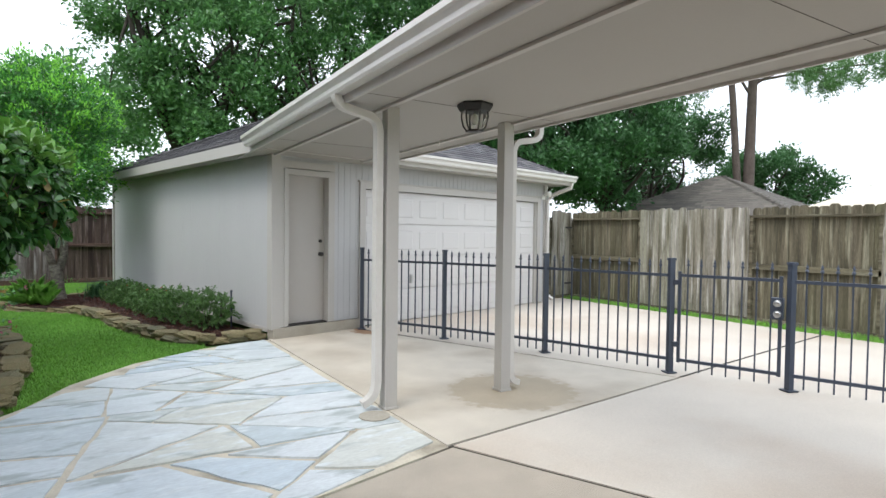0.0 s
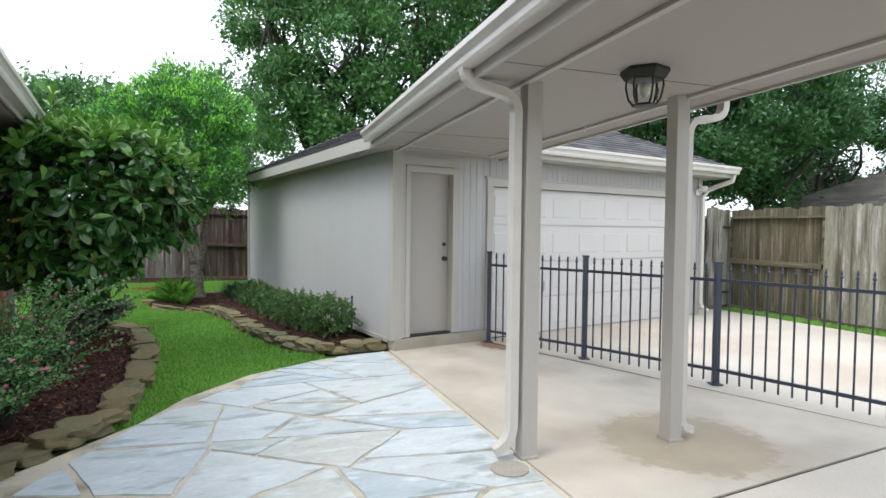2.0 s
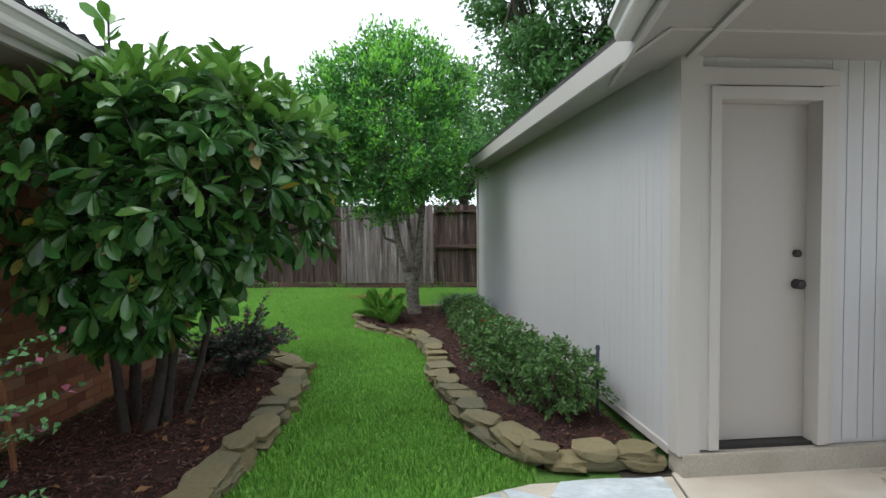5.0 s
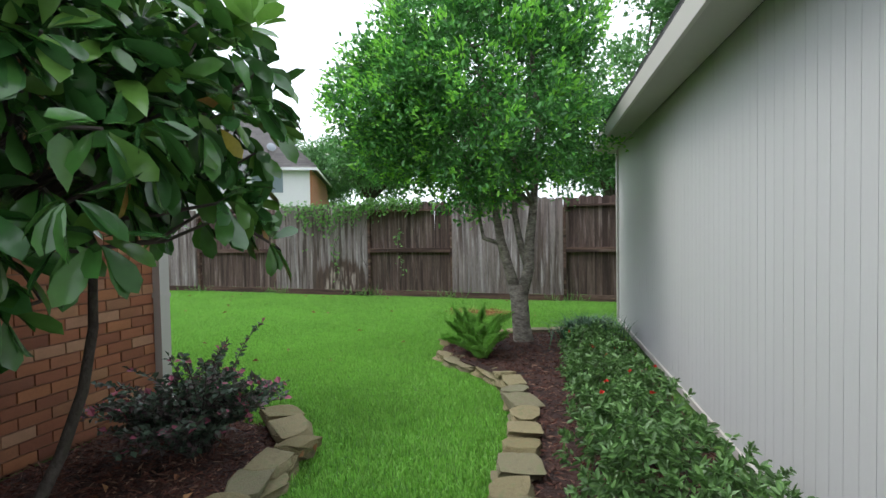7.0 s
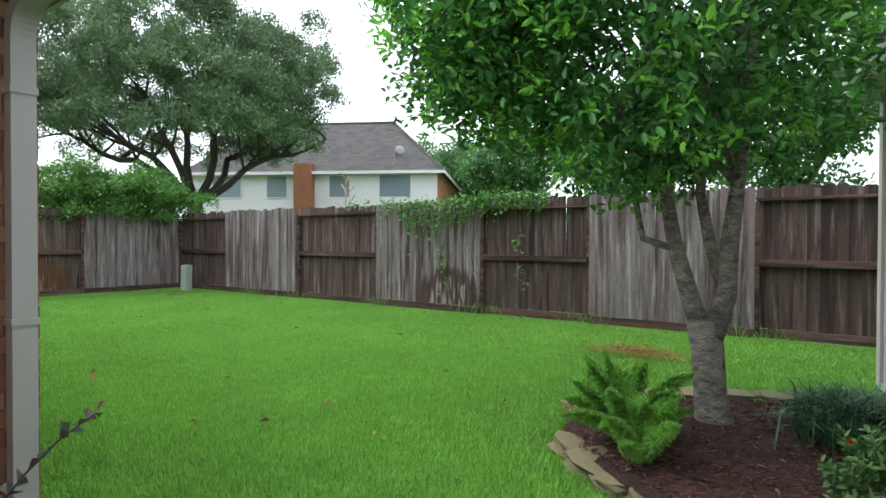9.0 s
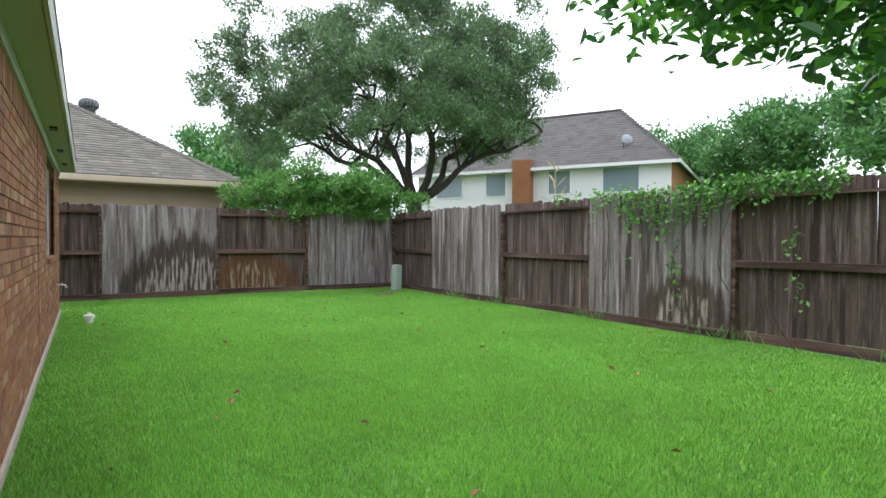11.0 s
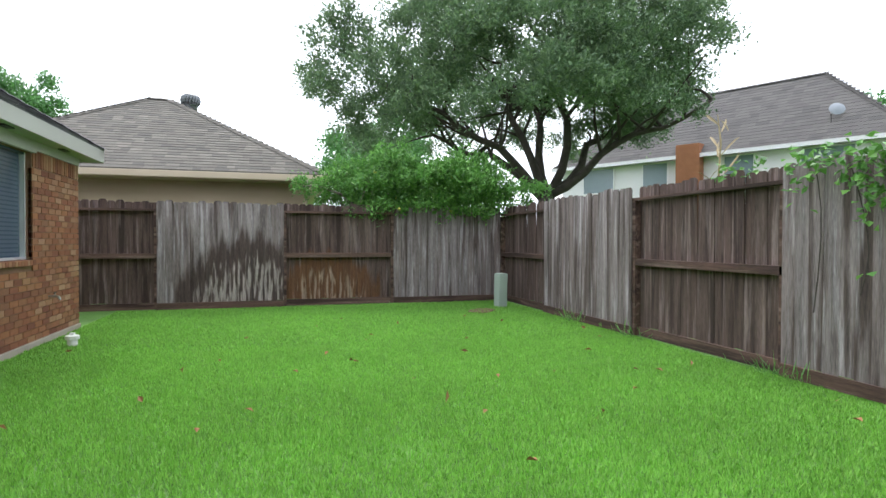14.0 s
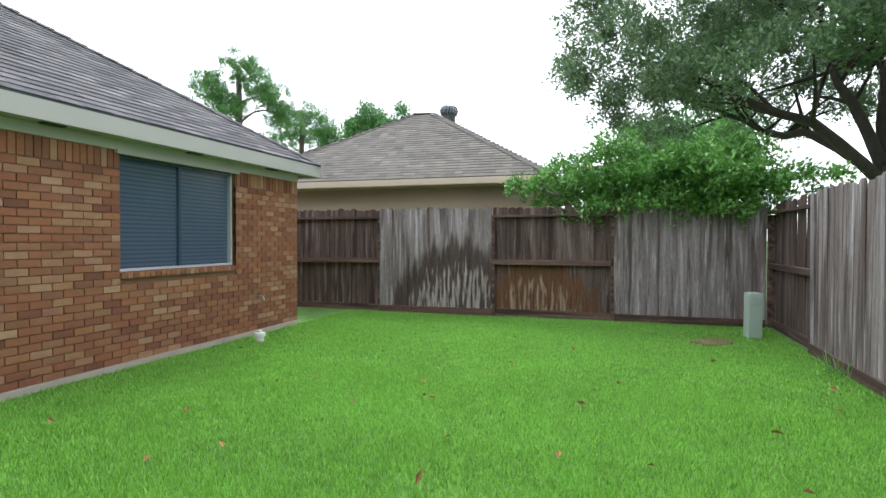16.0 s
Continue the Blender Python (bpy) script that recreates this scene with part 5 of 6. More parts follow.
b, d, L, W = foliage(rng, cl, out, 36, 0.08, 0.072, 0.038)
part("crown", leaf_mesh("crown", b, d, L, W, M_LEAF, 0.25, rng, "round"), M_LEAF, lig)
sel = rng.random(len(cl)) < 0.34 + 0.5 * np.clip((cl[:, 2] - 1.9) / 2.2, 0, 1)
edge = (np.linalg.norm((cl - lc) / lr, axis=1) > 0.70) & sel
q = cl[edge] + out[edge] * 0.13
b, d, L, W = foliage(rng, q, out[edge] * 1.6 + np.array([0, 0, 0.4]), 18, 0.055, 0.072, 0.032, 0.5)
part("new_growth", leaf_mesh("new_growth", b, d, L, W, M_NEWLEAF, 0.25, rng, "round"), M_NEWLEAF, lig, "bright young leaves")


# the live oak behind the corner of the fence
oak = thing("live_oak", pose(-18.6, 22.7, 0, 0, 0, 66), "large spreading live oak with dark limbs behind the fence", "tree")
rng = np.random.default_rng(31)
otrunk = part("trunk", tube(bmesh.new(), [(0.05, 0, -0.1), (0.0, 0, 0.5), (0.03, 0, 1.6), (-0.02, 0, 2.5), (0, 0, 3.1)], [0.45, 0.34, 0.29, 0.28, 0.24], 12), M_BARK_DARK, oak, smooth=True)
cl, out, big = masses(rng, 330, (-0.75, -0.8, 6.0), (6.2, 5.6, 4.3), 0.36, 0.3, 0.42, 9, 0.72)
for pts in (((-0.1, 0, 2.7), (-0.8, 0.3, 4.7), (-1.2, 0.6, 5.9), (-1.5, 0.8, 7.4)), ((0.1, 0, 2.8), (0.6, -0.3, 5.2), (0.35, -0.6, 6.7), (0.8, -0.8, 8.4)),
            ((-0.1, 0, 2.6), (-1.5, -0.8, 4.2), (-3.2, -1.4, 5.2), (-5.0, -1.8, 6.0)), ((0.15, 0, 2.8), (1.6, -0.8, 3.95), (2.8, -1.4, 4.5), (4.4, -2.0, 5.2)),
            ((0, 0, 2.8), (-0.2, 0.5, 5.0), (-0.6, 1.2, 6.3), (-0.4, 2.0, 8.2)), ((0, 0, 2.5), (-1.9, 1.2, 4.3), (-3.6, 2.2, 5.0), (-5.2, 3.2, 6.0)), ((0.1, 0, 2.8), (1.4, 1.4, 4.6), (2.8, 2.6, 5.6), (4.4, 3.6, 6.4))):
    lb = bmesh.new()
    way = []
    for a, b in zip(pts, pts[1:]):
        bend = rng.normal(size=3) * 0.14
        way += [np.array(a) + (np.array(b) - np.array(a)) * t + bend * math.sin(math.pi * t) for t in (0, 0.33, 0.66)]
    way.append(np.array(pts[-1]))
    tube(lb, [tuple(p) for p in way], [0.155 - 0.0125 * k for k in range(len(way))], 8)
    part("limb", lb, M_BARK_DARK, otrunk, smooth=True)
    for k in range(12):
        s0 = way[3 + k % 7]
        q = big[np.argsort(np.linalg.norm(big - s0, axis=1) + rng.uniform(0, 2.5, len(big)))[k]]
        lb = bmesh.new()
        limb(lb, s0, s0 + (q - s0) * 0.9, 0.06, 0.014, rng, 0.02, 6, 5)
        part("branch", lb, M_BARK_DARK, otrunk, smooth=True)
b, d, L, W = foliage(rng, cl, out, 66, 0.14, 0.125, 0.062)
part("crown", leaf_mesh("crown", b, d, L, W, M_OAK, rng=rng), M_OAK, oak)

# a dried stalk that stands behind the back fence
dry = thing("corn_stalk", pose(-7.45, 19.25, 0), "dried straw-coloured corn stalk standing behind the fence", "plant")
part("stalk", tube(bmesh.new(), [(0, 0, 0), (0.02, 0, 1.5), (0.06, 0.02, 2.4), (0.03, 0, 2.72)], [0.018, 0.016, 0.01, 0.005], 6), M_DRYSTALK, dry)
for k, (z, a, l) in enumerate(((1.75, 0.4, 0.5), (1.85, 3.4, 0.55), (2.0, 1.2, 0.55), (2.1, 4.2, 0.5), (2.2, 0.2, 0.5), (2.3, 2.9, 0.48), (2.42, 5.4, 0.42), (2.5, 1.9, 0.36), (2.58, 4.0, 0.32), (2.66, 0.8, 0.26))):
    part("leaf", leaf_mesh("leaf", np.array([[0.05, 0.01, z]]), np.array([[math.cos(a) * 0.7, math.sin(a) * 0.7, 0.75 if k % 3 else -0.9]]), l * 0.65, 0.035, M_DRYSTALK, 0.3, rng, True), M_DRYSTALK, dry)
for i, (b0, cr, rad, mm, sd) in enumerate((((4.4, 26, 0), (4.4, 25.5, 9.0), (3.7, 3.4, 5.6), [M_BACKLEAF], 41), ((9.3, 25.5, 0), (9.2, 25, 9.4), (4.2, 3.5, 6.2), [M_BACKLEAF], 42), ((14, 23.5, 0), (14, 23, 9.5), (4.4, 3.6, 6.4), [M_DARKLEAF, M_BACKLEAF], 43))):
    tree("shade_tree", "tall leafy shade tree standing behind the garage", b0, (b0[0], b0[1], 4.5), 0.3, cr, rad, 500, 66, 0.25, (0.22, 0.12), mm, M_BARK_DARK, sd, limbs=10, hollow=0.3, bump=0.45, group="trees behind the garage")
for i, (b0, cr, rad, sd) in enumerate((((17, 20, 0), (17, 19.5, 5.6), (3.6, 3.2, 3.6), 51), ((21, 19, 0), (21, 18.5, 5.6), (3.2, 3.0, 3.4), 52), ((27, 21, 0), (27.5, 21, 5.4), (4.2, 3.4, 3.0), 53), ((36, 19, 0), (36, 19, 4.2), (3.2, 3, 2.2), 54))):
    tree("shade_tree", "dark green tree beyond the driveway fence", b0, (b0[0], b0[1], 2.6), 0.2, cr, rad, 400, 60, 0.26, (0.22, 0.12), [M_DARKLEAF], M_BARK_DARK, sd, limbs=12, hollow=0.35, bump=0.4, group="trees beyond the driveway")


def pine(base, lean, h, r, pads, label, seed, group):
    rng = np.random.default_rng(seed)
    t = thing("pine_tree", pose(*base), label, "tree", group)
    tr = part("trunk", tube(bmesh.new(), [(0, 0, -0.1), (lean * 0.3, 0, h * 0.3), (lean * 0.55, 0, h * 0.6), (lean, 0, h)], [r * 1.2, r, r * 0.85, r * 0.5], 10), M_PINEBARK, t, smooth=True)
    for (x, y, z), (a, b, c) in pads:
        lb = bmesh.new()
        limb(lb, (lean * z / h, 0, z - 0.6), (x, y, z), r * 0.3, r * 0.08, rng)
        part("limb", lb, M_PINEBARK, tr)
        cl, out = clumps(rng, 90, (x, y, z), (a * 1.05, b * 1.05, c * 1.75), 0.15, 0.5)
        q, d, L, W = foliage(rng, cl, out, 70, 0.13, 0.24, 0.04, 0.5)
        part("needles", leaf_mesh("needles", q, d, L, W, M_NEEDLE, rng=rng), M_NEEDLE, t)
    return t


pine((27.5, 15.9, 0), 0.45, 13, 0.25, [((-3.2, 1.5, 8.6), (2.0, 1.2, 0.5)), ((3.0, -2.0, 9.2), (2.6, 1.4, 0.6)), ((4.5, -4.5, 9.4), (2.2, 1.2, 0.6)), ((0, 0, 12), (3, 2.5, 1.5))], "tall pine with bare trunk beyond the driveway", 61, "pines beyond the driveway")
pine((27.42, 15.95, 0), -2.3, 13, 0.17, [((-1.5, 0.8, 9.8), (1.6, 1.2, 0.5)), ((0, 0, 12), (2.6, 2.2, 1.4))], "slender pine with bare trunk beyond the driveway", 62, "pines beyond the driveway")
pine((-35, -7.5, -1.5), 0.2, 14.4, 0.3, [((0, 0.6, 14.0), (1.9, 1.6, 0.7)), ((-0.8, 1.5, 12.6), (1.5, 1.4, 0.6)), ((1.2, -1.4, 12.9), (1.5, 1.4, 0.6)), ((-1.4, 2.4, 11.2), (1.2, 1.2, 0.5)), ((0.3, -0.5, 11.6), (1.5, 1.4, 0.5))], "tall pine with tufted crown beyond the house roof", 63, "pines beyond the house")
pine((-41.5, -6.8, -1.3), 0.1, 12.0, 0.28, [((0, 0.8, 11.8), (1.9, 1.7, 0.7)), ((0.5, 2.2, 10.4), (1.4, 1.4, 0.5)), ((-0.5, -1.4, 10.6), (1.9, 1.7, 0.7)), ((0.5, -2.4, 9.4), (1.6, 1.4, 0.6))], "tall pine with tufted crown beyond the house roof", 64, "pines beyond the house")
for b0, cr, rad, sd in (((-58, -8, 0), (-58, -8, 13), (3.5, 3.2, 2.2), 71), ((-40, 21, 0), (-40, 20.7, 6.6), (4, 3.6, 2.8), 72), ((-24, 47, 0), (-23, 47, 6.2), (4.2, 3.4, 2.6), 73), ((-17, 44, 0), (-16.5, 44, 6.4), (3.6, 3.4, 2.6), 74), ((-8, 40, 0), (-8, 40, 6.5), (4.6, 3.4, 3.4), 75), ((0, 38, 0), (0, 38, 6.5), (4.6, 3.4, 3.6), 76), ((-32, 18, 0), (-32, 19, 4.4), (3.6, 3.0, 1.9), 77)):
    tree("distant_tree", "distant green tree rising over the rooftops", b0, (b0[0], b0[1], cr[2] - rad[2]), 0.25, cr, rad, 260, 52, 0.38, (0.32, 0.17), [M_BACKLEAF], M_BARK_DARK, sd, limbs=6, hollow=0.3, bump=0.4, group="distant trees")

# citrus bush spilling over the corner of the fence
rng = np.random.default_rng(81)
cit = thing("citrus_bush", pose(-14.3, 17.3, 0), "bright green citrus bush with small fruit over the fence", "bush")
cl, out, big = masses(rng, 150, (0.45, 0.1, 2.30), (1.2, 2.4, 0.80), 0.3, 0.32, 1.0, 9, 0.34)
b, d, L, W = foliage(rng, cl, out, 30, 0.07, 0.095, 0.048)
part("leaves", leaf_mesh("leaves", b, d, L, W, M_CITRUS, rng=rng), M_CITRUS, cit)
for k in range(8):
    lb = bmesh.new()
    limb(lb, (rng.normal() * 0.2, rng.normal() * 0.4, 0), cl[rng.integers(len(cl))], 0.05, 0.01, rng)
    part("stem", lb, M_BARK, cit)
fruit = bmesh.new()
bmesh.ops.create_uvsphere(fruit, u_segments=10, v_segments=7, radius=0.033)
fruit = mesh_of("fruit", fruit, True)
fruit.materials.append(M_FRUIT)
for k in range(22):
    q = cl[rng.integers(len(cl))] + out[rng.integers(len(cl))] * 0.1
    if q[0] > 0.2:
        part("fruit", fruit, M_FRUIT, cit, m=pose(*q))

# the magnolia against the house wall
mag = thing("magnolia", pose(-0.72, 9.4, 0), "dense magnolia with large glossy leaves in the brick-side bed", "tree")
rng = np.random.default_rng(91)
for k, (dx, dy, top) in enumerate(((0.05, -0.05, (0.35, -0.25, 1.7)), (-0.08, 0.06, (-0.2, 0.5, 2.0)), (0.12, 0.1, (0.45, 0.3, 1.9)), (0.0, -0.12, (0.0, -0.4, 1.8)), (0.15, 0.2, (0.25, 0.55, 1.9)))):
    lb = bmesh.new()
    limb(lb, (dx, dy, -0.05), top, 0.055 - 0.006 * k, 0.015, rng, 0.02, 8, 9)
    part("stem", lb, M_BARK_DARK, mag, smooth=True)
cl, out = clumps(rng, 720, (0, 0, 0), (1, 1, 1), 0.45, 0.16)
boxy = (np.abs(unit(cl)) ** 3.4).sum(1) ** (-1 / 3.4)
cl = cl * boxy[:, None] * np.array([0.98, 0.9, 0.62]) + np.array([0.36, 0.02, 1.74])
low, low_out = clumps(rng, 190, (0.25, -0.42, 1.15), (0.62, 0.42, 0.38), 0.3, 0.3)
cl, out = np.concatenate([cl, low]), np.concatenate([out, low_out])
keep = (cl[:, 0] > -0.45) & ((cl[:, 2] > 1.42) | (cl[:, 1] < 0.0))
cl, out = cl[keep], out[keep]
high = cl[:, 2] > 2.0


def whorls(c, o, per, L, W, lift):
    n = len(c) * per
    ax = np.repeat(unit(o * 0.7 + np.array([0, 0, lift])), per, 0)
    d = unit(rng.normal(size=(n, 3)))
    d = unit(d - ax * (d * ax).sum(1, keepdims=True) * 0.8 + ax * 0.25)
    s = rng.uniform(0.7, 1.15, n)
    return np.repeat(c, per, 0) + d * 0.015, d, L * s, W * s


b, d, L, W = whorls(cl, out, 8, 0.16, 0.068, 0.35)
d[:, 2] -= np.where(b[:, 2] < 1.75, 0.75, 0.1)
part("leaves", leaf_mesh("leaves", b, d, L, W, M_MAG, 0.12, rng, True), M_MAG, mag)
shoots = np.array([(0.12, -0.35, 2.5), (0.11, -0.36, 2.62), (0.13, -0.35, 2.73), (0.62, -0.1, 2.44), (0.63, -0.1, 2.53), (-0.2, 0.3, 2.5)])
for x, y, z in shoots[[2, 4, 5]]:
    part("shoot", tube(bmesh.new(), [(x * 0.8, y * 0.8, 1.9), (x, y, z - 0.2), (x, y, z + 0.03)], [0.012, 0.009, 0.006], 6), M_BARK_DARK, mag)
cr = np.concatenate([cl[high] + out[high] * 0.08 + np.array([0, 0, 0.05]), shoots])
b, d, L, W = whorls(cr, np.concatenate([out[high], np.tile([[0, 0, 1.0]], (len(shoots), 1))]), 6, 0.15, 0.06, 1.3)
d[:, 2] += 0.6
part("young_leaves", leaf_mesh("young_leaves", b, d, L, W, M_MAGNEW, 0.15, rng, True), M_MAGNEW, mag, "light green upright young leaves")
b, d, L, W = whorls(cl[~high][::9] + out[~high][::9] * 0.06, out[~high][::9], 1, 0.16, 0.06, 0.1)
d[:, 2] -= 0.9
part("old_leaves", leaf_mesh("old_leaves", b, d, L, W, M_MAGOLD, 0.1, rng, True), M_MAGOLD, mag, "yellow and brown fading leaves")
tw = bmesh.new()
for k in range(0, len(cl), 5):
    limb(tw, (0.3, 0.1, 1.4), cl[k], 0.014, 0.005, rng, 0.0, 4, 5)
part("twig_cluster", tw, M_BARK_DARK, mag, kind="stuff")
spray = np.array([(1.11, 0.77, 1.34), (1.06, 0.69, 1.43)])
b, d, L, W = whorls(spray, np.array([[0.5, 0.3, -0.2]] * 2), 9, 0.17, 0.062, 0.1)
d[:, 2] -= 0.3
part("low_spray", leaf_mesh("low_spray", b, d, L, W, M_MAG, 0.12, rng, True), M_MAG, mag, kind="stuff")
part("low_twig", tube(bmesh.new(), [(0.35, 0.3, 1.75), (1.02, 0.61, 1.47), (1.06, 0.69, 1.40), (1.11, 0.77, 1.34)], [0.012, 0.010, 0.008, 0.006], 6), M_BARK_DARK, mag)
trel = thing("trellis", pose(-0.98, 8.55, 0, 0, -6, 4), "old wooden trellis leaning on the brick wall", "trellis")
for y in (-0.14, 0.0, 0.14):
    part("slat", boxes((-0.01, 0.01, y - 0.012, y + 0.012, 0.0, 1.25)), M_STRAW if y else M_FENCE, trel)
for z in (0.4, 0.7, 1.0):
    part("cross_slat", boxes((0.011, 0.025, -0.2, 0.2, z, z + 0.022)), M_FENCE, trel)

# ---- shrubs and bedding ----


def azalea(x, y, w, h, seed):
    rng = np.random.default_rng(seed)
    s = thing("azalea_shrub", pose(x, y, 0.06), "low small-leaved green shrub with few red blooms beside the wall", "shrub", "shrubs along the garage wall")
    cl, out = clumps(rng, 270, (0, 0, h * 0.5), (w, w * 1.05, h * 0.55), 0.45, 0.45)
    cl = cl[cl[:, 2] > 0.03]
    out = unit(cl - np.array([0, 0, h * 0.3]))
    n = 13
    ax = np.repeat(unit(out + np.array([0, 0, 0.6])), n, 0)
    d = unit(rng.normal(size=(len(ax), 3)))
    d = unit(d - ax * (d * ax).sum(1, keepdims=True) * 0.7 + ax * 0.45)
    base = np.repeat(cl, n, 0) + ax * rng.uniform(-0.05, 0.02, (len(ax), 1))
    sc = rng.uniform(0.7, 1.2, len(ax))
    part("leaves", leaf_mesh("leaves", base, d, 0.045 * sc, 0.019 * sc, M_SHRUB, 0.25, rng, "round"), M_SHRUB, s)
    bm = bmesh.new()
    for k in range(16):
        limb(bm, (rng.normal() * 0.05, rng.normal() * 0.05, -0.05), cl[rng.integers(len(cl))], 0.009, 0.003, rng, 0.0, 4, 5)
    part("stem_cluster", bm, M_BARK_DARK, s, kind="stuff")
    return s, cl, rng


for i, (x, y, w, h) in enumerate(((2.24, 9.98, 0.37, 0.54), (1.95, 10.7, 0.40, 0.50), (1.80, 11.45, 0.36, 0.44), (1.66, 12.15, 0.34, 0.42), (1.53, 12.85, 0.31, 0.4), (1.40, 13.45, 0.30, 0.42))):
    s, cl, r_ = azalea(x, y, w, h, 100 + i)
    for k in range((0, 0, 3, 3, 2, 1)[i]):
        q = cl[np.argsort(-cl[:, 2])[r_.integers(60)]]
        b = np.repeat(q[None] + np.array([[0, 0, 0.03]]), 6, 0)
        part("flower", leaf_mesh("flower", b, r_.normal(size=(6, 3)) * 0.6 + np.array([0, 0, 0.6]), 0.022, 0.018, M_RED, rng=r_), M_RED, s, "small red flower")


def arching(x, y, n, h, reach, mats, tip, seed, name, label, leaf=0.026, upright=0.5):
    """A shrub of long thin stems set with pairs of small round leaves."""
    rng = np.random.default_rng(seed)
    s = thing(name, pose(x, y, 0.03), label, "shrub")
    bm = bmesh.new()
    B, D, LL, TB, TD = [], [], [], [], []
    for k in range(n):
        a = rng.uniform(0, 2 * math.pi)
        l, e = h * rng.uniform(0.55, 1.15), reach * rng.uniform(0.3, 1.1)
        pts = [np.array([math.cos(a) * e * t ** 1.3, math.sin(a) * e * t ** 1.3, l * (1.6 * t - 0.75 * upright * 1.3 * t * t)]) + rng.normal(size=3) * 0.006 for t in np.linspace(0, 1, 9)]
        tube(bm, [tuple(p) for p in pts], [0.005 - 0.0004 * i for i in range(9)], 4, False)
        for t in np.linspace(0.22, 1.0, 24):
            i = min(int(t * 8), 7)
            p = pts[i] + (pts[i + 1] - pts[i]) * (t * 8 - i)
            ax = unit(pts[i + 1] - pts[i])
            sd_ = unit(np.cross(ax, np.array([0, 0, 1.0])) + rng.normal(size=3) * 0.4)
            for sg in (-1, 1):
                (TB if t > 0.93 and rng.random() < 0.16 else B).append(p)
                (TD if len(TB) > len(TD) else D).append(sd_ * sg + ax * 0.5 + np.array([0, 0, 0.1]))
    part("stem_cluster", bm, M_BARK_DARK, s, kind="stuff")
    part("leaves", leaf_mesh("leaves", np.array(B), np.array(D), leaf * rng.uniform(0.7, 1.2, len(B)), leaf * 0.72, mats, rng=rng), mats, s)
    if TB:
        part("leaf_tip", leaf_mesh("leaf_tip", np.array(TB), np.array(TD), leaf * 1.1, leaf * 0.8, tip, rng=rng), tip, s, "pink tinted tips", kind="stuff")
    return s


arching(-0.45, 7.2, 125, 1.0, 0.82, M_ARCH, M_PINK, 121, "abelia_shrub", "arching small-leaved green shrub with pinkish tips in mulch", 0.036, 0.7)
arching(-0.6, 6.55, 85, 0.85, 0.7, M_ARCH, M_PINK, 122, "abelia_shrub", "arching small-leaved green shrub near the flagstones", 0.036, 0.8)
arching(-0.62, 10.72, 95, 0.55, 0.5, M_PURPLE, M_PINK, 123, "loropetalum_shrub", "dark purple-tinged shrub with pink leaf tips behind stones", 0.05, 0.8)
arching(-0.6, 10.8, 16, 0.62, 0.55, M_PURPLE, M_PINK, 124, "loropetalum_shrub", "thin upright shoots with rosy leaves beside the wall", 0.042, 0.5)


def foxtail(x, y, n, l, seed):
    rng = np.random.default_rng(seed)
    f = thing("foxtail_fern", pose(x, y, 0.05), "bright green foxtail fern with plume-like fronds", "fern", "ferns under the tree")
    for k in range(n):
        a, up = k * 2.4 + rng.uniform(-0.3, 0.3), rng.uniform(0.5, 1.35)
        ll = l * rng.uniform(0.7, 1.1)
        t = np.linspace(0, 1, 230)
        spine = np.stack([np.cos(a) * ll * np.cos(up) * t, np.sin(a) * ll * np.cos(up) * t, ll * (np.sin(up) * t * 1.25 - 0.35 * t * t)], 1)
        ax = unit(np.gradient(spine, axis=0))
        d = unit(rng.normal(size=(230, 3)))
        d = unit(d - ax * (d * ax).sum(1, keepdims=True) + ax * 0.6)
        size = (0.055 * np.sin(np.clip(t * 1.05 + 0.05, 0, 1) * math.pi) ** 0.55 + 0.006)
        b = np.repeat(spine, 6, 0)
        dd = np.repeat(d, 6, 0) + rng.normal(size=(1380, 3)) * 0.5
        part("frond", leaf_mesh("frond", b, dd, np.repeat(size, 6), 0.011, M_FERN, rng=rng), M_FERN, f)
    return f


foxtail(0.08, 14.0, 24, 0.68, 131)
foxtail(0.28, 13.66, 10, 0.5, 132)
foxtail(-0.12, 14.3, 10, 0.40, 133)
rng = np.random.default_rng(141)
lir = thing("monkey_grass", pose(1.25, 14.7, 0.04), "dark green clump of monkey grass by the garage corner", "grass clump")
n = 900
a, e = rng.uniform(0, 2 * math.pi, n), rng.uniform(0.15, 1.0, n)
root = np.stack([rng.normal(size=n) * 0.14, rng.normal(size=n) * 0.16, np.zeros(n)], 1)
dirn = np.stack([np.cos(a) * e * 0.8, np.sin(a) * e * 0.8, np.ones(n) * 0.9], 1)
mid = root + unit(dirn) * 0.26
tip = mid + unit(dirn + np.stack([np.cos(a), np.sin(a), -1.1 * e], 1)) * 0.22
sdv = unit(np.cross(dirn, np.array([0, 0, 1.0]))) * 0.005
part("blades", soup("blades", np.stack([root - sdv, root + sdv, mid - sdv, mid + sdv, tip], 1), [(0, 1, 3, 2), (2, 3, 4)], M_LIRIOPE), M_LIRIOPE, lir)

# vine over the back fence
rng = np.random.default_rng(151)
vine = thing("vine", pose(0, 18.88, 0), "green climbing vine hanging over the weathered fence", "vine")
B = []
for x0, x1, drop, n in ((-6.0, -5.2, 0.35, 130), (-5.4, -4.3, 0.75, 420), (-4.3, -3.6, 0.35, 330), (-3.9, -2.5, 0.22, 560), (-6.9, -6.0, 0.10, 40)):
    x = rng.uniform(x0, x1, n)
    z = 2.0 - np.abs(rng.normal(size=n)) * drop * 0.5 * (0.4 + 0.6 * np.abs(np.sin(x * 5)))
    B.append(np.stack([x, -0.05 - rng.random(n) * 0.12, np.maximum(z + rng.normal(size=n) * 0.05, 0.3)], 1))
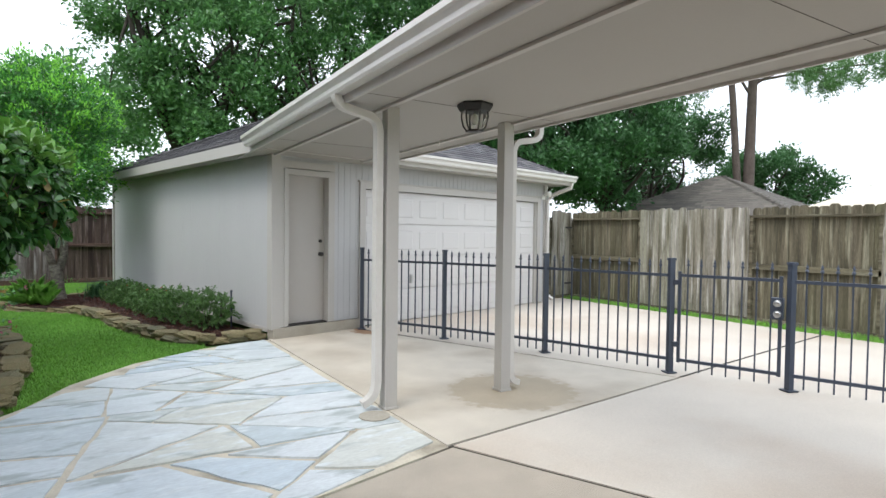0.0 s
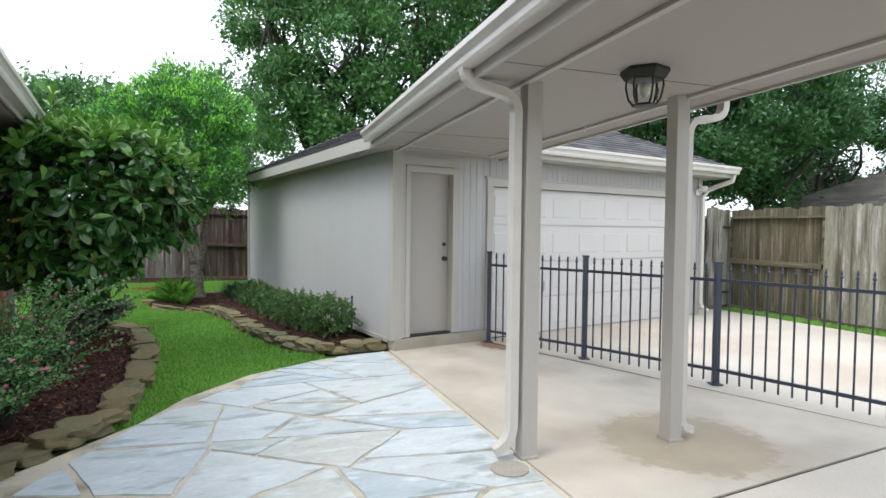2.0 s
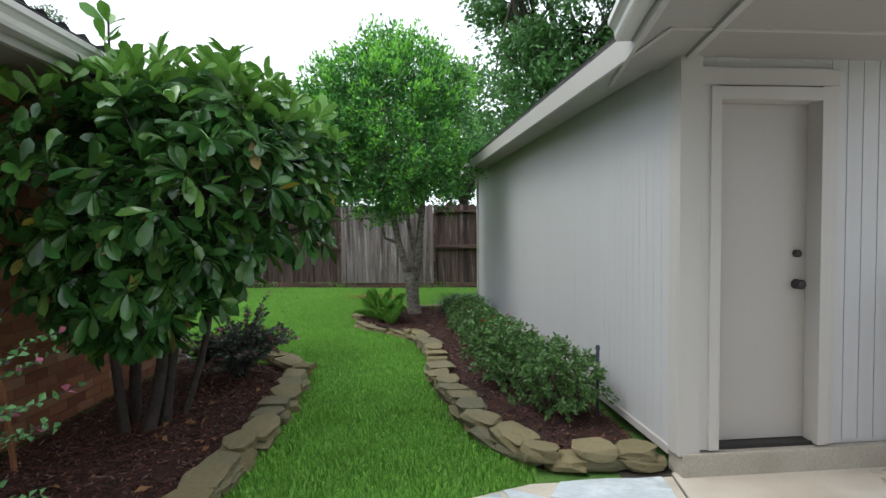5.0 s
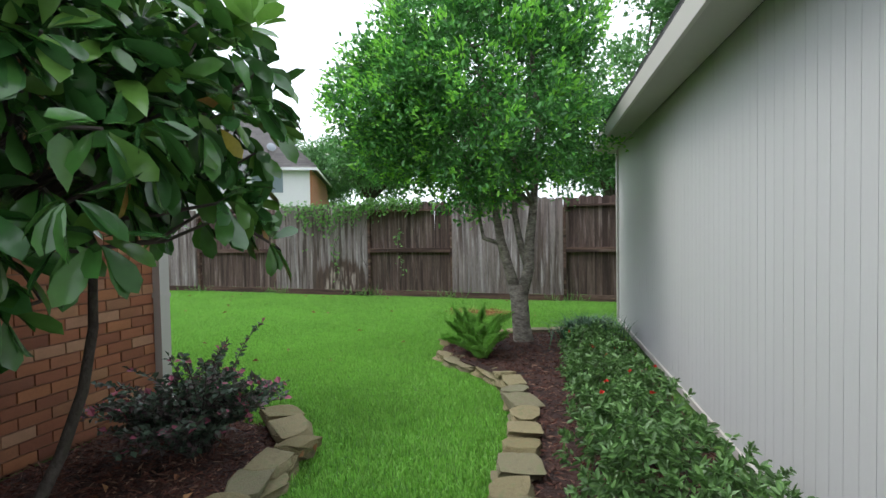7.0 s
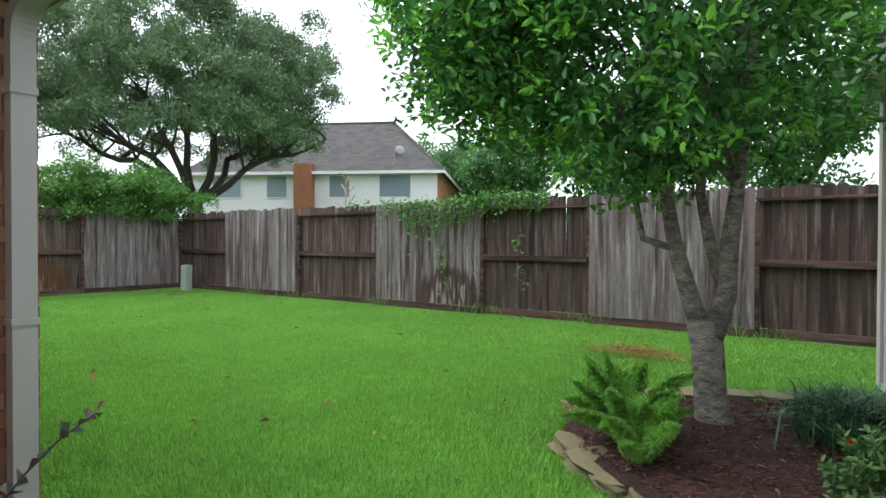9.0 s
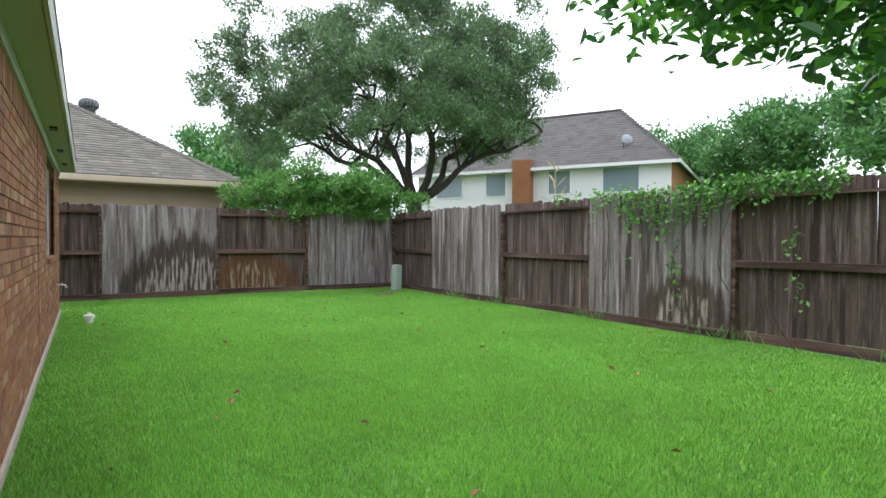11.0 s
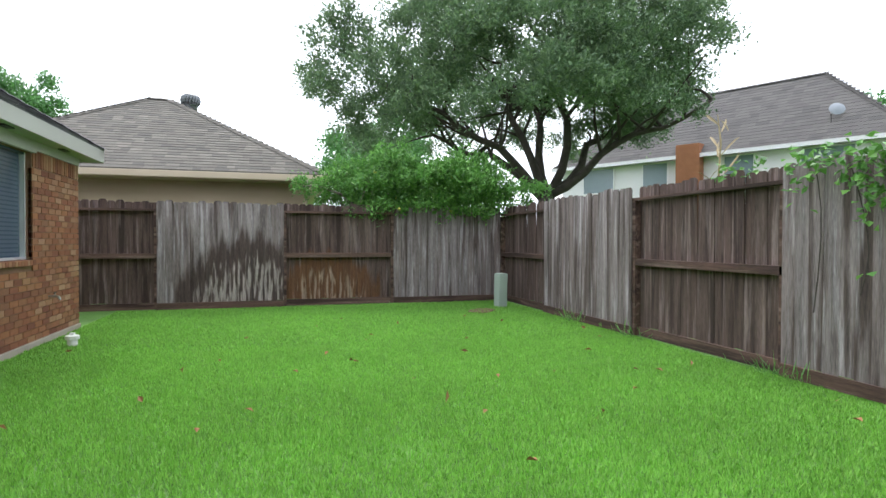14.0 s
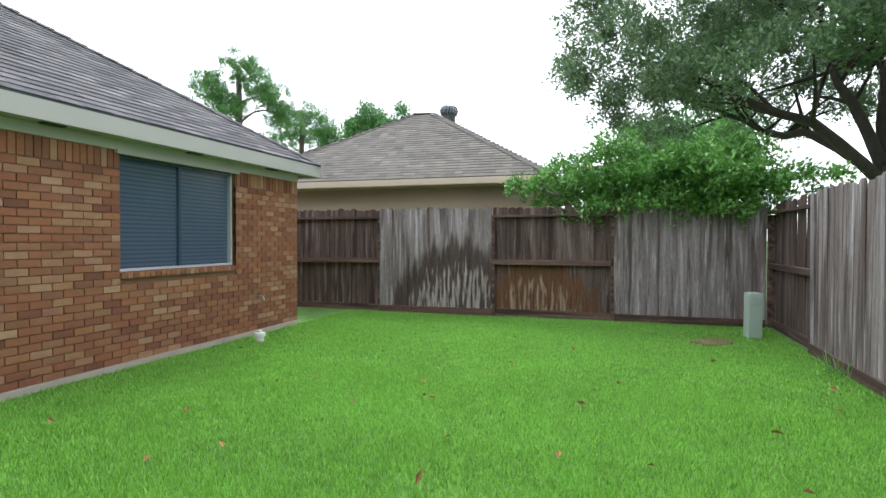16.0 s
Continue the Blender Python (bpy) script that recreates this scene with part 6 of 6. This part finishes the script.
for xx, zz in ((-3.0, 0.75), (-3.05, 1.2), (-4.6, 0.9), (-4.55, 0.6)):
    B.append(np.stack([xx + rng.normal(size=14) * 0.05, np.full(14, -0.08), zz + rng.normal(size=14) * 0.15], 1))
B = np.concatenate(B)
part("leaves", leaf_mesh("leaves", B, rng.normal(size=B.shape) * 0.7 + np.array([0, -0.7, -0.3]), rng.uniform(0.05, 0.10, len(B)), rng.uniform(0.04, 0.08, len(B)), M_CITRUS, rng=rng), M_CITRUS, vine)
bm = bmesh.new()
for k in range(9):
    x = -5.8 + k * 0.4
    limb(bm, (x, -0.09, rng.uniform(0.0, 1.2)), (x + rng.uniform(-0.3, 0.3), -0.09, 1.98), 0.006, 0.004, rng, 0.0, 6, 5)
part("stem_cluster", bm, M_BARK_DARK, vine)
weeds = thing("weeds", pose(0, 18.8, 0), "ragged weeds along the foot of the back fence", "weeds", kind="stuff")
n = 240
x = np.concatenate([rng.normal(loc=c, scale=0.22, size=n // 6) for c in (-9.9, -8.5, -6.2, -3.9, -2.0, 0.4)])
root = np.stack([x, rng.uniform(-0.04, 0.04, len(x)), np.zeros(len(x))], 1)
part("blades", leaf_mesh("blades", root, rng.normal(size=root.shape) * 0.5 + np.array([0, -0.2, 0.9]), rng.uniform(0.08, 0.3, len(x)), 0.012, M_CITRUS, rng=rng), M_CITRUS, weeds)

# ---- beds: mulch, chips, stone edging ----


def mulch(name, poly, label, seed):
    rng = np.random.default_rng(seed)
    bm = bmesh.new()
    cx, cy = np.mean([p[0] for p in poly]), np.mean([p[1] for p in poly])
    outer = [bm.verts.new((x, y, -0.02)) for x, y in poly]
    rings = [outer]
    for s, z in ((0.9, 0.05), (0.6, 0.075), (0.3, 0.085)):
        rings.append([bm.verts.new((cx + (x - cx) * s, cy + (y - cy) * s, z)) for x, y in poly])
    for r0, r1 in zip(rings, rings[1:]):
        for k in range(len(poly)):
            bm.faces.new((r0[k], r0[(k + 1) % len(poly)], r1[(k + 1) % len(poly)], r1[k]))
    bm.faces.new(rings[-1])
    bmesh.ops.recalc_face_normals(bm, faces=bm.faces)
    bed = tagged(part(name, bm, M_MULCH), label, "mulch bed", kind="structure")
    xs, ys = [p[0] for p in poly], [p[1] for p in poly]
    x, y = rng.uniform(min(xs), max(xs), 26000), rng.uniform(min(ys), max(ys), 26000)
    ok = inside(x, y, poly)
    x, y = x[ok], y[ok]
    way = np.zeros(len(x))
    for (px, py), (qx, qy) in zip(poly, poly[1:] + poly[:1]):
        ex, ey, dx, dy = qx - px, qy - py, x - cx, y - cy
        across = dx * ey - dy * ex
        across = np.where(np.abs(across) < 1e-9, 1e-9, across)
        u, t = ((px - cx) * ey - (py - cy) * ex) / across, ((px - cx) * dy - (py - cy) * dx) / across
        way = np.where((t >= 0) & (t <= 1) & (u > 0.99), np.maximum(way, 1 / np.maximum(u, 1)), way)
    b = np.stack([x, y, np.interp(way, [0.3, 0.6, 0.9, 1.0], [0.085, 0.075, 0.05, -0.02]) + rng.uniform(0.0, 0.016, len(x))], 1)
    d = rng.normal(size=b.shape) * np.array([1, 1, 0.25])
    part("bark_chips", leaf_mesh("bark_chips", b, d, rng.uniform(0.02, 0.07, len(x)), rng.uniform(0.006, 0.016, len(x)), M_CHIP, rng=rng), M_CHIP, bed, kind="stuff")


mulch("mulch_bed", BED_R, "dark red bark mulch bed along the garage wall", 161)
mulch("mulch_bed", BED_L, "dark bark mulch bed along the brick wall", 162)


def stone_mesh(rng):
    bm = bmesh.new()
    geo = bmesh.ops.create_cube(bm, size=1)
    bmesh.ops.subdivide_edges(bm, edges=bm.edges[:], cuts=1, use_grid_fill=True)
    off = Vector(rng.uniform(-50, 50, 3))
    for v in bm.verts:
        c = v.co
        if abs(c.x) + abs(c.y) > 0.9:
            c.x, c.y = c.x * rng.uniform(0.72, 0.95), c.y * rng.uniform(0.72, 0.95)
        v.co = c + noise.noise_vector(c * 2.1 + off) * 0.2
        v.co.z = max(min(v.co.z, 0.5), -0.5) * (0.9 if abs(c.x) + abs(c.y) > 0.9 else 1.0)
    bmesh.ops.bevel(bm, geom=bm.edges[:], offset=0.03, segments=1, affect="EDGES")
    me = mesh_of("stone", bm)
    me.materials.append(M_STONE)
    return me


rng = np.random.default_rng(171)
STONES = [stone_mesh(rng) for k in range(14)]


def edging(line, label, layers, seed, step=0.27):
    rng = np.random.default_rng(seed)
    e = thing("stone_edging", pose(*line[0], 0), label, "stone edging", "bed edgings")
    x0, y0 = line[0]
    for layer in range(layers):
        for (ax, ay), (bx, by) in zip(line, line[1:]):
            l = math.hypot(bx - ax, by - ay)
            n = max(1, round(l / step))
            ang = math.degrees(math.atan2(by - ay, bx - ax))
            for k in range(n):
                t = (k + 0.5 * (layer % 2) + rng.uniform(0.3, 0.6)) / n
                if t > 1.02:
                    continue
                w = l / n * rng.uniform(0.92, 1.2)
                hh = rng.uniform(0.055, 0.085)
                m = pose(ax + (bx - ax) * t - x0 + rng.normal() * 0.015, ay + (by - ay) * t - y0 + rng.normal() * 0.015, 0.032 + layer * 0.06, rng.normal() * 4, rng.normal() * 4, ang + rng.normal() * 9)
                part("stone", STONES[rng.integers(14)], M_STONE, e, m=m @ Matrix.Diagonal((w, rng.uniform(0.19, 0.27) - 0.02 * layer, hh, 1)))


edging(BED_R[:7], "stacked tan sandstone edging round the garage-side bed", 2, 181)
edging(BED_R[6:8], "low mossy edging stones under the ferns", 1, 184)
edging([BED_R[8], BED_R[9], BED_R[10], (1.35, 15.75)], "single row of tan edging stones behind the tree", 1, 182)
edging([(-0.75, 6.1)] + BED_L[1:7], "stacked tan sandstone edging round the brick-side bed", 2, 183)
st = thing("garden_stake", pose(2.52, 9.95, 0.03), "thin dark metal stake with a small cap in the bed", "stake")
part("rod", tube(bmesh.new(), [(0, 0, 0), (0, 0, 0.52)], 0.012, 6), M_IRON, st)
part("cap", tube(bmesh.new(), [(0, 0, 0.52), (0, 0, 0.55)], [0.02, 0.012], 8), M_IRON, st)

# ---- small yard fixtures ----
ub_ = thing("utility_pedestal", pose(-12.2, 18.5, 0, 0, 2, 10) @ Matrix.Diagonal((0.85, 0.9, 1, 1)), "pale green utility pedestal standing by the fence corner", "utility box")
part("body", boxes((-0.115, 0.115, -0.105, 0.105, -0.02, 0.50), bevel=0.03), M_UTIL, ub_)
part("cover", boxes((-0.12, 0.12, -0.11, 0.11, 0.44, 0.64), bevel=0.05), M_UTIL, ub_)
co = thing("drain_cleanout", pose(-9.74, 12.0, 0), "white plastic drain cleanout cap in the grass", "drain cap")
part("pipe", tube(bmesh.new(), [(0, 0, -0.05), (0, 0, 0.08)], 0.055, 16), M_PVC, co, smooth=True)
part("cap", tube(bmesh.new(), [(0, 0, 0.07), (0, 0, 0.115), (0, 0, 0.12)], [0.075, 0.075, 0.06], 16), M_PVC, co)
part("plug", boxes((-0.025, 0.025, -0.025, 0.025, 0.12, 0.15), bevel=0.005), M_PVC, co)
fa = thing("garden_faucet", pose(-10.25, 11.59, 0.55), "old metal garden tap on the brick wall", "tap")
part("spout", tube(bmesh.new(), [(0, -0.02, 0), (0, 0.06, 0), (0, 0.10, -0.01), (0, 0.12, -0.05)], [0.014, 0.016, 0.016, 0.013], 10), M_CHROME, fa)
part("handle", tube(bmesh.new(), [(-0.035, 0.06, 0.04), (0.035, 0.06, 0.04)], 0.008, 6), M_BLACK, fa)
part("stem", tube(bmesh.new(), [(0, 0.06, 0.0), (0, 0.06, 0.045)], 0.008, 6), M_CHROME, fa)
bare = tagged(part("bare_soil", slab(bmesh.new(), [(-11.93, 17.95), (-11.85, 18.15), (-11.7, 18.2), (-11.35, 17.95), (-11.3, 17.8), (-11.5, 17.6), (-11.7, 17.7)], -0.03, 0.004), M_CLAY), "small bare soil patch in the lawn", "bare soil", kind="structure")
rng = np.random.default_rng(191)
straw = thing("pine_straw", pose(-0.6, 16.85, 0.0), "small patch of orange pine straw on the grass", "pine straw", kind="stuff")
n = 1100
b = np.stack([rng.normal(size=n) * 0.28, rng.normal(size=n) * 0.13, 0.04 + rng.random(n) * 0.03], 1)
part("needles", leaf_mesh("needles", b, rng.normal(size=b.shape) * np.array([1, 1, 0.2]), 0.11, 0.004, M_STRAW, rng=rng), M_STRAW, straw)
grate = thing("drain_grate", pose(2.58, 5.62, 0.0, 0, 0, 5), "round dark drain in the flagstones under the downspout", "drain")
part("plate", tube(bmesh.new(), [(0, 0, -0.02), (0, 0, 0.014)], 0.12, 20), M_PLINTH, grate)

# ---- lawn blades ----
rng = np.random.default_rng(201)
GAR = [tuple((G @ Vector((u, v, 0))).xy) for u, v in ((-0.02, -0.1), (GW, -0.1), (GW, GD), (-0.02, GD))]
HOUSE = [(-11.4, 11.62), (-1.7, 11.6), (-0.6, 4.0), (-11.4, 4.0)]


def blades(name, n, x0, x1, y0, y1, h, label, power=1.0):
    x, y = rng.uniform(x0, x1, n), rng.uniform(y0, y1, n)
    ok = ~(inside(x, y, GAR) | inside(x, y, HOUSE) | inside(x, y, BED_R) | inside(x, y, BED_L) | inside(x, y, PATIO))
    ok &= ~((x > 2.0) & (y < 10.5) & (x < 9.6)) & ~((y < 7.0) & (x < 9.6))
    x, y = x[ok], y[ok]
    n = len(x)
    patch = np.array([0.8 + 0.22 * noise.noise((a * 1.3, c * 1.3, 0)) for a, c in zip(x, y)])
    hh = h * rng.uniform(0.5, 1.25, n) * patch
    a = rng.uniform(0, 2 * math.pi, n)
    lean = rng.uniform(0.1, 0.75, n) * hh
    root = np.stack([x, y, np.full(n, -0.018)], 1)
    s = np.stack([-np.sin(a), np.cos(a), np.zeros(n)], 1) * rng.uniform(0.0021, 0.0039, n)[:, None] * power
    mid = root + np.stack([np.cos(a) * lean * 0.35, np.sin(a) * lean * 0.35, hh * 0.65], 1)
    tipp = root + np.stack([np.cos(a) * lean, np.sin(a) * lean, hh], 1)
    if power < 1.4:
        me = soup(name, np.stack([root - s, root + s, mid + s * 0.8, mid - s * 0.8, tipp], 1), [(0, 1, 2, 3), (3, 2, 4)], M_BLADE)
    else:
        me = soup(name, np.stack([root - s, root + s, tipp], 1), [(0, 1, 2)], M_BLADE)
    tagged(part(name, me, M_BLADE), label, "grass", kind="stuff")


blades("grass", 100000, -0.6, 2.2, 7.2, 11.6, 0.05, "thick bright green lawn grass between the beds", 1.3)
blades("grass", 300000, -4.5, 2.2, 11.6, 16.0, 0.043, "thick bright green lawn grass in the back yard", 1.5)
blades("grass", 260000, -9.0, -4.5, 11.6, 18.93, 0.042, "bright green mown lawn grass across the yard", 1.6)
blades("grass", 120000, -13.22, -9.0, 11.6, 18.93, 0.04, "bright green lawn grass towards the side fence", 2.4)
blades("grass", 130000, -4.5, 1.6, 16.0, 18.93, 0.045, "bright green lawn grass along the back fence", 1.9)
blades("grass", 7000, -1.7, -0.6, 11.3, 11.6, 0.045, "bright green lawn grass at the house corner", 1.5)
blades("grass", 16000, 9.75, 10.1, -3.5, 10.7, 0.08, "narrow strip of green grass along the driveway fence", 2.0)
n = 70
b = np.stack([rng.uniform(-11, 1.0, n), rng.uniform(12.0, 18.5, n), np.full(n, 0.045)], 1)
lv = thing("fallen_leaves", pose(0, 0, 0), "few brown and yellow fallen leaves on the lawn", "leaves", kind="stuff")
part("leaf", leaf_mesh("leaf", b, rng.normal(size=b.shape) * np.array([1, 1, 0.3]), rng.uniform(0.05, 0.10, n), rng.uniform(0.03, 0.05, n), M_DEADLEAF, rng=rng, fold=0.4), M_DEADLEAF, lv)
b = np.stack([rng.uniform(-0.9, 0.1, 40), rng.uniform(7.5, 11.2, 40), np.full(40, 0.09)], 1)
part("leaf", leaf_mesh("leaf", b, rng.normal(size=b.shape) * np.array([1, 1, 0.3]), rng.uniform(0.05, 0.10, 40), 0.035, M_DEADLEAF, rng=rng, fold=0.4), M_DEADLEAF, lv)

# ---- bricks of the house ----
rng = np.random.default_rng(211)
COURSE, BL, BH = 0.0765, 0.205, 0.066


def brick_rows(x0, x1, z0, n, skip=None):
    """Places of the bricks of a wall in running bond."""
    rows = []
    for k in range(n):
        x = x0 - (BL / 2 if k % 2 else 0)
        while x < x1:
            a, b = max(x, x0), min(x + BL - 0.0, x1)
            x += BL + 0.010
            z = z0 + k * COURSE
            if b - a < 0.03:
                continue
            if skip and skip[0] < z + BH and z < skip[1]:
                if a > skip[2] and b < skip[3]:
                    continue
                if a < skip[2] < b:
                    b = skip[2]
                elif a < skip[3] < b:
                    a = skip[3]
                if b - a < 0.03:
                    continue
            rows.append((a, b, z, z + BH))
    return rows


def brick_soup(rows, y_out, sign, depth=0.05):
    a = np.array(rows)
    j = rng.uniform(0.0, 0.003, len(a))
    yo, yi = y_out + sign * j, np.full(len(a), y_out - sign * depth)
    x0, x1, z0, z1 = a.T
    return np.stack([np.stack(v, 1) for v in ((x0, yo, z0), (x1, yo, z0), (x1, yo, z1), (x0, yo, z1), (x0, yi, z0), (x1, yi, z0), (x1, yi, z1), (x0, yi, z1))], 1)


BF = [(0, 1, 2, 3), (1, 5, 6, 2), (5, 4, 7, 6), (4, 0, 3, 7), (3, 2, 6, 7), (4, 5, 1, 0)]
north = [o for o in house.children if o.name.startswith("wall_north")][0]
rows = brick_rows(NW.x, NE.x, 0.06, 27, (WZ0 - 0.065, WZ1, WX0, WX1))
near = [r for r in rows if r[0] >= -8.0 and r[1] <= -6.0 and r[2] > 0.3][:290]
gone = set(near)
part("brickwork", soup("brickwork", brick_soup([r for r in rows if r not in gone], NW.y, 1), BF, M_BRICK_REST), M_BRICK_REST, north, kind="stuff")
BRICK_GEO = {}
for a, b, z0, z1 in near:
    key = round((b - a) * 200)
    if key not in BRICK_GEO:
        w = (b - a) / 2
        BRICK_GEO[key] = mesh_of("brick", boxes((-w, w, -0.05, 0.0, 0, BH)))
        BRICK_GEO[key].materials.append(M_BRICK)
    part("brick", BRICK_GEO[key], M_BRICK, north, m=pose((a + b) / 2, NW.y + rng.uniform(0, 0.003), z0))
top = [(NW.x + k * 0.0765, NW.x + k * 0.0765 + 0.067, 2.132, 2.328) for k in range(int((NE.x - NW.x) / 0.0765))]
top = [r for r in top if r[1] < WX0 or r[0] > WX1]
part("soldier_course", soup("soldier_course", brick_soup(top, NW.y, 1), BF, M_BRICK_REST), M_BRICK_REST, north, kind="stuff")
n = 25
for k in range(n):
    x = WX0 - 0.01 + k * (WX1 - WX0 + 0.02) / n
    part("sill_brick", boxes((x + 0.004, x + (WX1 - WX0) / n - 0.003, NW.y - 0.10, NW.y + 0.03, WZ0 - 0.068, WZ0 - 0.006), bevel=0.004), M_BRICK, win, m=pose(0, 0, 0))
eastw = [o for o in house.children if o.name.startswith("wall_east")][0]
rows = brick_rows(0.0, 7.5, 0.02, 31)
part("brickwork", soup("brickwork", brick_soup(rows, 0.0, 1), BF, M_BRICK_REST), M_BRICK_REST, eastw, kind="stuff")
